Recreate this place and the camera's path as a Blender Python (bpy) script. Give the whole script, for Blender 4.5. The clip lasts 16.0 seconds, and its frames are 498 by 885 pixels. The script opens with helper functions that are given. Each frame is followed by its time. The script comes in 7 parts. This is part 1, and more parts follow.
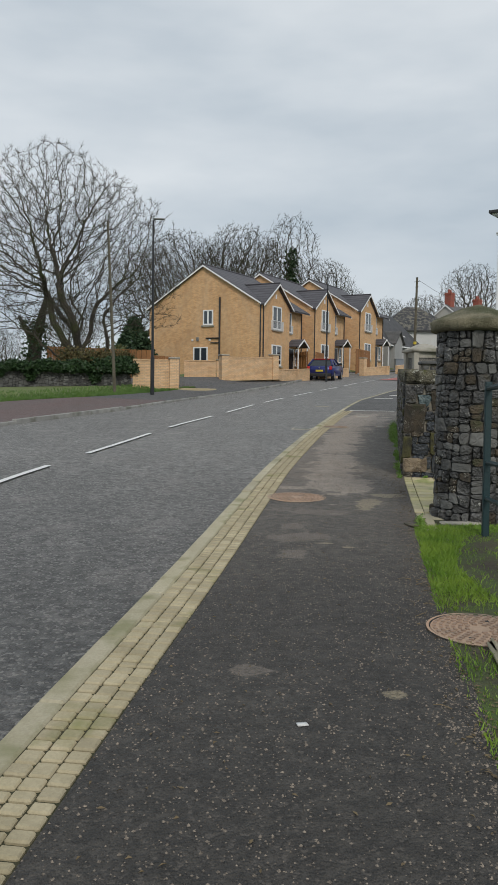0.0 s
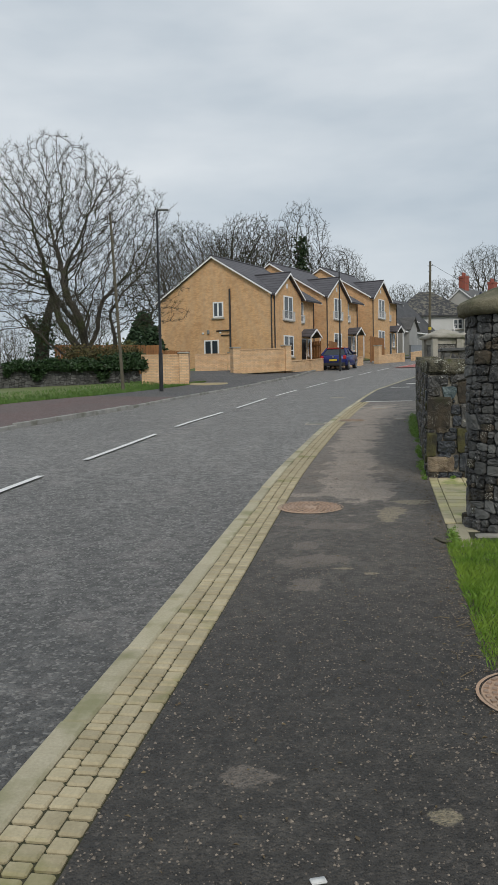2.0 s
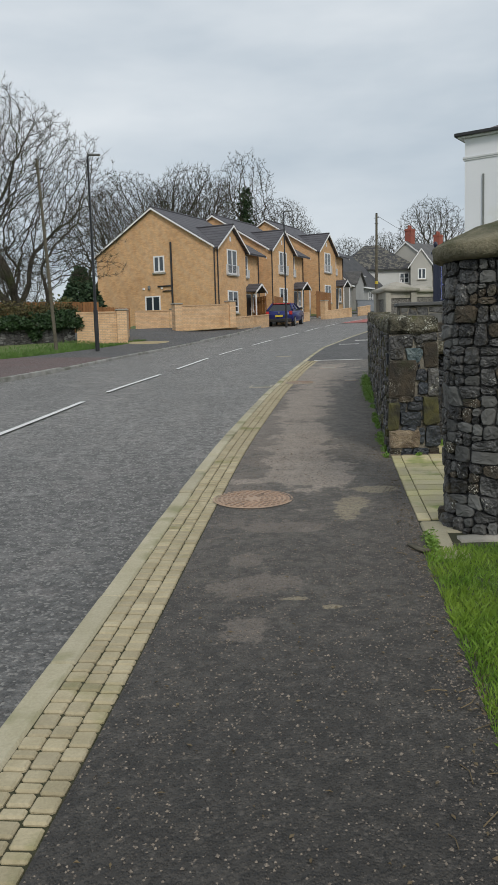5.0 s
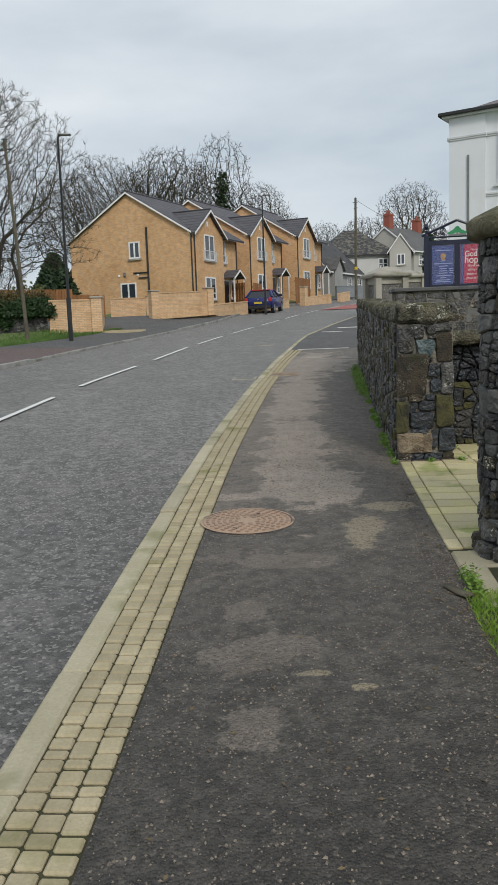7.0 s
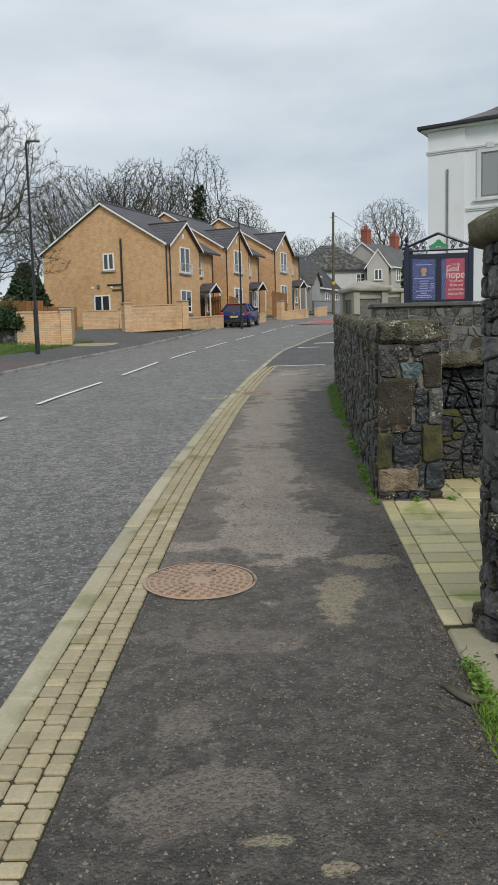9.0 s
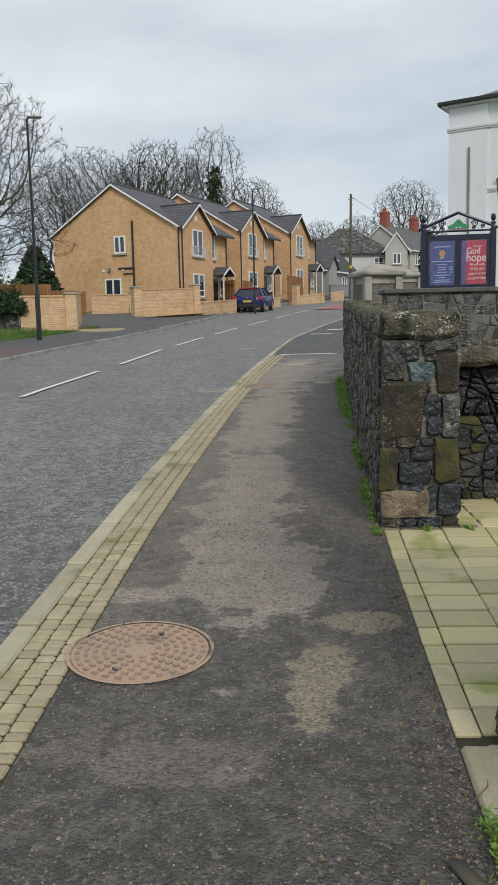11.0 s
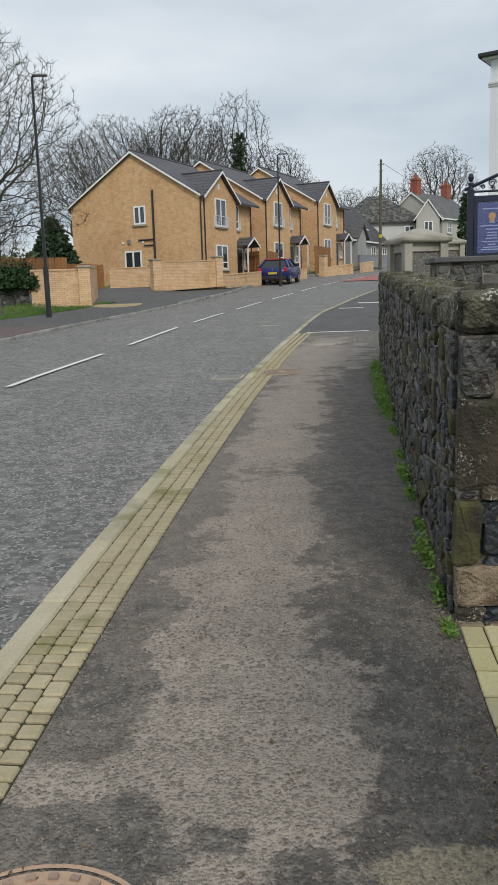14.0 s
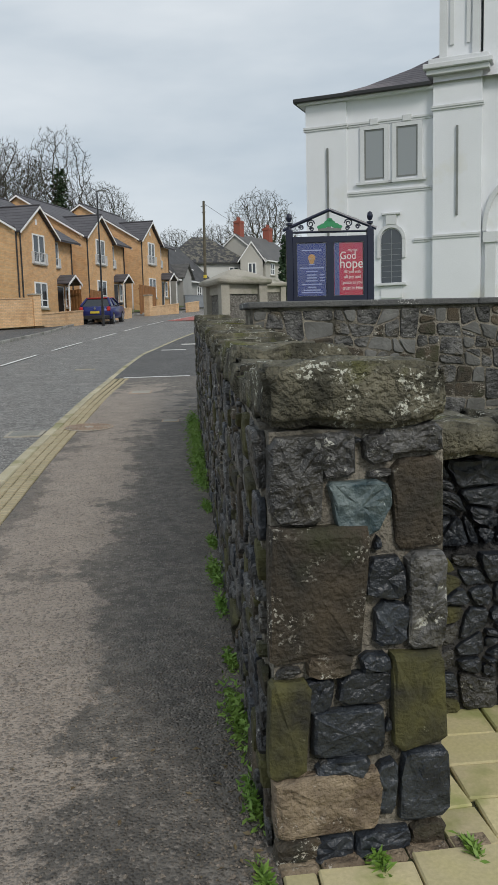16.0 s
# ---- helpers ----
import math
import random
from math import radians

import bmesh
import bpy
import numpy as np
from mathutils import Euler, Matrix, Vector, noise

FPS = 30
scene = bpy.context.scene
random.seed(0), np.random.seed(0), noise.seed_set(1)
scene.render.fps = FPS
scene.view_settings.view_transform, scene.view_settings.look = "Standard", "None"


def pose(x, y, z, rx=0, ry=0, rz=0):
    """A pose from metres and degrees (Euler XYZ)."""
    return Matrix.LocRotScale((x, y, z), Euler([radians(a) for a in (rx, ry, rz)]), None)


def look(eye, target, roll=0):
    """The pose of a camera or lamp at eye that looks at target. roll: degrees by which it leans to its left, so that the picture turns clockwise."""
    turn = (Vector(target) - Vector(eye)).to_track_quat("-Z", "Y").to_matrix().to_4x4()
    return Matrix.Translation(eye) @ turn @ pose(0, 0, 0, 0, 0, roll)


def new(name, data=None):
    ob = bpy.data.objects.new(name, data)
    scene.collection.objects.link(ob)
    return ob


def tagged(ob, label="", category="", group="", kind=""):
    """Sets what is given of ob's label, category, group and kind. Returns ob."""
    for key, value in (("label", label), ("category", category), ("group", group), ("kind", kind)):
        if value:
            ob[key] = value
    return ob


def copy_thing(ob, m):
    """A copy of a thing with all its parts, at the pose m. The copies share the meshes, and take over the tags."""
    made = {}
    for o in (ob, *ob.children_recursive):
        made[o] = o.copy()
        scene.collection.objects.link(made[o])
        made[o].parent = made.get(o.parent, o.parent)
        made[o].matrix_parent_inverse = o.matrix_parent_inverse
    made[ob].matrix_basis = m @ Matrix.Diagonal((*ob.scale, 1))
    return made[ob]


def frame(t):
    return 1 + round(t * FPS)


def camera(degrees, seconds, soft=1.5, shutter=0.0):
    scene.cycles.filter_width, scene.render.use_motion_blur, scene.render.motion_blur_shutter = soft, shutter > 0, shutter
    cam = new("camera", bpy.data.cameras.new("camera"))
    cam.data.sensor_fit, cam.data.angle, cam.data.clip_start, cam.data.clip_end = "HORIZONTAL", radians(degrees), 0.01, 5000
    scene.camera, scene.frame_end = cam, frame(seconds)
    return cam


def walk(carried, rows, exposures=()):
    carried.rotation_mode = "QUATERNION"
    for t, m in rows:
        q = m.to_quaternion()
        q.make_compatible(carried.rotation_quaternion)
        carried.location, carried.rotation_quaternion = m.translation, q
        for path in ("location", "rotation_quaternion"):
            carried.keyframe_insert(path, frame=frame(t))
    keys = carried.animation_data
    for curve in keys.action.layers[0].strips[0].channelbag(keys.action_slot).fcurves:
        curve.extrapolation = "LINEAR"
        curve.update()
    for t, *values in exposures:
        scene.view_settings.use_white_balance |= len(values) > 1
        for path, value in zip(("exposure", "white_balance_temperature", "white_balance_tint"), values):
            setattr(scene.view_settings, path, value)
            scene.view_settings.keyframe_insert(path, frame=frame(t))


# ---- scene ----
cam = camera(34.0, 16.0)
PATH = [
    (0, (0.572, -0.132, 1.519), (0.414, 1.858, 1.406), 0.8),
    (0.5, (0.516, 0.135, 1.565), (0.344, 2.124, 1.454), 0.3),
    (1, (0.651, 0.426, 1.568), (0.467, 2.414, 1.453), -0.2),
    (1.5, (0.698, 0.666, 1.574), (0.489, 2.65, 1.438), -1.0),
    (2, (0.598, 0.921, 1.605), (0.4, 2.907, 1.471), -1.1),
    (2.5, (0.645, 1.193, 1.616), (0.483, 3.183, 1.498), -1.6),
    (3, (0.726, 1.464, 1.638), (0.538, 3.452, 1.528), -2.4),
    (3.5, (0.654, 1.717, 1.657), (0.505, 3.71, 1.584), -1.0),
    (4, (0.616, 1.969, 1.667), (0.552, 3.967, 1.6), -0.7),
    (4.2, (0.615, 2.072, 1.67), (0.559, 4.069, 1.57), -1.3),
    (6.3, (0.613, 3.225, 1.694), (0.533, 5.198, 1.374), -1.9),
    (6.5, (0.571, 3.328, 1.69), (0.496, 5.301, 1.369), -2.1),
    (7, (0.473, 3.597, 1.734), (0.454, 5.577, 1.458), -2.1),
    (7.5, (0.579, 3.848, 1.742), (0.599, 5.833, 1.499), -2.3),
    (8, (0.631, 4.071, 1.751), (0.657, 6.057, 1.514), -1.9),
    (8.2, (0.601, 4.17, 1.749), (0.645, 6.156, 1.518), -1.3),
    (10.3, (0.769, 5.406, 1.829), (0.796, 7.386, 1.548), -1.9),
    (10.5, (0.832, 5.524, 1.824), (0.85, 7.504, 1.542), -1.6),
    (11, (0.927, 5.789, 1.838), (0.922, 7.769, 1.556), -1.3),
    (11.5, (0.891, 6.066, 1.84), (0.874, 8.047, 1.567), -1.0),
    (12, (0.9, 6.375, 1.867), (0.902, 8.36, 1.627), -0.0),
    (12.5, (0.964, 6.762, 1.87), (0.883, 8.742, 1.599), 0.1),
    (13, (0.861, 7.108, 1.883), (0.744, 9.079, 1.567), 0.1),
    (13.5, (0.899, 7.424, 1.887), (0.796, 9.392, 1.548), -0.7),
    (14, (1.037, 7.758, 1.906), (0.963, 9.726, 1.56), -1.8),
    (14.5, (1.03, 8.074, 1.925), (1.028, 10.049, 1.609), -1.4),
    (14.9, (1.097, 8.339, 1.94), (1.315, 10.308, 1.659), -0.0),
    (15, (1.126, 8.406, 1.942), (1.217, 10.385, 1.669), -0.4),
    (15.5, (1.315, 8.731, 1.972), (1.499, 10.705, 1.708), -1.0),
    (16, (1.393, 9.104, 2.001), (1.729, 11.057, 1.734), -1.5),
]
walk(cam, [(t, look(eye, target, roll)) for t, eye, target, roll in PATH], exposures=[(0, 0.0), (4.0, 0.04), (7.5, 0.13), (12.0, 0.17), (14.5, 0.17), (16.0, 0.1)])


# ---- sky and sun ----
def build_world():
    world = bpy.data.worlds.new("overcast_sky")
    scene.world = world
    world.use_nodes = True
    nt = world.node_tree
    nt.nodes.clear()
    out = nt.nodes.new("ShaderNodeOutputWorld")
    bg = nt.nodes.new("ShaderNodeBackground")
    sky = nt.nodes.new("ShaderNodeTexSky")
    sky.sky_type, sky.sun_disc = "NISHITA", False
    sky.sun_elevation, sky.sun_rotation = radians(37), radians(161)
    sky.dust_density, sky.air_density = 2.0, 1.0
    dim = nt.nodes.new("ShaderNodeVectorMath")
    dim.operation = "SCALE"
    dim.inputs["Scale"].default_value = 0.10
    nt.links.new(sky.outputs[0], dim.inputs[0])
    tc = nt.nodes.new("ShaderNodeTexCoord")
    mp = nt.nodes.new("ShaderNodeMapping")
    mp.inputs["Scale"].default_value = (1.0, 1.0, 3.2)
    mp.inputs["Location"].default_value = (0.35, 0.2, 0.0)
    nt.links.new(tc.outputs["Generated"], mp.inputs[0])
    n = nt.nodes.new("ShaderNodeTexNoise")
    n.inputs["Scale"].default_value, n.inputs["Detail"].default_value = 2.1, 5.0
    n.inputs["Roughness"].default_value = 0.5
    nt.links.new(mp.outputs[0], n.inputs["Vector"])
    ramp = nt.nodes.new("ShaderNodeValToRGB")
    e = ramp.color_ramp.elements
    e[0].position, e[0].color = 0.34, (0.445, 0.52, 0.59, 1)
    e[1].position, e[1].color = 0.66, (0.73, 0.775, 0.81, 1)
    nt.links.new(n.outputs["Fac"], ramp.inputs[0])
    mix = nt.nodes.new("ShaderNodeMix")
    mix.data_type = "RGBA"
    mix.inputs[0].default_value = 0.93
    nt.links.new(dim.outputs[0], mix.inputs[6])
    nt.links.new(ramp.outputs[0], mix.inputs[7])
    nt.links.new(mix.outputs[2], bg.inputs[0])
    bg.inputs[1].default_value = SKY_STRENGTH
    nt.links.new(bg.outputs[0], out.inputs[0])


SKY_STRENGTH = 1.0
build_world()
sun = new("sun", bpy.data.lights.new("sun", "SUN"))
sun.data.energy, sun.data.angle, sun.data.color = 1.5, radians(14), (1.0, 0.95, 0.88)
sun.matrix_world = look((0, 0, 0), (-0.27, 0.78, -0.62))


# ---- materials ----
MATS = {}


def nodes_of(name):
    m = bpy.data.materials.new(name)
    m.use_nodes = True
    nt = m.node_tree
    return m, nt, nt.nodes["Principled BSDF"]


def mixed(nt, fac, a, b, mode="MIX"):
    n = nt.nodes.new("ShaderNodeMix")
    n.data_type, n.blend_type = "RGBA", mode
    for sock, v in ((n.inputs[0], fac), (n.inputs[6], a), (n.inputs[7], b)):
        if isinstance(v, bpy.types.NodeSocket):
            nt.links.new(v, sock)
        elif isinstance(v, (tuple, list)):
            sock.default_value = (*v[:3], 1)
        else:
            sock.default_value = v
    return n.outputs[2]


def coords(nt, scale=(1, 1, 1), kind="Object"):
    if kind == "World":
        src = nt.nodes.new("ShaderNodeNewGeometry").outputs["Position"]
    else:
        src = nt.nodes.new("ShaderNodeTexCoord").outputs["Object"]
    mp = nt.nodes.new("ShaderNodeMapping")
    mp.inputs["Scale"].default_value = scale
    nt.links.new(src, mp.inputs[0])
    return mp.outputs[0]


def noise_fac(nt, vec, scale, detail=4.0, lo=0.35, hi=0.65, rough=0.55):
    n = nt.nodes.new("ShaderNodeTexNoise")
    n.inputs["Scale"].default_value, n.inputs["Detail"].default_value = scale, detail
    n.inputs["Roughness"].default_value = rough
    nt.links.new(vec, n.inputs["Vector"])
    r = nt.nodes.new("ShaderNodeMapRange")
    r.inputs["From Min"].default_value, r.inputs["From Max"].default_value = lo, hi
    nt.links.new(n.outputs["Fac"], r.inputs["Value"])
    return r.outputs[0]


def cells(nt, vec, scale, out="Distance", feature="F1"):
    v = nt.nodes.new("ShaderNodeTexVoronoi")
    v.feature = feature
    v.inputs["Scale"].default_value = scale
    nt.links.new(vec, v.inputs["Vector"])
    return v.outputs[out]


def ranged(nt, value, lo, hi, a=0.0, b=1.0):
    r = nt.nodes.new("ShaderNodeMapRange")
    for k, v in zip(("From Min", "From Max", "To Min", "To Max"), (lo, hi, a, b)):
        r.inputs[k].default_value = v
    nt.links.new(value, r.inputs["Value"])
    return r.outputs[0]


def bumped(nt, bsdf, height, strength=0.4, distance=0.01, under=None):
    b = nt.nodes.new("ShaderNodeBump")
    b.inputs["Strength"].default_value, b.inputs["Distance"].default_value = strength, distance
    nt.links.new(height, b.inputs["Height"])
    if under is not None:
        nt.links.new(under, b.inputs["Normal"])
    nt.links.new(b.outputs[0], bsdf.inputs["Normal"])
    return b.outputs[0]


def surface(name, a, b, rough=0.7, big=1.5, fine=40.0, fleck=None, fleck_amount=0.0, metal=0.0, bump=0.3, dist=0.004,
            stain=None, stain_scale=0.7, stain_lo=0.5, vary=0.0, kind="Object", fine_depth=0.25):
    """A surface of two tones with fine grain, flecks, stains, relief and a tone that varies from piece to piece."""
    m, nt, p = nodes_of(name)
    v = coords(nt, kind=kind)
    col = mixed(nt, noise_fac(nt, v, big, 5), a, b)
    grain = noise_fac(nt, v, fine, 3, 0.3, 0.7)
    col = mixed(nt, ranged(nt, grain, 0, 1, 0, fine_depth), col, tuple(0.35 * c for c in a))
    if stain:
        col = mixed(nt, noise_fac(nt, v, stain_scale, 6, stain_lo, stain_lo + 0.12), col, stain)
    if fleck:
        spots = noise_fac(nt, v, fine * 1.3, 5, 0.63 - fleck_amount * 0.35, 0.66 - fleck_amount * 0.35, 0.65)
        gate = noise_fac(nt, v, big * 1.3, 4, 0.64 - fleck_amount * 0.5, 0.74 - fleck_amount * 0.5)
        mul = nt.nodes.new("ShaderNodeMath")
        mul.operation = "MULTIPLY"
        nt.links.new(spots, mul.inputs[0])
        nt.links.new(gate, mul.inputs[1])
        col = mixed(nt, mul.outputs[0], col, fleck)
    if vary:
        info = nt.nodes.new("ShaderNodeObjectInfo")
        hsv = nt.nodes.new("ShaderNodeHueSaturation")
        nt.links.new(ranged(nt, info.outputs["Random"], 0, 1, 1 - vary, 1 + vary), hsv.inputs["Value"])
        nt.links.new(col, hsv.inputs["Color"])
        col = hsv.outputs[0]
    nt.links.new(col, p.inputs["Base Color"])
    p.inputs["Roughness"].default_value, p.inputs["Metallic"].default_value = rough, metal
    bumped(nt, p, grain, bump, dist)
    MATS[name] = m
    return m


def maths(nt, op, a, b=0.0, c=None):
    n = nt.nodes.new("ShaderNodeMath")
    n.operation = op
    for i, v in enumerate((a, b, c)):
        if isinstance(v, bpy.types.NodeSocket):
            nt.links.new(v, n.inputs[i])
        elif v is not None:
            n.inputs[i].default_value = v
    return n.outputs[0]


def worn_field(nt, v, spots):
    """Over 0.5 inside the worn patches, each a ragged ellipse: centre x, y, half sizes and lean."""
    geo = nt.nodes.new("ShaderNodeSeparateXYZ")
    nt.links.new(v, geo.inputs[0])
    best = None
    for x, y, rx, ry, lean in spots:
        dy = maths(nt, "SUBTRACT", geo.outputs["Y"], y)
        dx = maths(nt, "SUBTRACT", maths(nt, "SUBTRACT", geo.outputs["X"], x), maths(nt, "MULTIPLY", dy, lean))
        qx, qy = maths(nt, "POWER", maths(nt, "ABSOLUTE", maths(nt, "DIVIDE", dx, rx)), 2.0), maths(nt, "POWER", maths(nt, "ABSOLUTE", maths(nt, "DIVIDE", dy, ry)), 2.0)
        f = maths(nt, "SUBTRACT", 1.0, maths(nt, "MULTIPLY", maths(nt, "SQRT", maths(nt, "ADD", qx, qy)), 0.5))
        best = f if best is None else maths(nt, "MAXIMUM", best, f)
    n = nt.nodes.new("ShaderNodeTexNoise")
    n.inputs["Scale"].default_value, n.inputs["Detail"].default_value, n.inputs["Roughness"].default_value = 2.4, 10, 0.68
    nt.links.new(v, n.inputs["Vector"])
    fine = noise_fac(nt, v, 13, 8, 0.3, 0.7, 0.7)
    return maths(nt, "ADD", maths(nt, "ADD", best, ranged(nt, n.outputs["Fac"], 0.25, 0.75, -0.42, 0.42)), ranged(nt, fine, 0, 1, -0.09, 0.09))


def asphalt(name, a, b, chip, chip_scale, patch=None, rough=0.8, chips=0.5, dist=0.01, mottle=0.5, tone=None, streak=0.0):
    m, nt, p = nodes_of(name)
    v = coords(nt, kind="World")
    col = mixed(nt, noise_fac(nt, v, 0.8, 6), a, b)
    col = mixed(nt, ranged(nt, noise_fac(nt, v, 11, 6, 0.42, 0.58), 0, 1, 0, mottle), col, tuple(0.36 * c for c in a))
    col = mixed(nt, ranged(nt, noise_fac(nt, v, 2.6, 5, 0.4, 0.6), 0, 1, 0, 0.28), col, tuple(0.5 * c for c in a))
    if streak:
        along = coords(nt, (1.5, 0.16, 1.0), kind="World")
        col = mixed(nt, ranged(nt, noise_fac(nt, along, 2.2, 7, 0.38, 0.62, 0.6), 0, 1, 0, streak), col, tuple(0.5 * c for c in a))
        dusty = noise_fac(nt, v, 1.7, 8, 0.54, 0.64, 0.7)
        col = mixed(nt, maths(nt, "MULTIPLY", dusty, 0.4), col, (0.33, 0.30, 0.28))
    rand = cells(nt, v, chip_scale, "Color")
    sep = nt.nodes.new("ShaderNodeSeparateColor")
    nt.links.new(rand, sep.inputs[0])
    col = mixed(nt, ranged(nt, sep.outputs[0], 0.0, 1.0, 0.0, 0.5), col, tuple(0.35 * c for c in a))
    col = mixed(nt, ranged(nt, sep.outputs[1], 1.0 - chips * 0.25, 1.0 - chips * 0.25 + 0.02, 0.0, 0.7), col, chip)
    # Brightens with y: paler far footway, and grazing gloss painted into the colour.
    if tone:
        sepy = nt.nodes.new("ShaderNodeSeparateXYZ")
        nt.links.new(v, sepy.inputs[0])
        gloss_tone = nt.nodes.new("ShaderNodeVectorMath")
        gloss_tone.operation = "SCALE"
        nt.links.new(col, gloss_tone.inputs[0])
        nt.links.new(ranged(nt, sepy.outputs["Y"], tone[0], tone[1], tone[2], tone[3]), gloss_tone.inputs["Scale"])
        col = gloss_tone.outputs[0]
    if patch:
        for spots_, colour, strength in patch:
            field = worn_field(nt, v, spots_)
            mask = maths(nt, "MULTIPLY", ranged(nt, field, 0.48, 0.565, 0.0, strength), ranged(nt, noise_fac(nt, v, 38, 5, 0.35, 0.55), 0, 1, 0.72, 1.0))
            worn = mixed(nt, noise_fac(nt, v, 3.5, 6), colour, tuple(c * 0.8 for c in colour))
            worn = mixed(nt, ranged(nt, sep.outputs[2], 0.72, 0.8, 0, 0.45), worn, (0.05, 0.045, 0.04))
            col = mixed(nt, mask, col, worn)
    d = cells(nt, v, chip_scale)
    big_ = noise_fac(nt, v, 14, 4, 0.35, 0.65)
    nt.links.new(col, p.inputs["Base Color"])
    p.inputs["Roughness"].default_value = rough
    under = bumped(nt, p, big_, 0.5, 0.015)
    bumped(nt, p, ranged(nt, d, 0, 0.6, 1, 0), 0.7, dist, under)
    MATS[name] = m
    return m


# tone puts grazing gloss into the road colour: darker near, brighter far
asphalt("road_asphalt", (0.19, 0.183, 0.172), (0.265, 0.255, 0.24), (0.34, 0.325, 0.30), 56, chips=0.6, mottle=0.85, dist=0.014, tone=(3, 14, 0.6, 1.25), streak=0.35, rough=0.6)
BROWN, TAN, GREY = (0.385, 0.322, 0.265), (0.40, 0.335, 0.22), (0.24, 0.20, 0.165)
asphalt("footway_asphalt", (0.088, 0.077, 0.065), (0.13, 0.116, 0.098), (0.14, 0.122, 0.104), 70,
        patch=((((0.62, 8.5, 0.27, 0.15, 0), (0.5, 7.2, 0.3, 0.2, 0), (0.42, 6.5, 0.14, 0.2, 0), (0.31, 3.88, 0.13, 0.09, 0), (1.0, 16.5, 0.5, 7.0, 0.1), (0.37, 7.7, 0.1, 0.14, 0)), GREY, 0.6),
               (((0.9, 12.4, 0.36, 2.6, 0.07), (1.16, 17.2, 0.42, 3.4, 0.08), (0.25, 10.15, 0.3, 0.1, 0), (0.95, 10.6, 0.42, 0.75, 0), (1.75, 22.6, 0.9, 3.0, 0.1)), BROWN, 0.88),
               (((1.2, 9.15, 0.13, 0.42, 0.1), (1.5, 9.75, 0.2, 0.13, 0), (0.69, 6.95, 0.1, 0.05, 0), (0.88, 6.81, 0.065, 0.04, 0), (0.97, 3.65, 0.06, 0.05, 0)), TAN, 0.72)),
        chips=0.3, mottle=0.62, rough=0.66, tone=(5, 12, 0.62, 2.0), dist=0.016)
asphalt("far_asphalt", (0.12, 0.118, 0.115), (0.165, 0.16, 0.155), (0.2, 0.2, 0.2), 60)
asphalt("red_asphalt", (0.20, 0.135, 0.125), (0.17, 0.14, 0.13), (0.2, 0.16, 0.15), 60)
surface("red_paint", (0.45, 0.10, 0.08), (0.38, 0.12, 0.10), 0.7, stain=(0.2, 0.17, 0.16), stain_scale=2, stain_lo=0.52)
surface("road_paint", (0.82, 0.82, 0.80), (0.74, 0.74, 0.72), 0.6, 3, 60, stain=(0.4, 0.4, 0.4), stain_scale=9, stain_lo=0.62, kind="World")
surface("grey_kerb", (0.36, 0.355, 0.33), (0.28, 0.275, 0.255), 0.85, 3, 60, stain=(0.18, 0.18, 0.15), stain_scale=1.5, stain_lo=0.5, vary=0.1, kind="World")
surface("kerb_stone", (0.40, 0.36, 0.24), (0.48, 0.43, 0.31), 0.85, 3, 70, stain=(0.25, 0.24, 0.13), stain_scale=2.2, stain_lo=0.52, vary=0.12, kind="World", bump=0.3)
surface("sett", (0.37, 0.315, 0.195), (0.46, 0.395, 0.26), 0.85, 5, 80, stain=(0.22, 0.21, 0.09), stain_scale=2.1, stain_lo=0.58, vary=0.13, kind="World", bump=0.4)
surface("joint_dirt", (0.035, 0.04, 0.015), (0.06, 0.055, 0.03), 0.95, 6, 60, kind="World")
surface("paver", (0.62, 0.55, 0.28), (0.59, 0.51, 0.325), 0.85, 3.2, 70, stain=(0.30, 0.32, 0.11), stain_scale=2.6, stain_lo=0.56, vary=0.15, kind="World")
surface("grass_soil", (0.08, 0.13, 0.03), (0.075, 0.06, 0.045), 0.95, 2.5, 30, kind="World", bump=0.8, dist=0.02)
surface("soil", (0.06, 0.045, 0.033), (0.085, 0.065, 0.05), 0.95, 4, 40, kind="World", bump=0.8, dist=0.015)
surface("meadow", (0.10, 0.15, 0.04), (0.16, 0.19, 0.07), 0.95, 0.08, 3, kind="World", bump=0.3, dist=0.05)
surface("gravel", (0.42, 0.33, 0.18), (0.5, 0.42, 0.26), 0.9, 2, 45, kind="World", bump=0.8, dist=0.02)
surface("mortar", (0.30, 0.275, 0.225), (0.15, 0.135, 0.11), 0.95, 7, 55, stain=(0.07, 0.065, 0.05), stain_scale=4, stain_lo=0.5, bump=0.9, dist=0.01, kind="World")
surface("dark_mortar", (0.03, 0.03, 0.03), (0.085, 0.082, 0.078), 0.95, 5, 60, bump=0.9, dist=0.01, kind="World")
surface("basalt", (0.019, 0.019, 0.0185), (0.112, 0.11, 0.105), 0.45, 7, 30, fleck=(0.42, 0.42, 0.38), fleck_amount=0.17, stain=(0.065, 0.055, 0.035), stain_scale=4, stain_lo=0.56, vary=0.45, kind="World", bump=0.9, dist=0.014)
surface("blue_basalt", (0.012, 0.015, 0.021), (0.04, 0.047, 0.056), 0.42, 6, 25, fleck=(0.3, 0.32, 0.32), fleck_amount=0.03, vary=0.35, kind="World", bump=0.8, dist=0.012)
surface("brown_stone", (0.10, 0.076, 0.048), (0.03, 0.028, 0.023), 0.8, 6, 60, fleck=(0.5, 0.48, 0.41), fleck_amount=0.22, stain=(0.05, 0.052, 0.02), stain_scale=3, stain_lo=0.55, vary=0.3, kind="World", bump=0.8, dist=0.008)
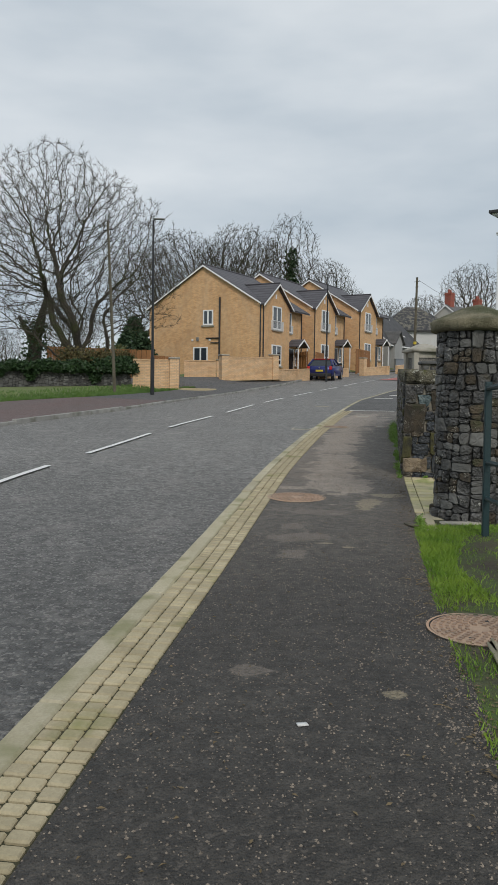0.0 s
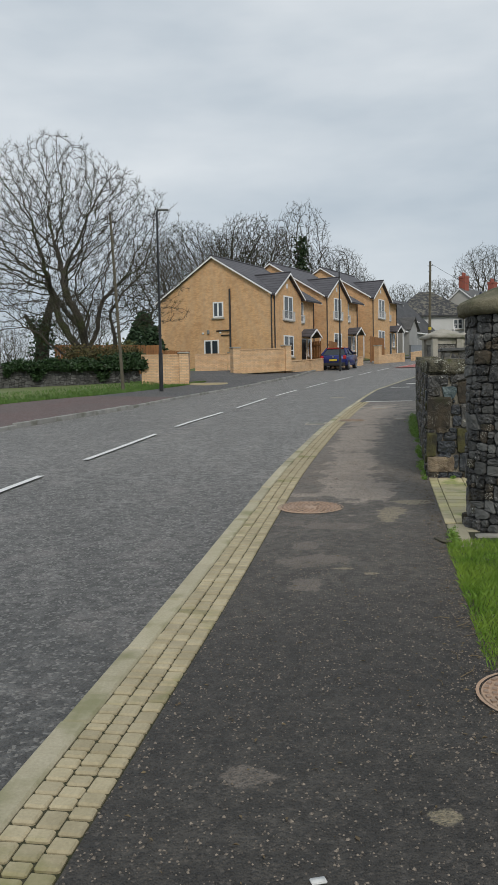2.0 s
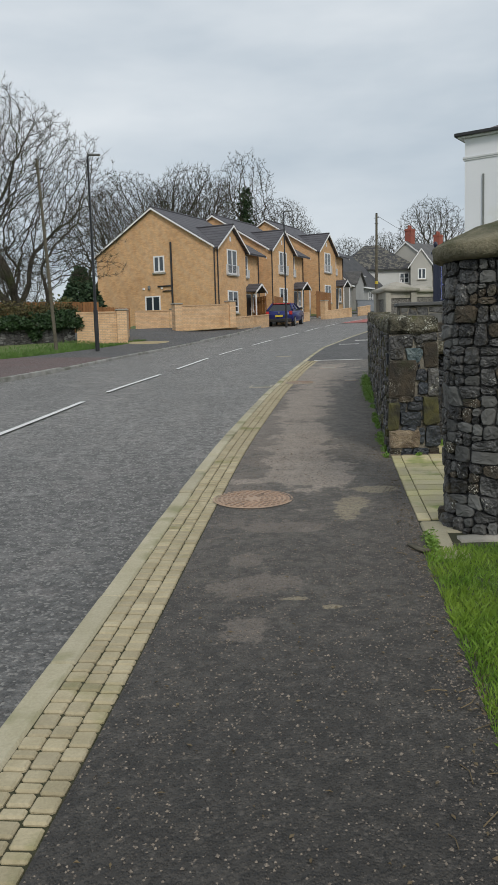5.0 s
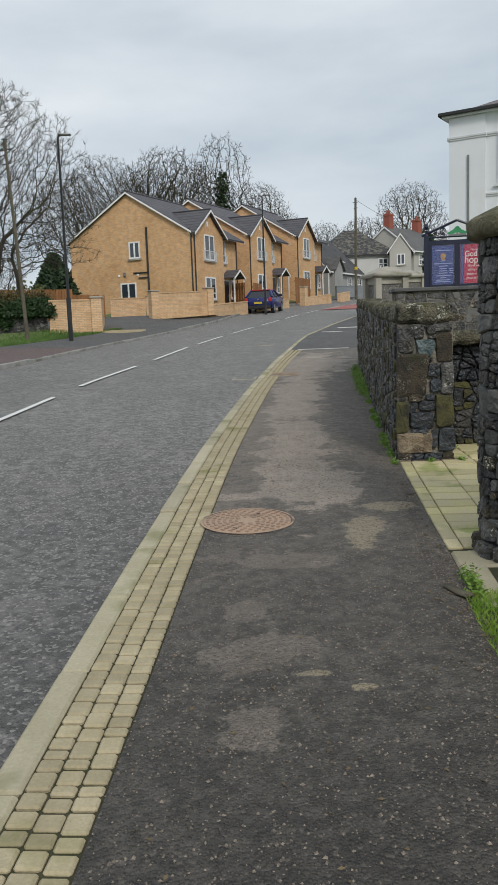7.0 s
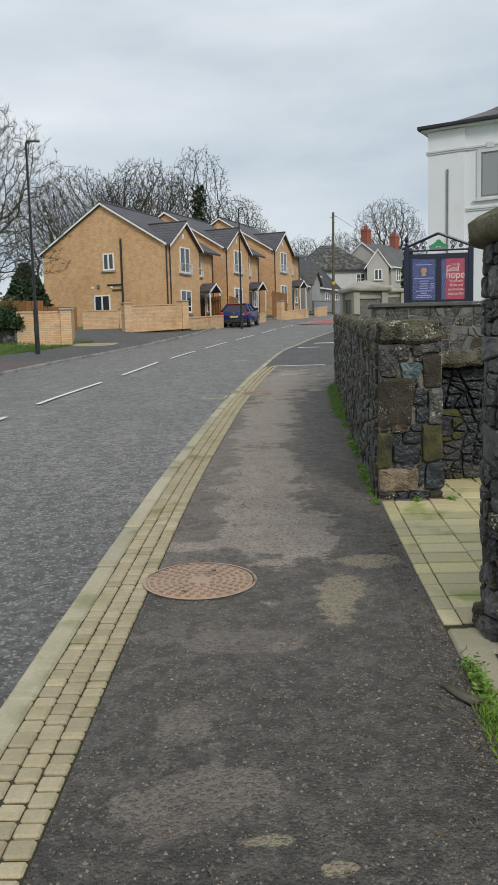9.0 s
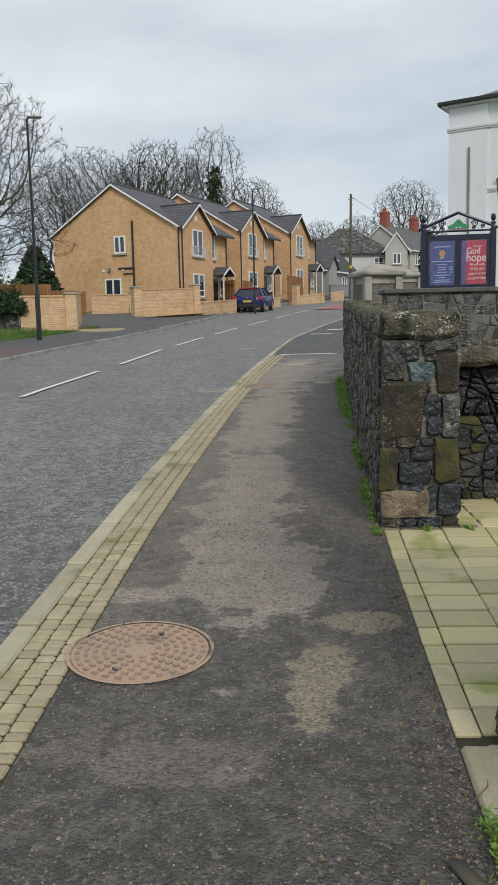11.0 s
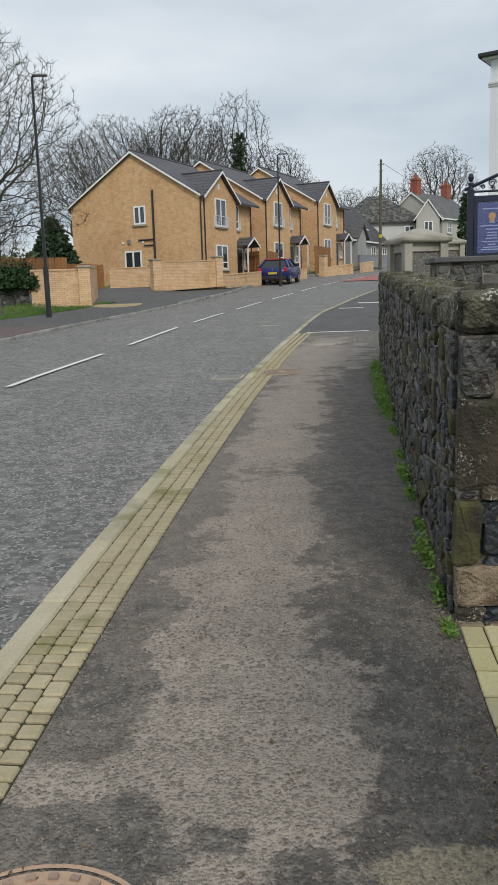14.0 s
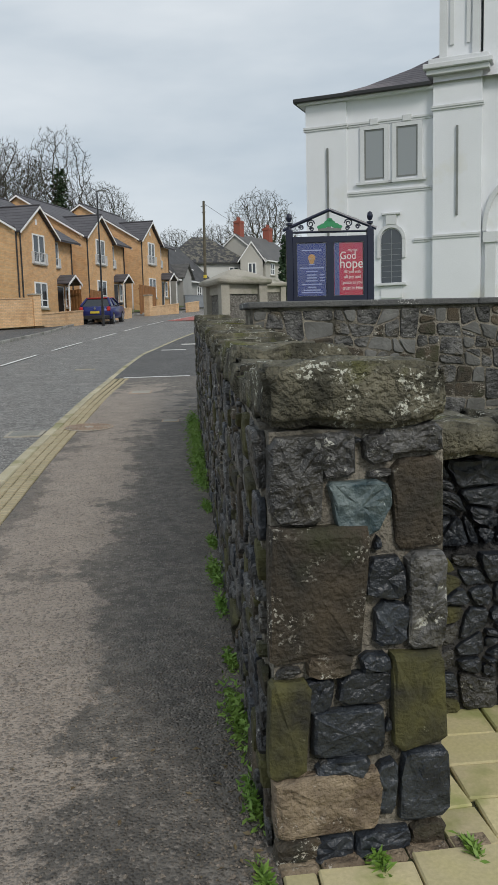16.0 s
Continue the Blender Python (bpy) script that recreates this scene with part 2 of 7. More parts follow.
surface("tan_stone", (0.36, 0.285, 0.195), (0.13, 0.095, 0.065), 0.85, 9, 60, fleck=(0.5, 0.46, 0.4), fleck_amount=0.2, kind="World", bump=0.9, dist=0.01)
surface("green_stone", (0.10, 0.095, 0.03), (0.025, 0.024, 0.02), 0.85, 6, 60, fleck=(0.3, 0.3, 0.2), fleck_amount=0.05, kind="World", bump=0.6, dist=0.008)
surface("teal_stone", (0.025, 0.05, 0.06), (0.17, 0.215, 0.215), 0.5, 11, 40, fleck=(0.45, 0.5, 0.48), fleck_amount=0.1, kind="World", bump=0.8, dist=0.008)
surface("mossy_coping", (0.20, 0.185, 0.13), (0.032, 0.031, 0.021), 0.92, 8, 45, fleck=(0.52, 0.52, 0.44), fleck_amount=0.24,
        stain=(0.13, 0.135, 0.03), stain_scale=3.2, stain_lo=0.57, vary=0.15, kind="World", bump=1.0, dist=0.02)
surface("wall_stone", (0.16, 0.16, 0.152), (0.08, 0.079, 0.073), 0.9, 3, 30, vary=0.35, kind="World", bump=0.6)
surface("cap_stone", (0.23, 0.205, 0.135), (0.10, 0.095, 0.055), 0.92, 5, 50, stain=(0.055, 0.06, 0.022), stain_scale=2.2, stain_lo=0.46, kind="World", bump=0.8, dist=0.01)
surface("concrete", (0.42, 0.39, 0.33), (0.33, 0.31, 0.26), 0.9, 3, 50, stain=(0.2, 0.2, 0.14), stain_scale=3, stain_lo=0.57, kind="World", bump=0.5)
surface("pebbledash", (0.30, 0.285, 0.255), (0.17, 0.16, 0.145), 0.9, 30, 32, fleck=(0.5, 0.48, 0.44), fleck_amount=0.2, kind="World", bump=1.0, dist=0.02, fine_depth=0.8)
surface("slate_coping", (0.08, 0.082, 0.085), (0.12, 0.12, 0.115), 0.8, 3, 40, fleck=(0.5, 0.5, 0.48), fleck_amount=0.2, kind="World", bump=0.6, dist=0.01)
surface("iron_stud", (0.36, 0.25, 0.18), (0.29, 0.21, 0.155), 0.6, 9, 70, kind="World")
surface("iron_cover", (0.49, 0.325, 0.22), (0.42, 0.305, 0.22), 0.75, 3, 70, stain=(0.15, 0.12, 0.09), stain_scale=6, stain_lo=0.6, kind="World")
surface("render_white", (0.77, 0.785, 0.815), (0.72, 0.735, 0.765), 0.8, 0.4, 30, stain=(0.68, 0.68, 0.65), stain_scale=0.5, stain_lo=0.6, fine_depth=0.04)
surface("render_grey", (0.60, 0.60, 0.58), (0.54, 0.54, 0.52), 0.85, 0.6, 20, fine_depth=0.1)
surface("render_dull", (0.36, 0.36, 0.35), (0.30, 0.30, 0.29), 0.85, 0.6, 20, fine_depth=0.1)
surface("render_cream", (0.47, 0.455, 0.41), (0.42, 0.405, 0.37), 0.85, 0.6, 20, fine_depth=0.1)
surface("trim_grey", (0.66, 0.675, 0.69), (0.60, 0.61, 0.62), 0.8, 0.8, 20, fine_depth=0.1)
surface("white_upvc", (0.80, 0.80, 0.79), (0.78, 0.78, 0.77), 0.4, 1, 10, fine_depth=0.02, bump=0.0)
surface("black_paint", (0.015, 0.016, 0.018), (0.022, 0.023, 0.026), 0.4, 3, 30, bump=0.1)
surface("dark_plastic", (0.02, 0.02, 0.021), (0.03, 0.03, 0.03), 0.5, 3, 30, bump=0.1)
surface("galvanised", (0.24, 0.25, 0.24), (0.19, 0.2, 0.19), 0.6, 2, 30, metal=0.2, bump=0.1)
surface("teal_paint", (0.004, 0.032, 0.036), (0.006, 0.026, 0.03), 0.45, 4, 50, bump=0.2)
surface("navy_paint", (0.008, 0.012, 0.035), (0.012, 0.016, 0.04), 0.35, 4, 50, bump=0.1)
surface("blue_poster", (0.03, 0.055, 0.26), (0.05, 0.07, 0.22), 0.25, 3, 10, fine_depth=0.05, bump=0.0)
surface("red_poster", (0.48, 0.02, 0.045), (0.42, 0.02, 0.08), 0.25, 3, 10, fine_depth=0.05, bump=0.0)
surface("poster_blue_text", (0.28, 0.36, 0.66), (0.28, 0.36, 0.66), 0.4, bump=0.0)
surface("poster_white", (0.8, 0.78, 0.78), (0.8, 0.78, 0.78), 0.4, bump=0.0)
surface("gold_print", (0.55, 0.32, 0.10), (0.55, 0.32, 0.10), 0.4, bump=0.0)
surface("sign_green", (0.03, 0.30, 0.12), (0.04, 0.25, 0.10), 0.4, bump=0.0)
surface("fence_wood", (0.34, 0.155, 0.05), (0.26, 0.12, 0.045), 0.75, 2, 30, vary=0.15)
surface("pole_wood", (0.09, 0.08, 0.055), (0.14, 0.125, 0.09), 0.9, 3, 30)
surface("bark", (0.055, 0.048, 0.038), (0.095, 0.083, 0.06), 0.95, 1.5, 14, stain=(0.05, 0.058, 0.02), stain_scale=0.9, stain_lo=0.52, kind="World", bump=1.0, dist=0.04)
surface("twig", (0.10, 0.085, 0.065), (0.14, 0.12, 0.09), 0.95, 1, 10, bump=0.0)
surface("ivy_leaf", (0.018, 0.045, 0.014), (0.035, 0.075, 0.02), 0.55, 5, 20, bump=0.0)
surface("conifer_leaf", (0.022, 0.05, 0.022), (0.04, 0.075, 0.03), 0.8, 3, 20, bump=0.0)
surface("bush_leaf", (0.08, 0.10, 0.03), (0.13, 0.14, 0.05), 0.8, 3, 20, bump=0.0)
surface("hedge_leaf", (0.13, 0.10, 0.035), (0.07, 0.075, 0.025), 0.8, 3, 20, bump=0.0, kind="World")
surface("grass_blade", (0.13, 0.25, 0.02), (0.24, 0.36, 0.04), 0.6, 3, 20, bump=0.0, kind="World")
surface("verge_blade", (0.06, 0.13, 0.018), (0.115, 0.21, 0.035), 0.6, 3, 20, bump=0.0, kind="World")
surface("weed_leaf", (0.12, 0.25, 0.03), (0.22, 0.34, 0.06), 0.6, 5, 20, bump=0.0, kind="World")
surface("dead_leaf", (0.12, 0.085, 0.045), (0.20, 0.15, 0.08), 0.8, 5, 20, bump=0.0, vary=0.4)
surface("litter_white", (0.7, 0.7, 0.68), (0.7, 0.7, 0.68), 0.6, bump=0.0)
surface("car_paint", (0.014, 0.022, 0.13), (0.014, 0.022, 0.13), 0.28, bump=0.0, metal=0.2, fine_depth=0.0)
surface("car_red", (0.5, 0.03, 0.03), (0.5, 0.03, 0.03), 0.25, bump=0.0)
surface("tyre", (0.02, 0.02, 0.02), (0.03, 0.03, 0.03), 0.9, bump=0.1)
surface("alloy", (0.35, 0.35, 0.36), (0.3, 0.3, 0.3), 0.35, metal=0.8, bump=0.0)
surface("number_plate", (0.65, 0.5, 0.05), (0.65, 0.5, 0.05), 0.5, bump=0.0)
surface("red_brick", (0.36, 0.09, 0.06), (0.28, 0.10, 0.07), 0.85, 3, 20)
surface("lead", (0.25, 0.27, 0.29), (0.2, 0.22, 0.24), 0.6, 3, 20)


def glass(name, tint, rough=0.05):
    m, nt, p = nodes_of(name)
    p.inputs["Base Color"].default_value = (*tint, 1)
    p.inputs["Roughness"].default_value = rough
    p.inputs["Specular IOR Level"].default_value = 0.9
    MATS[name] = m


glass("window_glass", (0.035, 0.045, 0.055))
glass("obscured_glass", (0.26, 0.28, 0.29), 0.3)
glass("car_glass", (0.01, 0.012, 0.015))


def board_glass():
    m, nt, p = nodes_of("board_glass")
    tr = nt.nodes.new("ShaderNodeBsdfTransparent")
    mx = nt.nodes.new("ShaderNodeMixShader")
    fr = nt.nodes.new("ShaderNodeFresnel")
    fr.inputs["IOR"].default_value = 1.5
    gl = nt.nodes.new("ShaderNodeBsdfGlossy")
    gl.inputs["Roughness"].default_value = 0.03
    nt.links.new(fr.outputs[0], mx.inputs[0])
    nt.links.new(tr.outputs[0], mx.inputs[1])
    nt.links.new(gl.outputs[0], mx.inputs[2])
    nt.links.new(mx.outputs[0], nt.nodes["Material Output"].inputs[0])
    MATS["board_glass"] = m


board_glass()


def brickwork(name, a, b, mort, axis="xz"):
    m, nt, p = nodes_of(name)
    src = nt.nodes.new("ShaderNodeTexCoord").outputs["Object"]
    sep = nt.nodes.new("ShaderNodeSeparateXYZ")
    nt.links.new(src, sep.inputs[0])
    add = nt.nodes.new("ShaderNodeMath")
    nt.links.new(sep.outputs["X"], add.inputs[0])
    nt.links.new(sep.outputs["Y"], add.inputs[1])
    comb = nt.nodes.new("ShaderNodeCombineXYZ")
    nt.links.new(add.outputs[0], comb.inputs["X"])
    nt.links.new(sep.outputs["Z"], comb.inputs["Y"])
    br = nt.nodes.new("ShaderNodeTexBrick")
    br.inputs["Scale"].default_value = 1.0
    br.inputs["Brick Width"].default_value, br.inputs["Row Height"].default_value = 0.225, 0.075
    br.inputs["Mortar Size"].default_value = 0.008
    br.inputs["Color1"].default_value, br.inputs["Color2"].default_value = (*a, 1), (*b, 1)
    br.inputs["Mortar"].default_value = (*mort, 1)
    br.inputs["Bias"].default_value = -0.2
    nt.links.new(comb.outputs[0], br.inputs["Vector"])
    v = coords(nt)
    col = mixed(nt, noise_fac(nt, v, 0.5, 5, 0.4, 0.7), br.outputs["Color"], (0.9, 0.86, 0.8), "MULTIPLY")
    col = mixed(nt, noise_fac(nt, v, 2.6, 3, 0.45, 0.7), col, (0.86, 0.82, 0.8), "MULTIPLY")
    nt.links.new(col, p.inputs["Base Color"])
    p.inputs["Roughness"].default_value = 0.9
    bumped(nt, p, br.outputs["Fac"], -0.4, 0.005)
    MATS[name] = m


brickwork("buff_brick", (0.70, 0.43, 0.215), (0.56, 0.33, 0.155), (0.5, 0.38, 0.26))
brickwork("garden_brick", (0.74, 0.50, 0.29), (0.60, 0.39, 0.21), (0.42, 0.33, 0.24))


def tiled_roof(name, a, b, rows=0.32, moss=None):
    m, nt, p = nodes_of(name)
    v = coords(nt)
    w = nt.nodes.new("ShaderNodeTexWave")
    w.wave_type, w.bands_direction, w.wave_profile = "BANDS", "Z", "SAW"
    w.inputs["Scale"].default_value = 0.314 / rows / 0.55 / 1.0
    nt.links.new(v, w.inputs["Vector"])
    col = mixed(nt, noise_fac(nt, v, 1.2, 5), a, b)
    col = mixed(nt, ranged(nt, w.outputs["Fac"], 0.0, 0.3, 1.0, 0.0), col, tuple(0.25 * c for c in a))
    if moss:
        col = mixed(nt, noise_fac(nt, v, 2.4, 7, 0.5, 0.56, 0.7), col, moss)
    nt.links.new(col, p.inputs["Base Color"])
    p.inputs["Roughness"].default_value = 0.6
    bumped(nt, p, w.outputs["Fac"], 1.0, 0.05)
    MATS[name] = m


tiled_roof("concrete_tiles", (0.075, 0.071, 0.08), (0.105, 0.10, 0.11), 0.42)
tiled_roof("old_slates", (0.10, 0.10, 0.10), (0.15, 0.145, 0.14), 0.25)
tiled_roof("dark_slates", (0.055, 0.055, 0.058), (0.085, 0.083, 0.085), 0.25)
tiled_roof("mossy_slates", (0.03, 0.03, 0.035), (0.06, 0.06, 0.062), 0.25, moss=(0.15, 0.14, 0.11))
tiled_roof("chapel_slates", (0.15, 0.13, 0.14), (0.22, 0.19, 0.195), 0.25)


# ---- mesh helpers ----
def mesh_object(name, mesh, material, parent=None, label="", kind=""):
    ob = new(name, mesh)
    if material and not mesh.materials:
        mesh.materials.append(MATS[material])
    if parent is not None:
        ob.parent = parent
    return tagged(ob, label, kind=kind)


def part(name, bm, material, parent, label="", kind="", smooth=False):
    bmesh.ops.recalc_face_normals(bm, faces=bm.faces)
    mesh = bpy.data.meshes.new(name)
    bm.to_mesh(mesh)
    bm.free()
    if smooth:
        mesh.polygons.foreach_set("use_smooth", [True] * len(mesh.polygons))
    return mesh_object(name, mesh, material, parent, label, kind)


def thing(name, label, category, m, group=""):
    ob = new(name)
    ob.empty_display_size = 0.2
    ob.matrix_world = m
    return tagged(ob, label, category, group)


def box(bm, x0, x1, y0, y1, z0, z1, bevel=0.0):
    vs = [bm.verts.new((x, y, z)) for x in (x0, x1) for y in (y0, y1) for z in (z0, z1)]
    fs = [bm.faces.new([vs[i] for i in f]) for f in
          ((0, 1, 3, 2), (4, 6, 7, 5), (0, 4, 5, 1), (2, 3, 7, 6), (0, 2, 6, 4), (1, 5, 7, 3))]
    if bevel:
        edges = list({e for f in fs for e in f.edges})
        bmesh.ops.bevel(bm, geom=edges, offset=bevel, segments=1, affect="EDGES")
    return bm


def boxes(*spans, bevel=0.0):
    bm = bmesh.new()
    for s in spans:
        box(bm, *s, bevel=bevel)
    return bm


def prism(bm, outline, axis, a, b):
    """An outline of 2D points drawn out along an axis from a to b. The outline lies in the other two axes, in their order."""
    def at(p, c):
        q = list(p)
        q.insert("xyz".index(axis), c)
        return bm.verts.new(q)
    lo, hi = [at(p, a) for p in outline], [at(p, b) for p in outline]
    bm.faces.new(lo), bm.faces.new(hi[::-1])
    for i in range(len(outline)):
        j = (i + 1) % len(outline)
        bm.faces.new((lo[i], lo[j], hi[j], hi[i]))
    return bm


def rod(bm, p, q, r0, r1=None, sides=8, caps=True):
    p, q = Vector(p), Vector(q)
    r1 = r0 if r1 is None else r1
    d = (q - p).normalized()
    u = d.orthogonal().normalized()
    w = d.cross(u)
    rings = []
    for c, r in ((p, r0), (q, r1)):
        rings.append([bm.verts.new(c + (u * math.cos(a) + w * math.sin(a)) * r) for a in
                      [2 * math.pi * i / sides for i in range(sides)]])
    for i in range(sides):
        j = (i + 1) % sides
        bm.faces.new((rings[0][i], rings[0][j], rings[1][j], rings[1][i]))
    if caps:
        bm.faces.new(rings[0][::-1]), bm.faces.new(rings[1])
    return bm


def rods(*spec, sides=8):
    bm = bmesh.new()
    for s in spec:
        rod(bm, *s, sides=sides)
    return bm


def ball(bm, c, r, sz=1.0, seg=8):
    bmesh.ops.create_uvsphere(bm, u_segments=seg, v_segments=max(4, seg // 2), radius=r,
                              matrix=Matrix.Translation(c) @ Matrix.Diagonal((1, 1, sz, 1)))
    return bm


def sheet_mesh(name, verts, faces):
    mesh = bpy.data.meshes.new(name)
    mesh.from_pydata([tuple(v) for v in verts], [], faces)
    mesh.update()
    return mesh


# ---- the lie of the land ----
GROUND_Y = (-60, -20, 0, 3.3, 9.4, 11.3, 15, 20, 26, 30, 36, 42, 48, 54, 60, 80, 90, 140)
GROUND_Z = (-2.1, -0.7, 0.0, 0.125, 0.33, 0.432, 0.57, 0.77, 1.04, 1.244, 1.505, 1.82, 2.155, 2.51, 2.85, 4.15, 4.7, 7.0)


def height(y):
    return float(np.interp(y, GROUND_Y, GROUND_Z))


def line(*pairs):
    ys, xs = [p[0] for p in pairs], [p[1] for p in pairs]
    fine = np.linspace(ys[0], ys[-1], 600)
    vals = np.interp(fine, ys, xs)
    step = fine[1] - fine[0]
    k = max(1, int(1.2 / step))
    pad = np.pad(vals, k, mode="reflect", reflect_type="odd")
    vals = np.convolve(pad, np.ones(2 * k + 1) / (2 * k + 1), "valid")
    return lambda y: float(np.interp(y, fine, vals))


kerb_x = line((-20, -1.75), (0, -0.84), (3, -0.68), (6, -0.49), (9.4, -0.33), (12.7, -0.11), (15, 0.08), (18.3, 0.37), (20.75, 0.64),
              (24, 1.0), (28, 1.55), (32, 2.1), (34.7, 2.5), (42, 4.2), (48, 5.8), (54, 7.6), (60, 9.6), (80, 18.0), (100, 27))
foot_x = line((-20, 1.0), (0, 1.27), (3.3, 1.34), (4.6, 1.39), (6.2, 1.5), (8, 1.62), (9.4, 1.71), (11.3, 1.82), (12.5, 1.92), (15.5, 2.18),
              (19.2, 2.51), (21.5, 2.74), (25.4, 3.3), (30, 4.1), (36, 5.2), (42, 6.5), (54, 10), (80, 21), (100, 30))
mid_x = line((-20, -5.4), (2, -4.1), (12, -3.47), (18, -3.12), (20.2, -3.0), (24.2, -2.45), (30, -1.69), (36, -0.79), (42, 0.43),
             (48, 1.85), (54, 3.3), (60, 4.9), (66, 7.3), (72, 10), (80, 13.7), (100, 23))
left_x = line((-20, -10.5), (0, -9.3), (10, -8.5), (20.4, -7.0), (25.3, -5.9), (34, -4.5), (43.5, -2.5), (50, -1.2), (56, -0.5),
              (60, 0.1), (66, 1.8), (72, 4.2), (80, 8.6), (100, 18.5))


def strip(name, material, xa, xb, y0, y1, za=0.0, zb=0.0, cols=2, step=1.0, label="", skirt=0.0):
    ys = np.arange(y0, y1 + step * 0.5, step)
    verts, faces = [], []
    for y in ys:
        a, b, h = xa(y), xb(y), height(y)
        for c in range(cols + 1):
            f = c / cols
            verts.append((a + (b - a) * f, y, h + za + (zb - za) * f))
    w = cols + 1
    for i in range(len(ys) - 1):
        for c in range(cols):
            faces.append((i * w + c, i * w + c + 1, (i + 1) * w + c + 1, (i + 1) * w + c))
    mesh = sheet_mesh(name, verts, faces)
    ob = mesh_object(name, mesh, material, None, label, "structure")
    return ob


def off(fn, d):
    return lambda y: fn(y) + d


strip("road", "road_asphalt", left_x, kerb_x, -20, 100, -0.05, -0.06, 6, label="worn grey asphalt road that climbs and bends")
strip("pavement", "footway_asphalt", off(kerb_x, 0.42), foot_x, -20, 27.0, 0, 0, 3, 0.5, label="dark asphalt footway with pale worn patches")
strip("pavement", "far_asphalt", off(kerb_x, 0.12), off(foot_x, 1.0), 27.0, 100, 0, 0, 3, label="grey asphalt footway beyond the side entrance")
far_verge = line((-20, -18), (10, -14.5), (20, -12.5), (28, -9.9), (31.8, -8.0), (38, -6.3), (44, -5.2), (60, -1.6), (100, 16))
strip("pavement", "red_asphalt", far_verge, off(left_x, -0.13), -20, 31.0, 0.12, 0.03, 3, label="wide faded red asphalt pavement")
strip("pavement", "far_asphalt", far_verge, off(left_x, -0.13), 31.0, 100, 0.12, 0.03, 3, label="grey asphalt pavement by the estate entrance")


def build_ground():
    """One sheet that lies under everything and reaches the horizon."""
    xs = [-900, -300, -120, -60, -35, -22, -16, -12, -9, -6, -3, 0, 1, 2, 3, 4, 6, 9, 14, 22, 40, 80, 200, 900]
    ys = [-900, -200, -60, -20, -8, 0, 5, 8, 11.3, 15, 20, 26, 30, 34, 38, 42, 48, 54, 60, 66, 72, 80, 90, 110, 140, 300, 900]
    verts, faces = [], []
    for y in ys:
        for x in xs:
            z = height(min(max(y, -60), 100)) - 0.12
            edge = far_verge(min(max(y, -20), 100))
            if x < edge:
                lift = min(1.0, (edge - x) / 2.0)
                z += lift * 0.42
                if x < edge - 8:
                    z = min(z, 1.9) - min(2.4, (edge - 8 - x) * 0.03)
            if x > foot_x(min(max(y, -20), 100)) + 0.3:
                z += 0.05
            verts.append((x, y, z))
    w = len(xs)
    for j in range(len(ys) - 1):
        for i in range(w - 1):
            faces.append((j * w + i, j * w + i + 1, (j + 1) * w + i + 1, (j + 1) * w + i))
    mesh_object("ground", sheet_mesh("ground", verts, faces), "meadow", None, "rough green grassland beyond the road", "structure")


build_ground()


def painted_dash(y0, y1, fn, width=0.12, z=-0.04, material="road_paint", label="worn white centre line dash"):
    ys = np.linspace(y0, y1, 5)
    verts, faces = [], []
    for y in ys:
        h = height(y) + z + 0.006
        verts += [(fn(y) - width / 2, y, h), (fn(y) + width / 2, y, h)]
    for i in range(4):
        faces.append((2 * i, 2 * i + 1, 2 * i + 3, 2 * i + 2))
    mesh_object("road_marking", sheet_mesh("road_marking", verts, faces), material, None, label, "structure")


for k in range(-2, 10):
    painted_dash(13.8 + 6.03 * k, 18.05 + 6.03 * k, mid_x, 0.105)


# ---- houses ----
def window_unit(parent, x0, x1, z0, z1, y, face="y", sash=2, transom=0.0, name="window"):
    """A window set in a wall that looks along -y (or -x): frame, panes and sill."""
    w, h = x1 - x0, z1 - z0
    holder = boxes((0, w, 0.0, 0.07, 0, 0.1), (0, w, 0.0, 0.07, h - 0.09, h), (0, 0.1, 0.0, 0.07, 0.1, h - 0.09), (w - 0.1, w, 0.0, 0.07, 0.1, h - 0.09))
    for k in range(1, sash):
        box(holder, w * k / sash - 0.06, w * k / sash + 0.06, 0.0, 0.07, 0.07, h - 0.07)
    if transom:
        box(holder, 0.07, w - 0.07, 0.005, 0.065, transom - 0.035, transom + 0.035)
    frame = part(name, holder, "white_upvc", parent, "white plastic window frame")
    if face == "y":
        frame.matrix_local = pose(x0, y - 0.055, z0)
    else:
        frame.matrix_local = pose(y - 0.055, x1, z0, 0, 0, -90)
    for k in range(sash):
        part("pane", boxes((w * k / sash + 0.05, w * (k + 1) / sash - 0.05, 0.03, 0.04, 0.06, h - 0.06)), "window_glass", frame)
    part("window_sill", boxes((-0.1, w + 0.1, -0.07, 0.05, -0.13, -0.005), bevel=0.01), "concrete", frame, "pale stone sill")
    return frame


def juliet_rail(parent, x0, x1, z0, z1, y):
    bm = boxes((x0, x1, y - 0.03, y, z1 - 0.03, z1), (x0, x1, y - 0.03, y, z0, z0 + 0.03), (x0 - 0.0, x0 + 0.03, y - 0.035, y + 0.12, z0 - 0.01, z1 + 0.01),
               (x1 - 0.03, x1, y - 0.035, y + 0.12, z0 - 0.01, z1 + 0.01))
    n = int((x1 - x0) / 0.16)
    for k in range(1, n):
        x = x0 + (x1 - x0) * k / n
        box(bm, x - 0.008, x + 0.008, y - 0.02, y - 0.006, z0 + 0.03, z1 - 0.03)
    part("window_rail", bm, "trim_grey", parent, "small metal balcony rail")


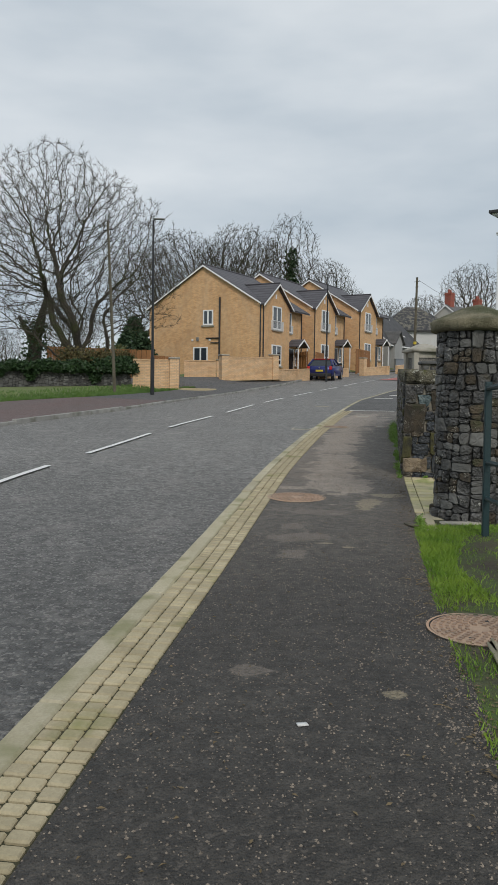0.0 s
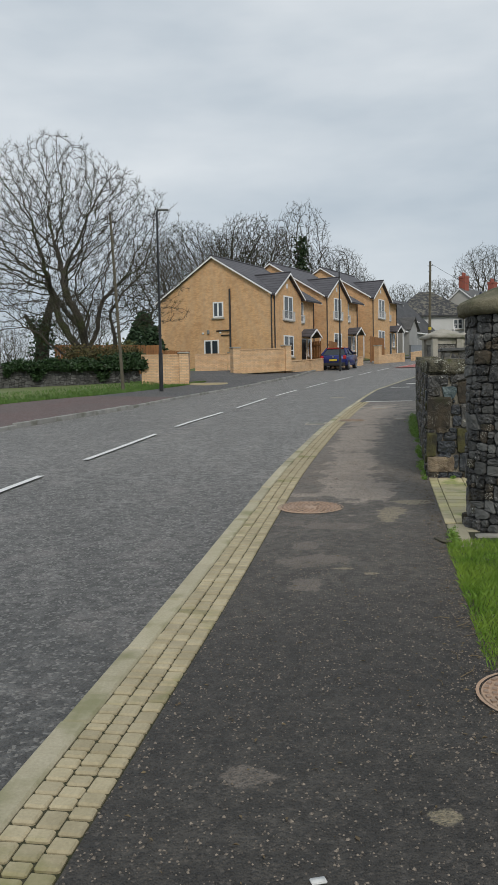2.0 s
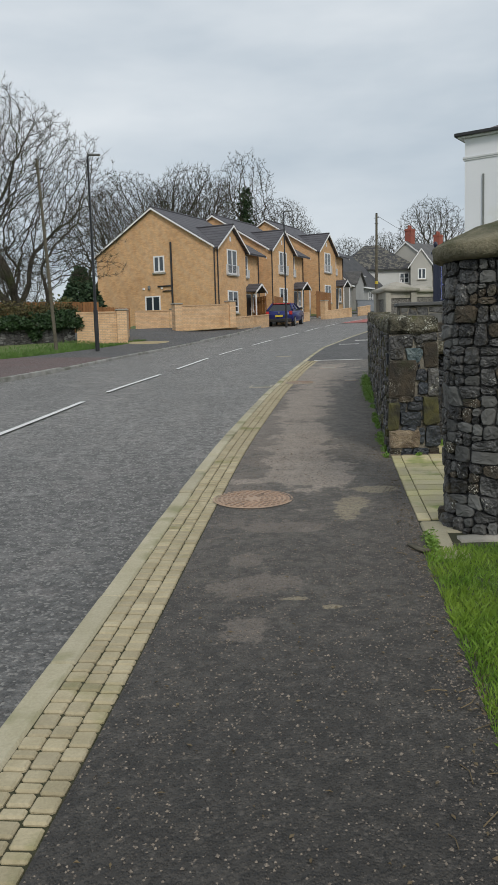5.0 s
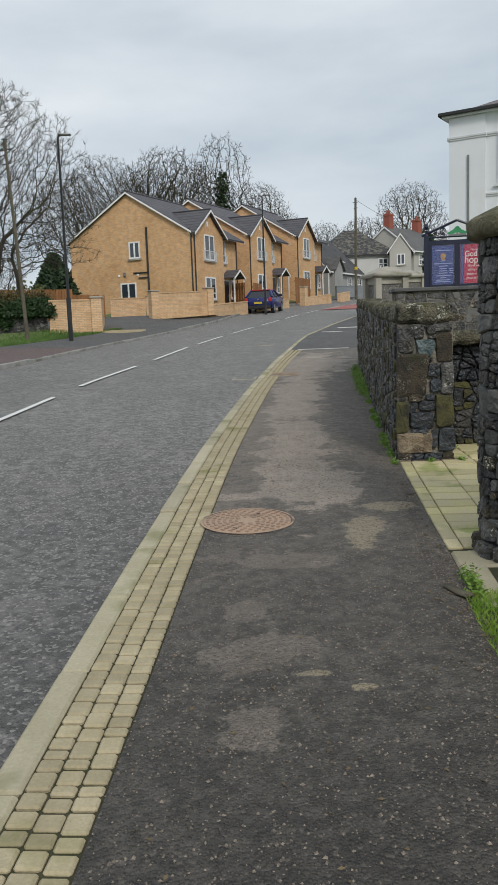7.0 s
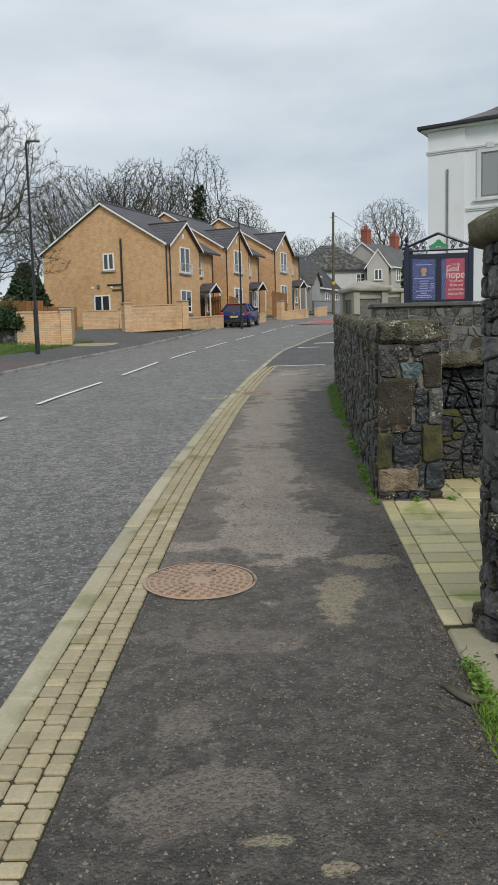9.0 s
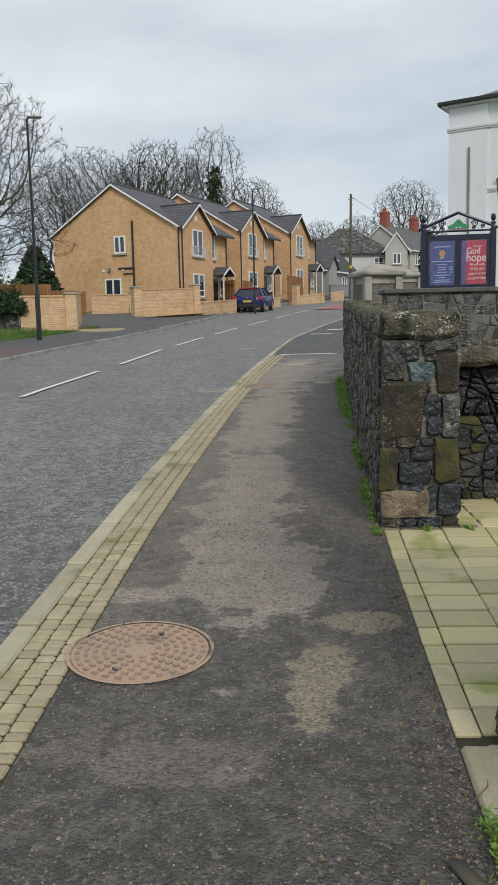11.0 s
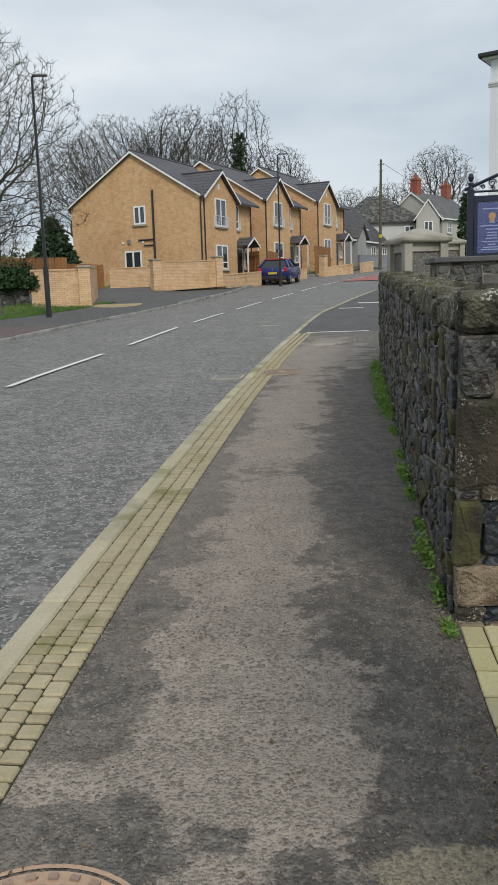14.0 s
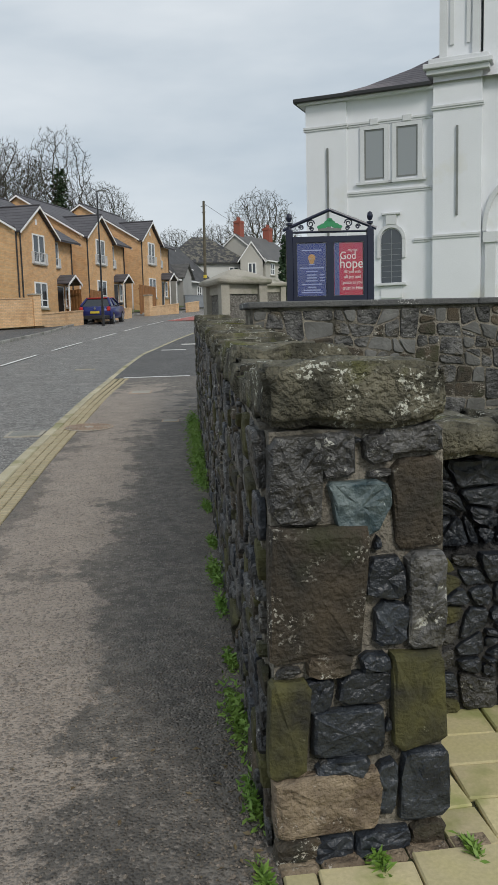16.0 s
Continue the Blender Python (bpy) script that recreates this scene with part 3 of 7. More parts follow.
def roof_slab(name, parent, corners, thick, material, label=""):
    """A sloping slab: four corners of its top, in order, thickened downwards."""
    bm = bmesh.new()
    top = [bm.verts.new(c) for c in corners]
    low = [bm.verts.new((c[0], c[1], c[2] - thick)) for c in corners]
    bm.faces.new(top), bm.faces.new(low[::-1])
    n = len(corners)
    for i in range(n):
        j = (i + 1) % n
        bm.faces.new((top[i], low[i], low[j], top[j]))
    return part(name, bm, material, parent, label)


def brick_house(m, label, detailed_side):
    W, D, E, R = 7.7, 10.1, 5.2, 3.05
    wing, rise = 4.6, 1.6
    h = thing("house", label, "house", m, "buff brick houses")
    mid = D / 2
    body = bmesh.new()
    box(body, 0, wing, 0, D, -1.2, E)
    box(body, wing, W, 0.35, D, -1.2, E)
    part("wall", body, "buff_brick", h, "buff brick walls")
    for ga in (0.0, W - 0.28):
        g = bmesh.new()
        prism(g, [(0.0, E), (D, E), (mid, E + R - 0.05)], "x", ga, ga + 0.28)
        part("gable", g, "buff_brick", h, "plain brick end gable")
    g = bmesh.new()
    prism(g, [(0.0, E), (wing, E), (wing / 2, E + rise - 0.05)], "y", 0.0, 0.28)
    part("gable", g, "buff_brick", h, "small front brick gable")
    o, s = 0.22, R / mid
    zt = E + 0.1
    roof_slab("roof", h, [(-o, 0.3, zt + 0.3 * s), (wing + 0.05, 0.3, zt + 0.3 * s), (wing + 0.05, -o, zt - o * s), (W + o, -o, zt - o * s), (W + o, mid, zt + R), (-o, mid, zt + R)], 0.14, "concrete_tiles", "dark grey tiled roof slope")
    roof_slab("roof", h, [(-o, D + o, zt - o * s), (-o, mid, zt + R), (W + o, mid, zt + R), (W + o, D + o, zt - o * s)], 0.14, "concrete_tiles", "dark grey tiled roof slope")
    part("ridge", rods(((-o, mid, zt + R), (W + o, mid, zt + R), 0.09)), "concrete_tiles", h)
    back = mid * rise / R + 0.35
    s2 = rise / (wing / 2)
    for side in (0, 1):
        xe = -o if side == 0 else wing + o
        roof_slab("roof", h, [(xe, -o - 0.05, zt - o * s2 + 0.03), (wing / 2, -o - 0.05, zt + rise + 0.03), (wing / 2, back + 0.3, zt + rise + 0.03), (xe, 0.25 if side else 0.0, zt - o * s2 + 0.03)],
                  0.12, "concrete_tiles", "dark tiled slope of the front wing")
    part("ridge", rods(((wing / 2, -o - 0.06, zt + rise + 0.05), (wing / 2, back, zt + rise + 0.05), 0.07)), "concrete_tiles", h)
    for xs in (-o - 0.025, W + o):
        for a, b in (((0.0 if xs < 0 else -o - 0.03), mid), (D + o + 0.03, mid)):
            za, zb = zt + min(a, D - a) * s - 0.02, zt + R - 0.02
            bm = bmesh.new()
            prism(bm, [(a, za - 0.16), (a, za - 0.03), (b, zb - 0.03), (b, zb - 0.16)], "x", xs, xs + 0.03)
            part("bargeboard", bm, "white_upvc", h, "white bargeboard")
    for xa in (-o, wing + o):
        bm = bmesh.new()
        za, zb = zt - o * s2 - 0.01, zt + rise
        prism(bm, [(xa, za - 0.14), (xa, za - 0.01), (wing / 2, zb - 0.01), (wing / 2, zb - 0.14)], "y", -o - 0.09, -o - 0.055)
        part("bargeboard", bm, "white_upvc", h, "white bargeboard")
    part("gutter", boxes((wing + 0.2, W + o, -o + 0.05, -o + 0.17, E - 0.12, E), bevel=0.02), "dark_plastic", h, "black gutter")
    for x, y in ((0.1, -0.06), (W - 0.25, 0.28)):
        part("downpipe", rods(((x, y, 0), (x, y, E - 0.1), 0.045)), "dark_plastic", h, "black downpipe")
    window_unit(h, 1.6, 3.1, 3.45, 5.2, 0.0)
    juliet_rail(h, 1.45, 3.25, 3.4, 4.1, -0.12)
    window_unit(h, 1.55, 3.15, 0.75, 2.3, 0.0, transom=0.45)
    window_unit(h, 4.85, 5.6, 3.45, 5.05, 0.35, sash=1)
    juliet_rail(h, 4.75, 5.7, 3.4, 4.0, 0.23)
    window_unit(h, 6.35, 6.95, 0.9, 2.25, 0.35, sash=1, transom=0.5)
    part("emblem", boxes((2.08, 2.32, -0.03, 0.0, 5.75, 6.1), bevel=0.02), "poster_white", h, "small pale gable plaque")
    door = part("door", boxes((5.05, 6.0, 0.31, 0.37, 0.05, 2.15)), "black_paint", h, "dark front door")
    part("door_handle", boxes((5.85, 5.9, 0.26, 0.31, 1.0, 1.2)), "alloy", door)
    part("door_frame", boxes((4.97, 5.05, 0.3, 0.38, 0, 2.22), (6.0, 6.08, 0.3, 0.38, 0, 2.22), (5.05, 6.0, 0.3, 0.38, 2.15, 2.22)), "white_upvc", h, "white door frame")
    cy = -0.75
    for xa, xb in ((4.75, 5.75), (6.75, 5.75)):
        roof_slab("canopy_roof", h, [(xa, cy, 2.35), (xb, cy, 2.95), (xb, 0.35, 2.95), (xa, 0.35, 2.35)], 0.06, "concrete_tiles", "little dark canopy roof")
        bm = bmesh.new()
        prism(bm, [(xa, 2.2), (xa, 2.34), (xb, 2.94), (xb, 2.8)], "y", cy - 0.04, cy - 0.005)
        part("canopy_board", bm, "white_upvc", h)
    for x in (4.9, 6.6):
        part("canopy_post", boxes((x - 0.04, x + 0.04, cy + 0.05, cy + 0.13, 0.1, 2.3)), "white_upvc", h, "slim white canopy post")
    part("doorstep", boxes((4.8, 6.4, -0.6, 0.34, -0.3, 0.05), bevel=0.02), "concrete", h)
    if detailed_side:
        window_unit(h, 4.2, 5.1, 3.75, 4.9, 0.0, face="x")
        window_unit(h, 4.65, 5.95, 0.9, 2.1, 0.0, face="x")
        part("soil_pipe", rods(((-0.07, 3.6, 0), (-0.07, 3.6, 5.8), 0.07), ((-0.07, 3.6, 2.75), (-0.07, 4.8, 2.75), 0.05), ((-0.07, 3.6, 2.4), (-0.07, 4.4, 2.4), 0.04)),
             "dark_plastic", h, "black soil pipe with branches")
        part("flue", boxes((-0.12, 0, 5.45, 5.65, 2.55, 2.85), bevel=0.03), "galvanised", h, "grey boiler flue cover")
        for y, z in ((5.95, 2.55), (4.4, 2.55)):
            part("alarm_box", boxes((-0.06, 0, y, y + 0.18, z, z + 0.14), bevel=0.02), "white_upvc", h)
        part("corner_pipe", rods(((-0.06, 0.12, 0), (-0.06, 0.12, E - 0.1), 0.045)), "dark_plastic", h, "black corner downpipe")
    return h


brick_house(pose(-3.35, 60.0, 3.15, 0, 0, 66), "buff brick house with dark tiled roof beside the estate entrance", True)
brick_house(pose(0.4, 68.4, 3.76, 0, 0, 66), "buff brick house behind the parked blue car", False)
brick_house(pose(4.58, 76.8, 4.43, 0, 0, 66), "buff brick house at the far end of the row", False)


# ---- boundary walls, piers and fences by the houses ----
def place(x, y, dz=0.0, turn=0.0):
    return pose(x, y, height(y) + dz, 0, 0, turn)


def brick_wall(a, b, z0, z1a, z1b, label, thick=0.24, group="", coping=True):
    """A garden wall from a to b (x, y), its foot at z0, its top at z1a and z1b."""
    L = math.hypot(b[0] - a[0], b[1] - a[1])
    turn = math.degrees(math.atan2(b[1] - a[1], b[0] - a[0]))
    w = thing("garden_wall", label, "wall", pose(a[0], a[1], z0, 0, 0, turn), group)
    bm = bmesh.new()
    prism(bm, [(0, -0.6), (L, -0.6), (L, z1b - z0), (0, z1a - z0)], "y", -thick / 2, thick / 2)
    part("brickwork", bm, "garden_brick", w, "buff brick")
    if coping:
        bm = bmesh.new()
        prism(bm, [(0, z1a - z0 + 0.002), (L, z1b - z0 + 0.002), (L, z1b - z0 + 0.07), (0, z1a - z0 + 0.07)], "y", -thick / 2 - 0.03, thick / 2 + 0.03)
        part("coping", bm, "garden_brick", w, "projecting brick coping")
    return w


def brick_pier(x, y, z0, z1, turn, label="square buff brick pier with a flat cap", size=0.45):
    p = thing("brick_pier", label, "pier", pose(x, y, z0, 0, 0, turn), "brick piers")
    s = size / 2
    part("brickwork", boxes((-s, s, -s, s, -0.6, z1 - z0 - 0.08)), "garden_brick", p)
    part("cap", boxes((-s - 0.05, s + 0.05, -s - 0.05, s + 0.05, z1 - z0 - 0.08, z1 - z0), bevel=0.02), "concrete", p, "pale stone cap")


brick_wall((-8.3, 39.2), (-6.55, 39.65), 1.8, 3.2, 3.2, "buff garden brick wall joined to the old stone wall")
brick_pier(-6.35, 39.7, 1.85, 3.38, 14)
brick_wall((-6.3, 40.0), (-6.9, 44.0), 1.9, 3.3, 3.5, "buff brick wall turning back from the road")
brick_wall((-7.9, 52.5), (-5.85, 52.8), 2.5, 3.75, 3.75, "buff brick wall beside the timber gate", coping=True)
brick_pier(-5.6, 52.9, 2.5, 3.9, 8)
brick_pier(-5.05, 50.1, 2.55, 4.08, 32)
brick_wall((-4.9, 50.22), (-2.25, 53.0), 2.6, 3.88, 4.02, "buff brick wall in front of the first house")
brick_pier(-2.1, 53.15, 2.7, 4.28, 40)
brick_wall((-1.95, 53.4), (0.1, 58.6), 2.72, 3.22, 3.5, "low buff brick wall with a pale coping")
brick_wall((0.9, 61.5), (3.2, 66.4), 3.0, 3.55, 3.85, "low buff brick wall behind the parked car")
brick_wall((4.8, 69.3), (7.0, 72.4), 3.5, 4.0, 4.3, "low buff brick wall in front of the far house")
brick_pier(4.6, 69.0, 3.5, 4.9, 55)
brick_wall((7.9, 74.2), (9.0, 76.2), 3.9, 4.4, 4.6, "low buff brick wall at the end of the row")

gate = thing("timber_gate", "closed orange-brown timber side gate beside the brick pier", "gate", pose(-5.3, 53.1, 2.5, 0, 0, 8))
for k in range(8):
    part("board", boxes((k * 0.13, k * 0.13 + 0.12, -0.015, 0.015, 0.05, 1.42)), "fence_wood", gate)
for z in (0.3, 1.1):
    part("rail", boxes((0, 1.04, 0.015, 0.06, z, z + 0.1)), "fence_wood", gate)


def timber_fence(a, b, z, high, label):
    L = math.hypot(b[0] - a[0], b[1] - a[1])
    f = thing("timber_fence", label, "fence", pose(a[0], a[1], z, 0, 0, math.degrees(math.atan2(b[1] - a[1], b[0] - a[0]))), "timber fences")
    n = int(L / 0.16)
    first = part("board", boxes((0, 0.145, -0.012, 0.012, -0.3, high)), "fence_wood", f)
    for k in range(1, n):
        o = mesh_object("board", first.data, None, f)
        o.location = (k * L / n, 0.02 * (k % 2), random.uniform(-0.015, 0.015))
    for z in (0.4, high - 0.35):
        part("rail", boxes((0, L, 0.035, 0.08, z, z + 0.1)), "fence_wood", f)


timber_fence((0.0, 64.9), (-1.9, 67.4), 3.4, 1.75, "orange-brown close board fence between brick houses")
timber_fence((0.6, 64.6), (1.3, 67.2), 3.4, 1.7, "orange-brown close board fence behind the blue car")
timber_fence((4.1, 71.6), (5.6, 75.5), 3.9, 1.9, "orange-brown close board fence beside the far brick house")
timber_fence((-15.2, 47.0), (-9.6, 50.2), 2.2, 2.1, "weathered orange fence behind the old stone wall")
timber_fence((-9.6, 50.2), (-8.2, 52.5), 2.2, 1.8, "weathered orange fence beside the first house")



# ---- old houses at the far bend ----
def plain_window(parent, x, y, z, w, h, dark=True, face="y"):
    f = window_unit(parent, x, x + w, z, z + h, y, face=face, sash=2, transom=h * 0.5)
    return f


def old_house(m, label, W, D, E, R, wall_mat, roof_mat, chimneys=(), hip=False, windows=(), band=False):
    h = thing("house", label, "house", m)
    part("wall", boxes((0, W, 0, D, -1.5, E)), wall_mat, h)
    o, mid = 0.3, D / 2
    s = R / mid
    if hip:
        k = mid
        P = [(-o, -o, E - o * s), (W + o, -o, E - o * s), (W + o, D + o, E - o * s), (-o, D + o, E - o * s), (k, mid, E + R), (W - k, mid, E + R)]
        for f in ((0, 1, 5, 4), (1, 2, 5), (2, 3, 4, 5), (3, 0, 4)):
            roof_slab("roof", h, [P[i] for i in f], 0.12, roof_mat, "worn slate roof slope")
    else:
        for ga in (0.0, W - 0.3):
            g = bmesh.new()
            prism(g, [(0.0, E), (D, E), (mid, E + R - 0.05)], "x", ga, ga + 0.3)
            part("gable", g, wall_mat, h)
        roof_slab("roof", h, [(-0.15, -o, E - o * s + .05), (W + 0.15, -o, E - o * s + .05), (W + 0.15, mid, E + R + .05), (-0.15, mid, E + R + .05)], 0.12, roof_mat, "worn slate roof slope")
        roof_slab("roof", h, [(-0.15, D + o, E - o * s + .05), (-0.15, mid, E + R + .05), (W + 0.15, mid, E + R + .05), (W + 0.15, D + o, E - o * s + .05)], 0.12, roof_mat, "worn slate roof slope")
        for xs in (-0.18,):
            for a in (-o, D + o):
                bm = bmesh.new()
                prism(bm, [(a, E - o * s - 0.2), (a, E - o * s), (mid, E + R), (mid, E + R - 0.2)], "x", xs, xs + 0.03)
                part("bargeboard", bm, "white_upvc", h, "white bargeboard")
    part("gutter", boxes((-o, W + o, -o - 0.12, -o, E - o * s - 0.16, E - o * s - 0.02)), "dark_plastic" if band else "white_upvc", h)
    for x, y, zz, mat in chimneys:
        c = part("chimney", boxes((x - 0.5, x + 0.5, y - 0.4, y + 0.4, E + R - 1.2, E + R + zz), (x - 0.56, x + 0.56, y - 0.46, y + 0.46, E + R + zz - 0.25, E + R + zz - 0.12)), mat, h, "chimney stack")
        for k in (-0.25, 0.2):
            part("chimney_pot", rods(((x + k, y, E + R + zz), (x + k, y, E + R + zz + 0.42), 0.14, 0.11)), "red_brick", c)
    for wx, wz, ww, wh in windows:
        plain_window(h, wx, 0.0, wz, ww, wh)
    return h


cottage = old_house(pose(8.2, 86, 4.5, 0, 0, 63), "low grey rendered cottage with a dark slate roof", 10, 7.5, 2.9, 3.6, "render_dull", "dark_slates",
                    chimneys=((0.8, 3.75, 0.9, "render_grey"),), windows=((2.6, 0.9, 1.2, 1.3), (5.3, 0.9, 1.2, 1.3), (8.4, 0.9, 1.2, 1.3)))
part("roof_light", boxes((3.0, 3.7, 1.4, 2.4, 4.28, 4.36)), "poster_white", cottage, "small open skylight").matrix_local = pose(0, 0.1, -0.9, 24, 0, 0)
bm = bmesh.new()
prism(bm, [(0.4, 2.9), (2.6, 2.9), (1.5, 4.0)], "y", -0.5, 1.6)
part("porch_gable", bm, "render_dull", cottage)
for xa in (0.15, 2.85):
    roof_slab("roof", cottage, [(xa, -0.75, 2.75), (1.5, -0.75, 4.1), (1.5, 2.2, 4.1), (xa, 1.6, 2.75)], 0.1, "old_slates")
part("porch", boxes((0.4, 2.6, -0.5, 0.0, -1, 2.9)), "render_dull", cottage)

old_house(pose(8.2, 98.4, 5.0, 0, 0, 6), "grey rendered house with a mossy hipped slate roof", 9.2, 7.5, 4.9, 2.9, "render_grey", "mossy_slates",
          chimneys=(), hip=True, windows=((7.0, 3.0, 1.1, 1.2),), band=True)
dormer = old_house(pose(18.6, 97.4, 5.1, 0, 0, 82), "small pale gabled wing with black trim", 3.2, 2.4, 5.0, 1.7, "render_cream", "mossy_slates",
                   windows=((1.0, 3.1, 1.1, 1.3),))
for z in (0.9, 3.2):
    window_unit(dormer, 0.7, 1.6, z, z + 1.2, 0.0, face="x")
old_house(pose(19.4, 99.9, 5.3, 0, 0, 52), "tall cream rendered house with red brick chimneys", 9, 7.5, 4.9, 2.9, "render_cream", "old_slates",
          chimneys=((0.9, 3.75, 1.5, "red_brick"), (8.2, 3.75, 1.4, "red_brick")),
          windows=((1.2, 0.9, 1.0, 1.4), (1.2, 3.1, 1.0, 1.3), (4.6, 3.1, 1.0, 1.3), (4.6, 0.9, 1.0, 1.4)))
low = thing("garden_wall", "dark slate-blue painted wall before the grey cottage", "wall", pose(8.6, 83.2, 4.3, 0, 0, 38))
part("wall_face", boxes((0, 4.4, -0.12, 0.12, -0.5, 1.15), (0, 4.4, -0.16, 0.16, 1.15, 1.22)), "lead", low)
brick_pier(12.3, 86.0, 4.5, 5.7, 40, "short brown brick gate pier beside the leaning white post")
lean = thing("leaning_post", "white post leaning against the verge by the bend", "post", pose(12.6, 85.0, 4.4, 0, 12, 0))
part("pole", rods(((0, 0, 0), (0, 0, 3.1), 0.06, 0.05)), "poster_white", lean)


# ---- street lamps and poles ----
def street_lamp(x, y, z, label, arm=0.55, H=7.95):
    l = thing("street_lamp", label, "street lamp", pose(x, y, z, 0, 0, 10), "street lamps")
    part("base_section", rods(((0, 0, -0.3), (0, 0, 1.35), 0.085)), "black_paint", l, "thick lower section with its door")
    part("pole", rods(((0, 0, 1.35), (0, 0, H), 0.058, 0.04)), "black_paint", l, "slim black column")
    part("arm", rods(((-0.02, 0, H - 0.02), (arm, 0, H + 0.05), 0.03)), "black_paint", l)
    part("lantern", boxes((arm - 0.1, arm + 0.38, -0.11, 0.11, H + 0.03, H + 0.085), bevel=0.02), "galvanised", l, "flat LED lantern head")
    part("hatch", boxes((-0.05, 0.05, -0.1, -0.08, 0.4, 0.9)), "black_paint", l)


street_lamp(-6.38, 34.5, 1.78, "tall slim black street lamp on the grass verge", 0.1, 7.15)
street_lamp(1.35, 56.6, 2.35, "tall slim black street lamp behind the parked car", 0.15, 7.65)


def timber_pole(x, y, z, high, label, lean=0.0, markers=True, thick=1.0):
    p = thing("telegraph_pole", label, "pole", pose(x, y, z, 0, lean, 0))
    part("pole", rods(((0, 0, -0.4), (0, 0, high), 0.15 * thick, 0.1 * thick), sides=10), "pole_wood", p, "weathered timber pole")
    if markers:
        part("marker_band", rods(((0, 0, 2.4), (0, 0, 2.65), 0.155)), "number_plate", p, "yellow marker band")
    for dz, w_ in ((0.4, 0.24), (0.9, 0.17)):
        part("bracket", rods(((-w_, 0, high - dz), (w_, 0, high - dz + 0.05), 0.025)), "dark_plastic", p)
    part("step_cap", rods(((0, 0, high), (0, 0, high + 0.05), 0.12, 0.04)), "dark_plastic", p)
    return p


timber_pole(-8.15, 35.0, 1.72, 7.3, "leaning weathered telegraph pole against the ivy wall", -2.6, False, 0.5)
timber_pole(10.0, 79.0, 4.3, 8.7, "tall dark telegraph pole with a yellow band at the bend", 0.6)


def wire(a, b, sag, label):
    pts = [Vector(a).lerp(Vector(b), k / 10) - Vector((0, 0, sag * 4 * (k / 10) * (1 - k / 10))) for k in range(11)]
    bm = bmesh.new()
    for p, q in zip(pts, pts[1:]):
        rod(bm, p, q, 0.014, sides=4, caps=False)
    tagged(part("cable", bm, "dark_plastic", None, label), category="cable")


wire((10.1, 79.0, 12.85), (29, 108, 11.5), 1.2, "thin black overhead cable between pole and houses")


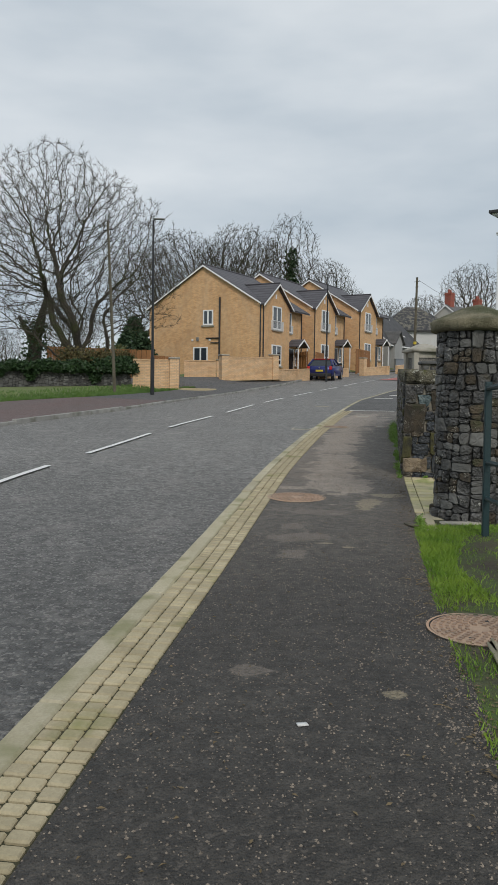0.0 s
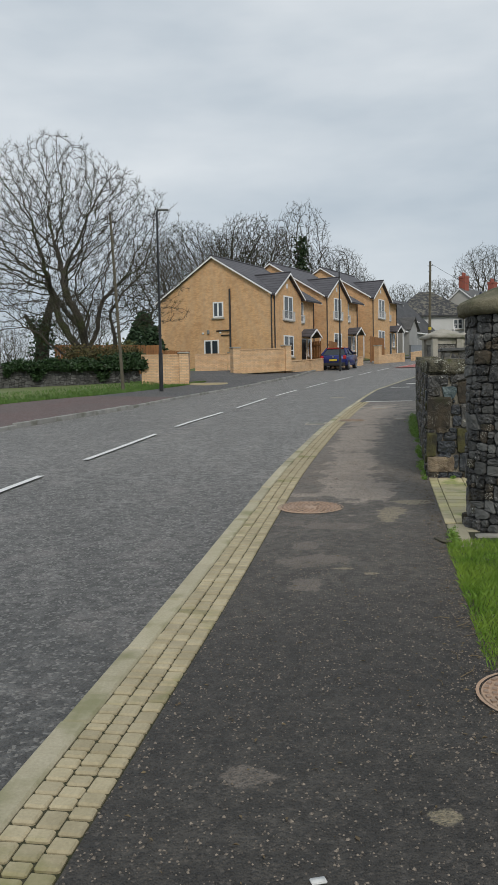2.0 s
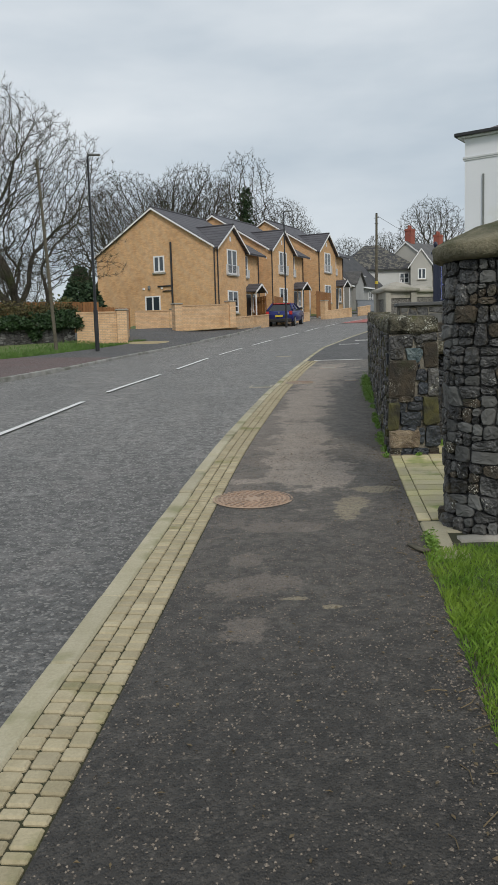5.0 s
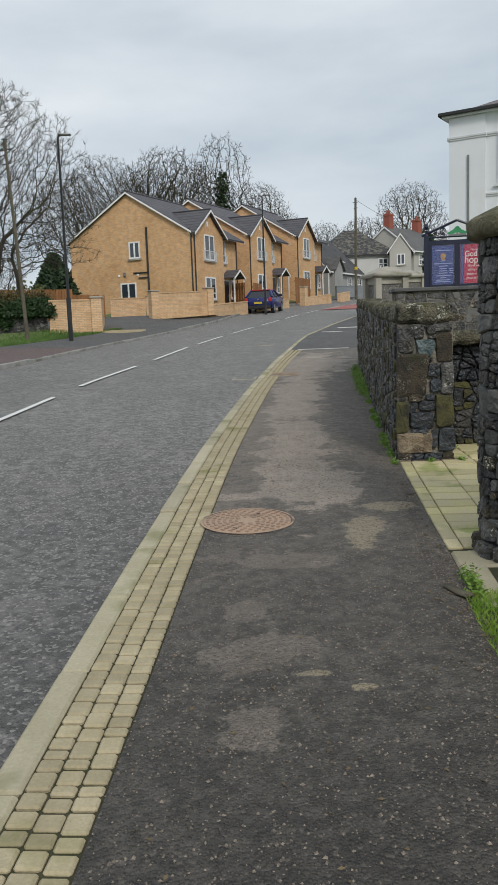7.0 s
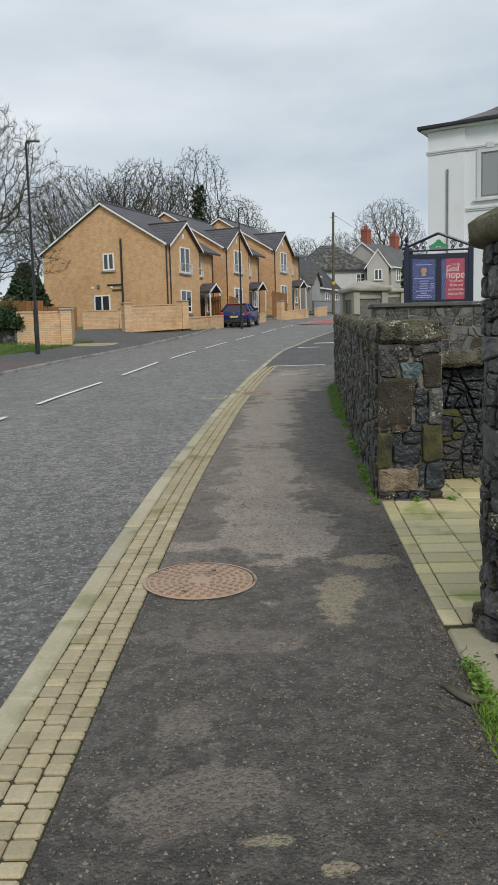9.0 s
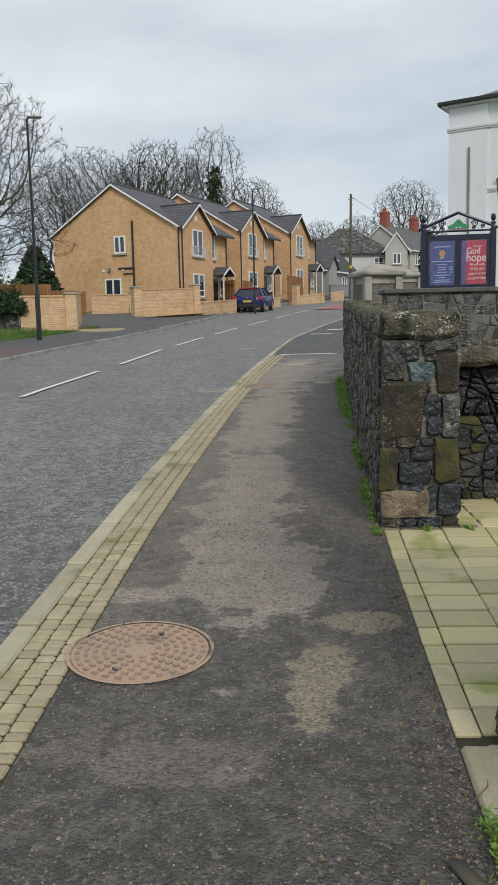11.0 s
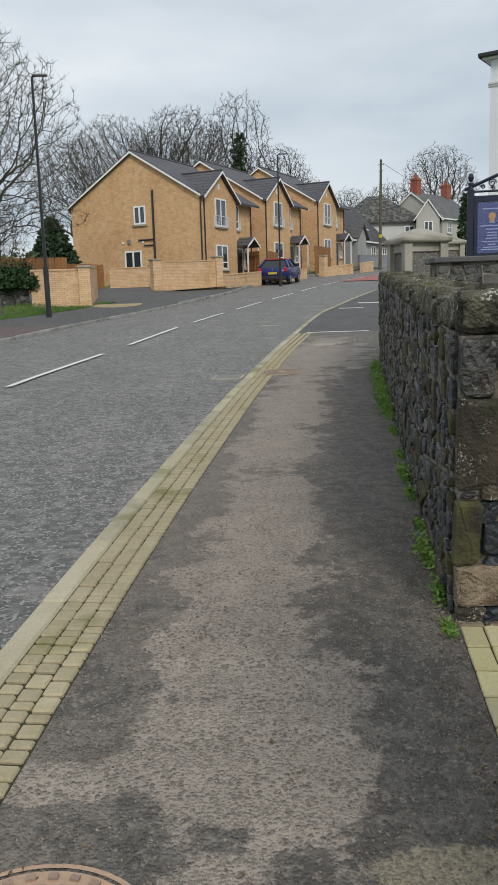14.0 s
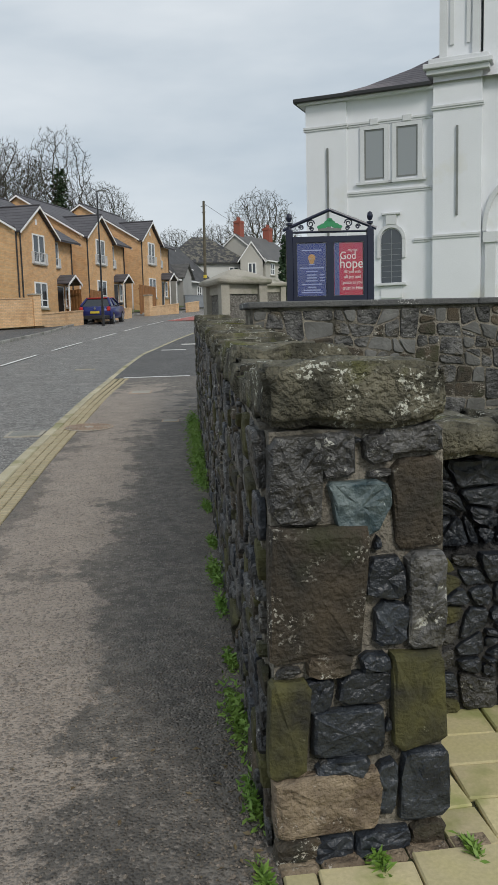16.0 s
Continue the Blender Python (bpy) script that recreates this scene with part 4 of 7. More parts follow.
# ---- the parked car ----
def build_car():
    c = thing("car", "dark blue hatchback with a red roof parked at the kerb", "car", pose(1.36, 60.5, 2.80, 2.8, 0, -13))
    c.scale = (1.04, 1.0, 1.1)
    prof = [(-2.0, 0.38), (-2.03, 0.62), (-2.0, 0.86), (-1.86, 0.97), (1.0, 0.96), (1.75, 0.9), (2.0, 0.68), (2.02, 0.4), (1.9, 0.28), (-1.9, 0.28)]
    bm = bmesh.new()
    secs = [(-0.9, 0.9), (-0.86, 1.0), (0.86, 1.0), (0.9, 0.9)]
    rings = []
    for x, k in secs:
        rings.append([bm.verts.new((x, y * (0.985 if k < 1 else 1.0), 0.62 + (z - 0.62) * (0.82 if k < 1 else 1.0))) for y, z in prof])
    n = len(prof)
    for a, b in zip(rings, rings[1:]):
        for i in range(n):
            j = (i + 1) % n
            bm.faces.new((a[i], a[j], b[j], b[i]))
    bm.faces.new(rings[0]), bm.faces.new(rings[-1][::-1])
    bmesh.ops.bevel(bm, geom=bm.edges[:], offset=0.05, segments=2, affect="EDGES")
    body = part("body", bm, "car_paint", c, "dark blue body", smooth=True)
    bm = bmesh.new()
    low = [(-0.84, -1.86), (0.84, -1.86), (0.84, 0.95), (-0.84, 0.95)]
    top = [(-0.6, -1.2), (0.6, -1.2), (0.6, 0.15), (-0.6, 0.15)]
    lo = [bm.verts.new((x, y, 0.93)) for x, y in low]
    hi = [bm.verts.new((x, y, 1.38)) for x, y in top]
    bm.faces.new(hi)
    for i in range(4):
        bm.faces.new((lo[i], lo[(i + 1) % 4], hi[(i + 1) % 4], hi[i]))
    part("cabin_glass", bm, "car_glass", c, "dark windows")
    part("roof", boxes((-0.62, 0.62, -1.26, 0.2, 1.37, 1.43), bevel=0.03), "car_red", c, "red painted roof")
    for sx in (-1, 1):
        for ya, yb, rp in ((-1.8, -1.2, 0.06), (-0.55, -0.5, 0.035), (0.9, 0.15, 0.035)):
            part("pillar", rods(((sx * 0.85, ya, 1.0), (sx * 0.61, yb, 1.39), rp)), "car_paint", c, "blue roof pillar")
        for y in (-1.25, 1.3):
            w = part("wheel", rods(((sx * 0.70, y, 0.32), (sx * 0.915, y, 0.32), 0.325), sides=20), "tyre", c, "black tyre")
            part("rim", rods(((sx * 0.9, y, 0.32), (sx * 0.925, y, 0.32), 0.21), sides=10), "alloy", w, "grey alloy rim")
        part("tail_light", boxes((sx * 0.78 - 0.1, sx * 0.78 + 0.1, -2.06, -1.93, 0.72, 0.95), bevel=0.03), "car_red", c, "red tail light")
        part("mirror", boxes((sx * 0.98 - 0.1, sx * 0.98 + 0.1, 0.55, 0.7, 0.98, 1.12), bevel=0.03), "dark_plastic", c)
    part("bumper", boxes((-0.82, 0.82, -2.08, -1.95, 0.3, 0.5), bevel=0.03), "dark_plastic", c)
    part("number_plate", boxes((-0.26, 0.26, -2.075, -2.06, 0.6, 0.72)), "number_plate", c, "yellow rear number plate")
    part("badge", rods(((0, -2.05, 0.86), (0, -2.07, 0.86), 0.06), sides=12), "alloy", c)


build_car()


# ---- the church ----
def build_church():
    c = thing("church", "white rendered church with grey mouldings and a slate roof", "church", pose(9.2, 39.8, 2.0, 0, 0, -32))
    Z = 8.25
    wall = boxes((0, 4.65, 0, 12, -1.5, Z))
    part("wall", wall, "render_white", c, "smooth white rendered wall")
    part("corner_pilaster", boxes((-0.05, 1.5, -0.1, 0.0, -1.5, Z - 0.02)), "render_white", c, "slightly raised corner strip")
    tower = thing("tower", "", "", pose(0, 0, 0))
    tower.parent = c
    part("tower_wall", boxes((4.65, 6.3, -0.25, 4.0, -1.5, 8.6)), "render_white", tower, "projecting tower pier")
    part("tower_wall", boxes((6.3, 12.5, -0.05, 8.0, -1.5, 12.5)), "render_white", tower, "tall white front wall")
    part("upper_pier", boxes((4.85, 6.2, -0.1, 3.8, 9.15, 13.5)), "render_white", tower, "white upper tower stage")
    part("cornice", boxes((4.45, 6.55, -0.5, 4.2, 8.6, 8.78), (4.35, 6.65, -0.62, 4.3, 8.78, 8.95), (4.5, 6.5, -0.42, 4.1, 8.95, 9.15), bevel=0.02), "trim_grey", tower, "heavy grey cornice")
    part("blind_niche", boxes((5.2, 5.33, -0.16, -0.1, 9.6, 11.6), (5.75, 5.88, -0.16, -0.1, 9.6, 11.6), (5.33, 5.75, -0.16, -0.1, 11.5, 11.6)), "trim_grey", tower)
    part("niche_pilaster", boxes((4.85, 5.1, -0.2, -0.1, 9.15, 12.0), (5.95, 6.2, -0.2, -0.1, 9.15, 12.0), (4.75, 6.3, -0.3, -0.1, 12.0, 12.2)), "trim_grey", tower)
    for i, (x0, x1, z, y) in enumerate(((-0.12, 1.55, 7.38, -0.17), (1.5, 4.65, 7.38, -0.07), (4.6, 6.36, 7.55, -0.33), (1.5, 4.65, 4.95, -0.07), (3.95, 4.65, 3.15, -0.07), (4.65, 6.3, 3.2, -0.32))):
        part("string_course", boxes((x0, x1, y, y + 0.2, z, z + 0.07), (x0, x1, y + 0.03, y + 0.2, z - 0.07, z)), "trim_grey", c, "thin moulded grey string course")
    for x, z0, z1, y in ((0.75, 2.2, 6.65, -0.16), (5.45, 3.9, 6.9, -0.31)):
        part("vent_strip", boxes((x, x + 0.07, y, y + 0.08, z0, z1)), "galvanised", c, "narrow recessed grey strip")
    for x0, x1 in ((2.15, 2.88), (3.32, 4.08)):
        z0, z1 = 5.42, 7.15
        f = part("window", boxes((x0 - 0.16, x0, -0.06, 0.02, z0 - 0.1, z1 + 0.14), (x1, x1 + 0.16, -0.06, 0.02, z0 - 0.1, z1 + 0.14), (x0, x1, -0.06, 0.02, z1, z1 + 0.14)), "trim_grey", c, "grey moulded window surround")
        part("pane", boxes((x0, x1, -0.015, -0.002, z0, z1)), "obscured_glass", f, "flat grey blanked pane")
        part("window_frame", boxes((x0, x0 + 0.05, -0.03, -0.004, z0, z1), (x1 - 0.05, x1, -0.03, -0.004, z0, z1), (x0 + 0.05, x1 - 0.05, -0.03, -0.004, z1 - 0.05, z1), (x0 + 0.05, x1 - 0.05, -0.03, -0.004, z0, z0 + 0.05)), "galvanised", f)
        part("keystone", boxes(((x0 + x1) / 2 - 0.16, (x0 + x1) / 2 + 0.16, -0.09, 0.0, z1 + 0.14, z1 + 0.38), bevel=0.02), "trim_grey", f)
        part("window_sill", boxes((x0 - 0.3, x1 + 0.3, -0.12, 0.0, z0 - 0.18, z0 - 0.1)), "trim_grey", f)
    # arched window
    cx, r, z0, zs = 3.13, 0.37, 1.68, 3.25
    arc = [(cx + r * math.cos(a), zs + r * 0.95 * math.sin(a)) for a in np.linspace(0, math.pi, 13)]
    f = thing("window", "arched leaded window with a grey hood", "", pose(0, 0, 0))
    f.parent = c
    bm = bmesh.new()
    prism(bm, [(cx + r, z0)] + arc + [(cx - r, z0)], "y", -0.025, -0.004)
    part("pane", bm, "window_glass", f, "dark leaded glass")
    bm = bmesh.new()
    for k in range(12):
        a0, a1 = math.pi * k / 12, math.pi * (k + 1) / 12
        q = [(cx + R_ * math.cos(a), zs + R_ * math.sin(a)) for R_, a in ((0.52, a0), (0.52, a1), (0.40, a1), (0.40, a0))]
        prism(bm, q, "y", -0.1, 0.0)
    box(bm, cx - 0.52, cx - 0.40, -0.08, 0.0, z0 + 0.9, zs)
    box(bm, cx + 0.40, cx + 0.52, -0.08, 0.0, z0 + 0.9, zs)
    part("hood_mould", bm, "trim_grey", f, "grey arched hood")
    part("keystone", boxes((cx - 0.2, cx + 0.2, -0.12, 0.0, zs + 0.5, zs + 0.85), (cx - 0.34, cx + 0.34, -0.15, 0.0, zs + 0.85, zs + 0.93), bevel=0.015), "trim_grey", f)
    bars = boxes((cx - 0.012, cx + 0.012, -0.04, -0.025, z0, zs + 0.33))
    for k in range(1, 8):
        box(bars, cx - r, cx + r, -0.036, -0.025, z0 + k * 0.2, z0 + k * 0.2 + 0.015)
    part("glazing_bar", bars, "lead", f)
    part("window_sill", boxes((cx - 0.55, cx + 0.55, -0.15, 0.0, z0 - 0.1, z0), bevel=0.01), "trim_grey", f)
    part("apron_panel", boxes((cx - 0.4, cx + 0.4, -0.04, 0.0, z0 - 0.55, z0 - 0.12)), "render_white", f)
    bm = bmesh.new()
    for k in range(10):
        a0, a1 = math.pi / 2 + math.pi / 2 * k / 10, math.pi / 2 + math.pi / 2 * (k + 1) / 10
        prism(bm, [(7.3 + R_ * math.cos(a), 3.3 + 1.8 * R_ * math.sin(a)) for R_, a in ((0.95, a0), (0.95, a1), (0.82, a1), (0.82, a0))], "y", -0.2, -0.05)
    part("door_arch", bm, "trim_grey", c, "tall grey arch moulding")
    part("pilaster", boxes((6.45, 6.8, -0.2, -0.05, -1.5, 2.9), (6.38, 6.9, -0.26, -0.05, 2.9, 3.25)), "trim_grey", c, "fluted grey pilaster")
    # roof with sprocketed eaves
    part("gutter", boxes((-0.42, 4.62, -0.45, -0.3, Z + 0.06, Z + 0.2), (-0.45, -0.3, -0.3, 12.4, Z + 0.06, Z + 0.2), bevel=0.02), "dark_plastic", c, "black cast gutter")
    part("soffit", boxes((-0.3, 4.64, -0.3, 12.3, Z, Z + 0.08)), "render_white", c)
    bm = bmesh.new()
    steps = [(-0.38, 0.12), (0.6, 0.42), (1.8, 0.95), (3.2, 1.75), (4.8, 2.85), (6.0, 3.6)]
    rings = []
    for o, dz in steps:
        rings.append([bm.verts.new(p) for p in ((o, o, Z + dz), (12.0 - o, o, Z + dz), (12.0 - o, 12.0 - o, Z + dz), (o, 12.0 - o, Z + dz))])
    for a, b in zip(rings, rings[1:]):
        for i in range(4):
            bm.faces.new((a[i], a[(i + 1) % 4], b[(i + 1) % 4], b[i]))
    for v in bm.verts:
        if v.co.x > 4.66 and v.co.y < 4.0:
            v.co.x = min(v.co.x, 12.0)
    part("roof", bm, "chapel_slates", c, "weathered purple-grey slate roof")


build_church()


# ---- the notice board ----
def text_mesh(name, words, size, parent, material, m, align="CENTER", squash=1.0):
    cu = bpy.data.curves.new(name, "FONT")
    cu.body, cu.size, cu.align_x, cu.extrude = words, size, align, 0.0
    tmp = bpy.data.objects.new(name, cu)
    scene.collection.objects.link(tmp)
    bpy.context.view_layer.update()
    mesh = bpy.data.meshes.new_from_object(tmp.evaluated_get(bpy.context.evaluated_depsgraph_get()))
    bpy.data.objects.remove(tmp)
    mesh.materials.clear()
    ob = mesh_object(name, mesh, material, parent)
    ob.matrix_local = m @ Matrix.Diagonal((squash, 1, 1, 1))
    return ob


def scroll(bm, cx, cz, r, turns, flip=1, y=0.0):
    pts = []
    for k in range(15):
        f = k / 14
        a = f * turns * 2 * math.pi
        rr = r * (1 - 0.75 * f)
        pts.append(Vector((cx + flip * rr * math.cos(a), y, cz + rr * math.sin(a))))
    for p, q in zip(pts, pts[1:]):
        rod(bm, p, q, 0.012, sides=5, caps=False)


def build_board():
    b = thing("notice_board", "dark navy church notice board with blue and red posters", "notice board", pose(4.58, 23.25, 1.0, 0, 0, -10))
    W = 1.5
    z0, z1 = 1.5, 2.62
    for x in (0.05, W - 0.05):
        part("post", boxes((x - 0.06, x + 0.06, -0.06, 0.06, 0.0, z1 + 0.12), bevel=0.01), "navy_paint", b, "square dark post")
        bm = rods(((x, 0, z1 + 0.1), (x, 0, z1 + 0.2), 0.05, 0.025), ((x, 0, z1 + 0.2), (x, 0, z1 + 0.24), 0.055, 0.055))
        ball(bm, (x, 0, z1 + 0.33), 0.055, 1.5)
        part("finial", bm, "navy_paint", b, "turned finial")
    part("backing", boxes((0.11, W - 0.11, -0.02, 0.05, z0, z1)), "navy_paint", b)
    part("frame", boxes((0.11, W - 0.11, -0.06, -0.02, z1 - 0.1, z1), (0.11, W - 0.11, -0.06, -0.02, z0, z0 + 0.1), (0.11, 0.17, -0.06, -0.02, z0 + 0.1, z1 - 0.1),
                        (W - 0.17, W - 0.11, -0.06, -0.02, z0 + 0.1, z1 - 0.1), (W / 2 - 0.06, W / 2 + 0.06, -0.06, -0.02, z0 + 0.1, z1 - 0.1)), "navy_paint", b, "dark door frames")
    gm = rods(((-0.06, 0, z1 + 0.12), (W / 2, 0, z1 + 0.45), 0.03), ((W + 0.06, 0, z1 + 0.12), (W / 2, 0, z1 + 0.45), 0.03), ((0, 0, z1 + 0.08), (W, 0, z1 + 0.08), 0.02))
    part("pediment", gm, "navy_paint", b, "low pointed iron pediment")
    sc = bmesh.new()
    for f, cx in ((1, 0.42), (-1, W - 0.42)):
        scroll(sc, cx, z1 + 0.22, 0.075, 1.6, f)
        scroll(sc, cx - f * 0.16, z1 + 0.16, 0.045, 1.5, -f)
        scroll(sc, cx + f * 0.02, z1 + 0.13, 0.04, 1.4, -f)
    part("scrollwork", sc, "navy_paint", b, "curled iron scrolls")
    sc = bmesh.new()
    scroll(sc, W - 0.3, z0 - 0.05, 0.05, 1.4)
    part("scrollwork", sc, "navy_paint", b)
    part("lower_strip", boxes((0.74, W - 0.02, -0.05, -0.03, z0 - 0.13, z0 - 0.06)), "poster_white", b, "plain white strip under the board")
    emblem = bmesh.new()
    for dx, dz, r in ((0, 0.24, 0.1), (-0.1, 0.2, 0.07), (0.1, 0.2, 0.07), (-0.17, 0.18, 0.05), (0.17, 0.18, 0.05), (0, 0.3, 0.05)):
        bmesh.ops.create_cone(emblem, cap_ends=True, segments=12, radius1=r, radius2=r, depth=0.02,
                              matrix=Matrix.Translation((W / 2 + dx, -0.02 - abs(dx) * 0.02, z1 + dz - 0.02)) @ Matrix.Rotation(radians(90), 4, "X") @ Matrix.Diagonal((1, 0.6, 1, 1)))
    part("tree_emblem", emblem, "sign_green", b, "green tree emblem")
    part("emblem_scroll", boxes((W / 2 - 0.2, W / 2 + 0.2, -0.03, -0.01, z1 + 0.09, z1 + 0.14), (W / 2 - 0.02, W / 2 + 0.02, -0.028, -0.012, z1 + 0.14, z1 + 0.2)), "galvanised", b, "grey ribbon under the tree")
    for x0, x1, mat, lab in ((0.17, W / 2 - 0.06, "blue_poster", "blue service times poster"), (W / 2 + 0.06, W - 0.17, "red_poster", "red poster with white lettering")):
        part("poster", boxes((x0 + 0.01, x1 - 0.01, -0.027, -0.022, z0 + 0.11, z1 - 0.11)), mat, b, lab)
        part("glass", boxes((x0, x1, -0.048, -0.044, z0 + 0.1, z1 - 0.1)), "board_glass", b).visible_shadow = False
    part("poster_edge", boxes((W / 2 + 0.075, W / 2 + 0.16, -0.031, -0.028, z0 + 0.11, z1 - 0.11)), "blue_poster", b, "dark blue poster margin")
    cx = W / 2 + 0.06 + 0.31
    rows = (("May the", 0.06, 0.83), ("God", 0.185, 0.69), ("of", 0.06, 0.70), ("hope", 0.24, 0.53), ("fill you with", 0.072, 0.44), ("all joy and", 0.085, 0.345), ("peace as you", 0.078, 0.245), ("trust in Him", 0.085, 0.14))
    for words, size, dz in rows:
        x = cx + (0.02 if size < 0.1 else 0) + (0.2 if words == "of" else 0) - (0.06 if words == "God" else 0)
        text_mesh("lettering", words, size, b, "poster_white", pose(x, -0.033, z0 + 0.07 + dz * 0.95, 90, 0, 0), squash=0.85)
    bars = bmesh.new()
    cx = (0.17 + W / 2 - 0.06) / 2
    for k, (w, dz) in enumerate(((0.34, 0.82), (0.12, 0.68), (0.1, 0.58), (0.42, 0.52), (0.2, 0.46), (0.16, 0.4), (0.18, 0.35), (0.2, 0.3), (0.34, 0.24), (0.14, 0.19), (0.3, 0.14), (0.36, 0.1))):
        box(bars, cx - w / 2, cx + w / 2, -0.031, -0.028, z0 + 0.06 + dz, z0 + 0.078 + dz)
    for dz in (0.4, 0.35, 0.3):
        box(bars, cx + 0.14, cx + 0.22, -0.031, -0.028, z0 + 0.06 + dz, z0 + 0.075 + dz)
    part("lettering", bars, "poster_blue_text", b, "rows of small unreadable print")
    part("crest", rods(((cx, -0.031, z0 + 0.76), (cx, -0.027, z0 + 0.76), 0.065), ((cx, -0.031, z0 + 0.70), (cx, -0.027, z0 + 0.70), 0.045), sides=10), "gold_print", b, "faded gold crest")


build_board()


# ---- rubble stone ----
def clipped(poly, px, pz, nx, nz):
    """The part of a convex outline where (p - point) . n <= 0."""
    out = []
    for (ax, az), (bx, bz) in zip(poly, poly[1:] + poly[:1]):
        da, db = (ax - px) * nx + (az - pz) * nz, (bx - px) * nx + (bz - pz) * nz
        if da <= 0:
            out.append((ax, az))
        if da * db < 0:
            k = da / (da - db)
            out.append((ax + (bx - ax) * k, az + (bz - az) * k))
    return out


def area_of(poly):
    return abs(sum(a[0] * b[1] - b[0] * a[1] for a, b in zip(poly, poly[1:] + poly[:1]))) / 2


def broken(poly, rng, small, large, tilt=13.0, flat=1.35):
    """Breaks a wall face into uneven stones by leaning cuts."""
    todo, done = [(poly, rng.uniform(small, large))], []
    while todo:
        p, limit = todo.pop()
        if len(p) < 3:
            continue
        xs, zs = [q[0] for q in p], [q[1] for q in p]
        w, h = max(xs) - min(xs), max(zs) - min(zs)
        if area_of(p) < limit and w < 3.2 * h and h < 1.5 * w or area_of(p) < small * 0.4:
            done.append(p)
            continue
        f = rng.uniform(0.36, 0.64)
        a = radians(rng.gauss(0, tilt))
        if w > flat * h:
            n = (math.cos(a), math.sin(a))
        else:
            n = (math.sin(a), math.cos(a))
        c = (min(xs) + w * f, min(zs) + h * f)
        for sign in (1, -1):
            todo.append((clipped(p, c[0], c[1], n[0] * sign, n[1] * sign), rng.uniform(small, large) * rng.choice((0.45, 1.0, 1.0, 1.5))))
    return done


def shrunk(poly, d):
    turn = 1 if sum(a[0] * b[1] - b[0] * a[1] for a, b in zip(poly, poly[1:] + poly[:1])) > 0 else -1
    out = poly
    for a, b in zip(poly, poly[1:] + poly[:1]):
        ex, ez = b[0] - a[0], b[1] - a[1]
        l = math.hypot(ex, ez)
        if l < 1e-5:
            continue
        nx, nz = turn * ez / l, -turn * ex / l
        out = clipped(out, a[0] - nx * d, a[1] - nz * d, nx, nz)
        if len(out) < 3:
            return []
    return out if turn > 0 else out[::-1]


def worn_outline(poly, rng, rough):
    """Cuts the corners and roughens the edges."""
    pts = []
    n = len(poly)
    for i in range(n):
        a, b = poly[i], poly[(i + 1) % n]
        l = math.hypot(b[0] - a[0], b[1] - a[1])
        if l < 0.012:
            pts.append(((a[0] + b[0]) / 2, (a[1] + b[1]) / 2))
            continue
        cut, end = min(0.25, rng.uniform(0.008, 0.03) / l), min(0.25, rng.uniform(0.008, 0.03) / l)
        ks = (cut, 0.36, 0.67, 1 - end) if l > 0.13 else (cut, 0.5, 1 - end) if l > 0.06 else (0.25, 0.75)
        for k in ks:
            pts.append((a[0] + (b[0] - a[0]) * k, a[1] + (b[1] - a[1]) * k))
    return [(x + rng.uniform(-rough, rough), z + rng.uniform(-rough, rough)) for x, z in pts]


def stone_shape(pts, proud, rng, bend=0.0):
    """Vertices and faces of one stone round its own centre; it stands proud along -y."""
    cx, cz = sum(p[0] for p in pts) / len(pts), sum(p[1] for p in pts) / len(pts)
    tx, tz = rng.uniform(-0.07, 0.07), rng.uniform(-0.09, 0.05)
    n, verts, faces = len(pts), [], []
    for y, f in ((0.5, 1.0), (-0.45, 1.0), (-0.85, 0.965), (-1.0, 0.87), (-1.04, 0.45)):
        for x, z in pts:
            x, z = (x - cx) * f, (z - cz) * f
            d = y * proud * (1 + (rng.uniform(-0.16, 0.16) if y < -0.6 else 0)) + (tx * x + tz * z if y < 0 else 0)
            verts.append((x, (min(d, -0.4 * proud) if y < 0 else d) + bend * x * x, z))
    verts.append((0, -proud * rng.uniform(0.95, 1.2), 0))
    for q in range(4):
        for i in range(n):
            j = (i + 1) % n
            faces.append((q * n + i, q * n + j, (q + 1) * n + j, (q + 1) * n + i))
    for i in range(n):
        faces.append((4 * n + i, 4 * n + (i + 1) % n, 5 * n))
    return (cx, cz), verts, faces


def lone_stone(parent, poly, proud, material, rng, label="", gap=0.012, rough=0.003):
    inner = shrunk(poly, gap / 2)
    if len(inner) < 3 or area_of(inner) < 0.0002:
        return None
    (cx, cz), verts, faces = stone_shape(worn_outline(inner, rng, rough), proud, rng)
    o = mesh_object("stone", sheet_mesh("stone", verts, faces), material, parent, label)
    o.matrix_local = pose(cx, 0, cz)
    return o


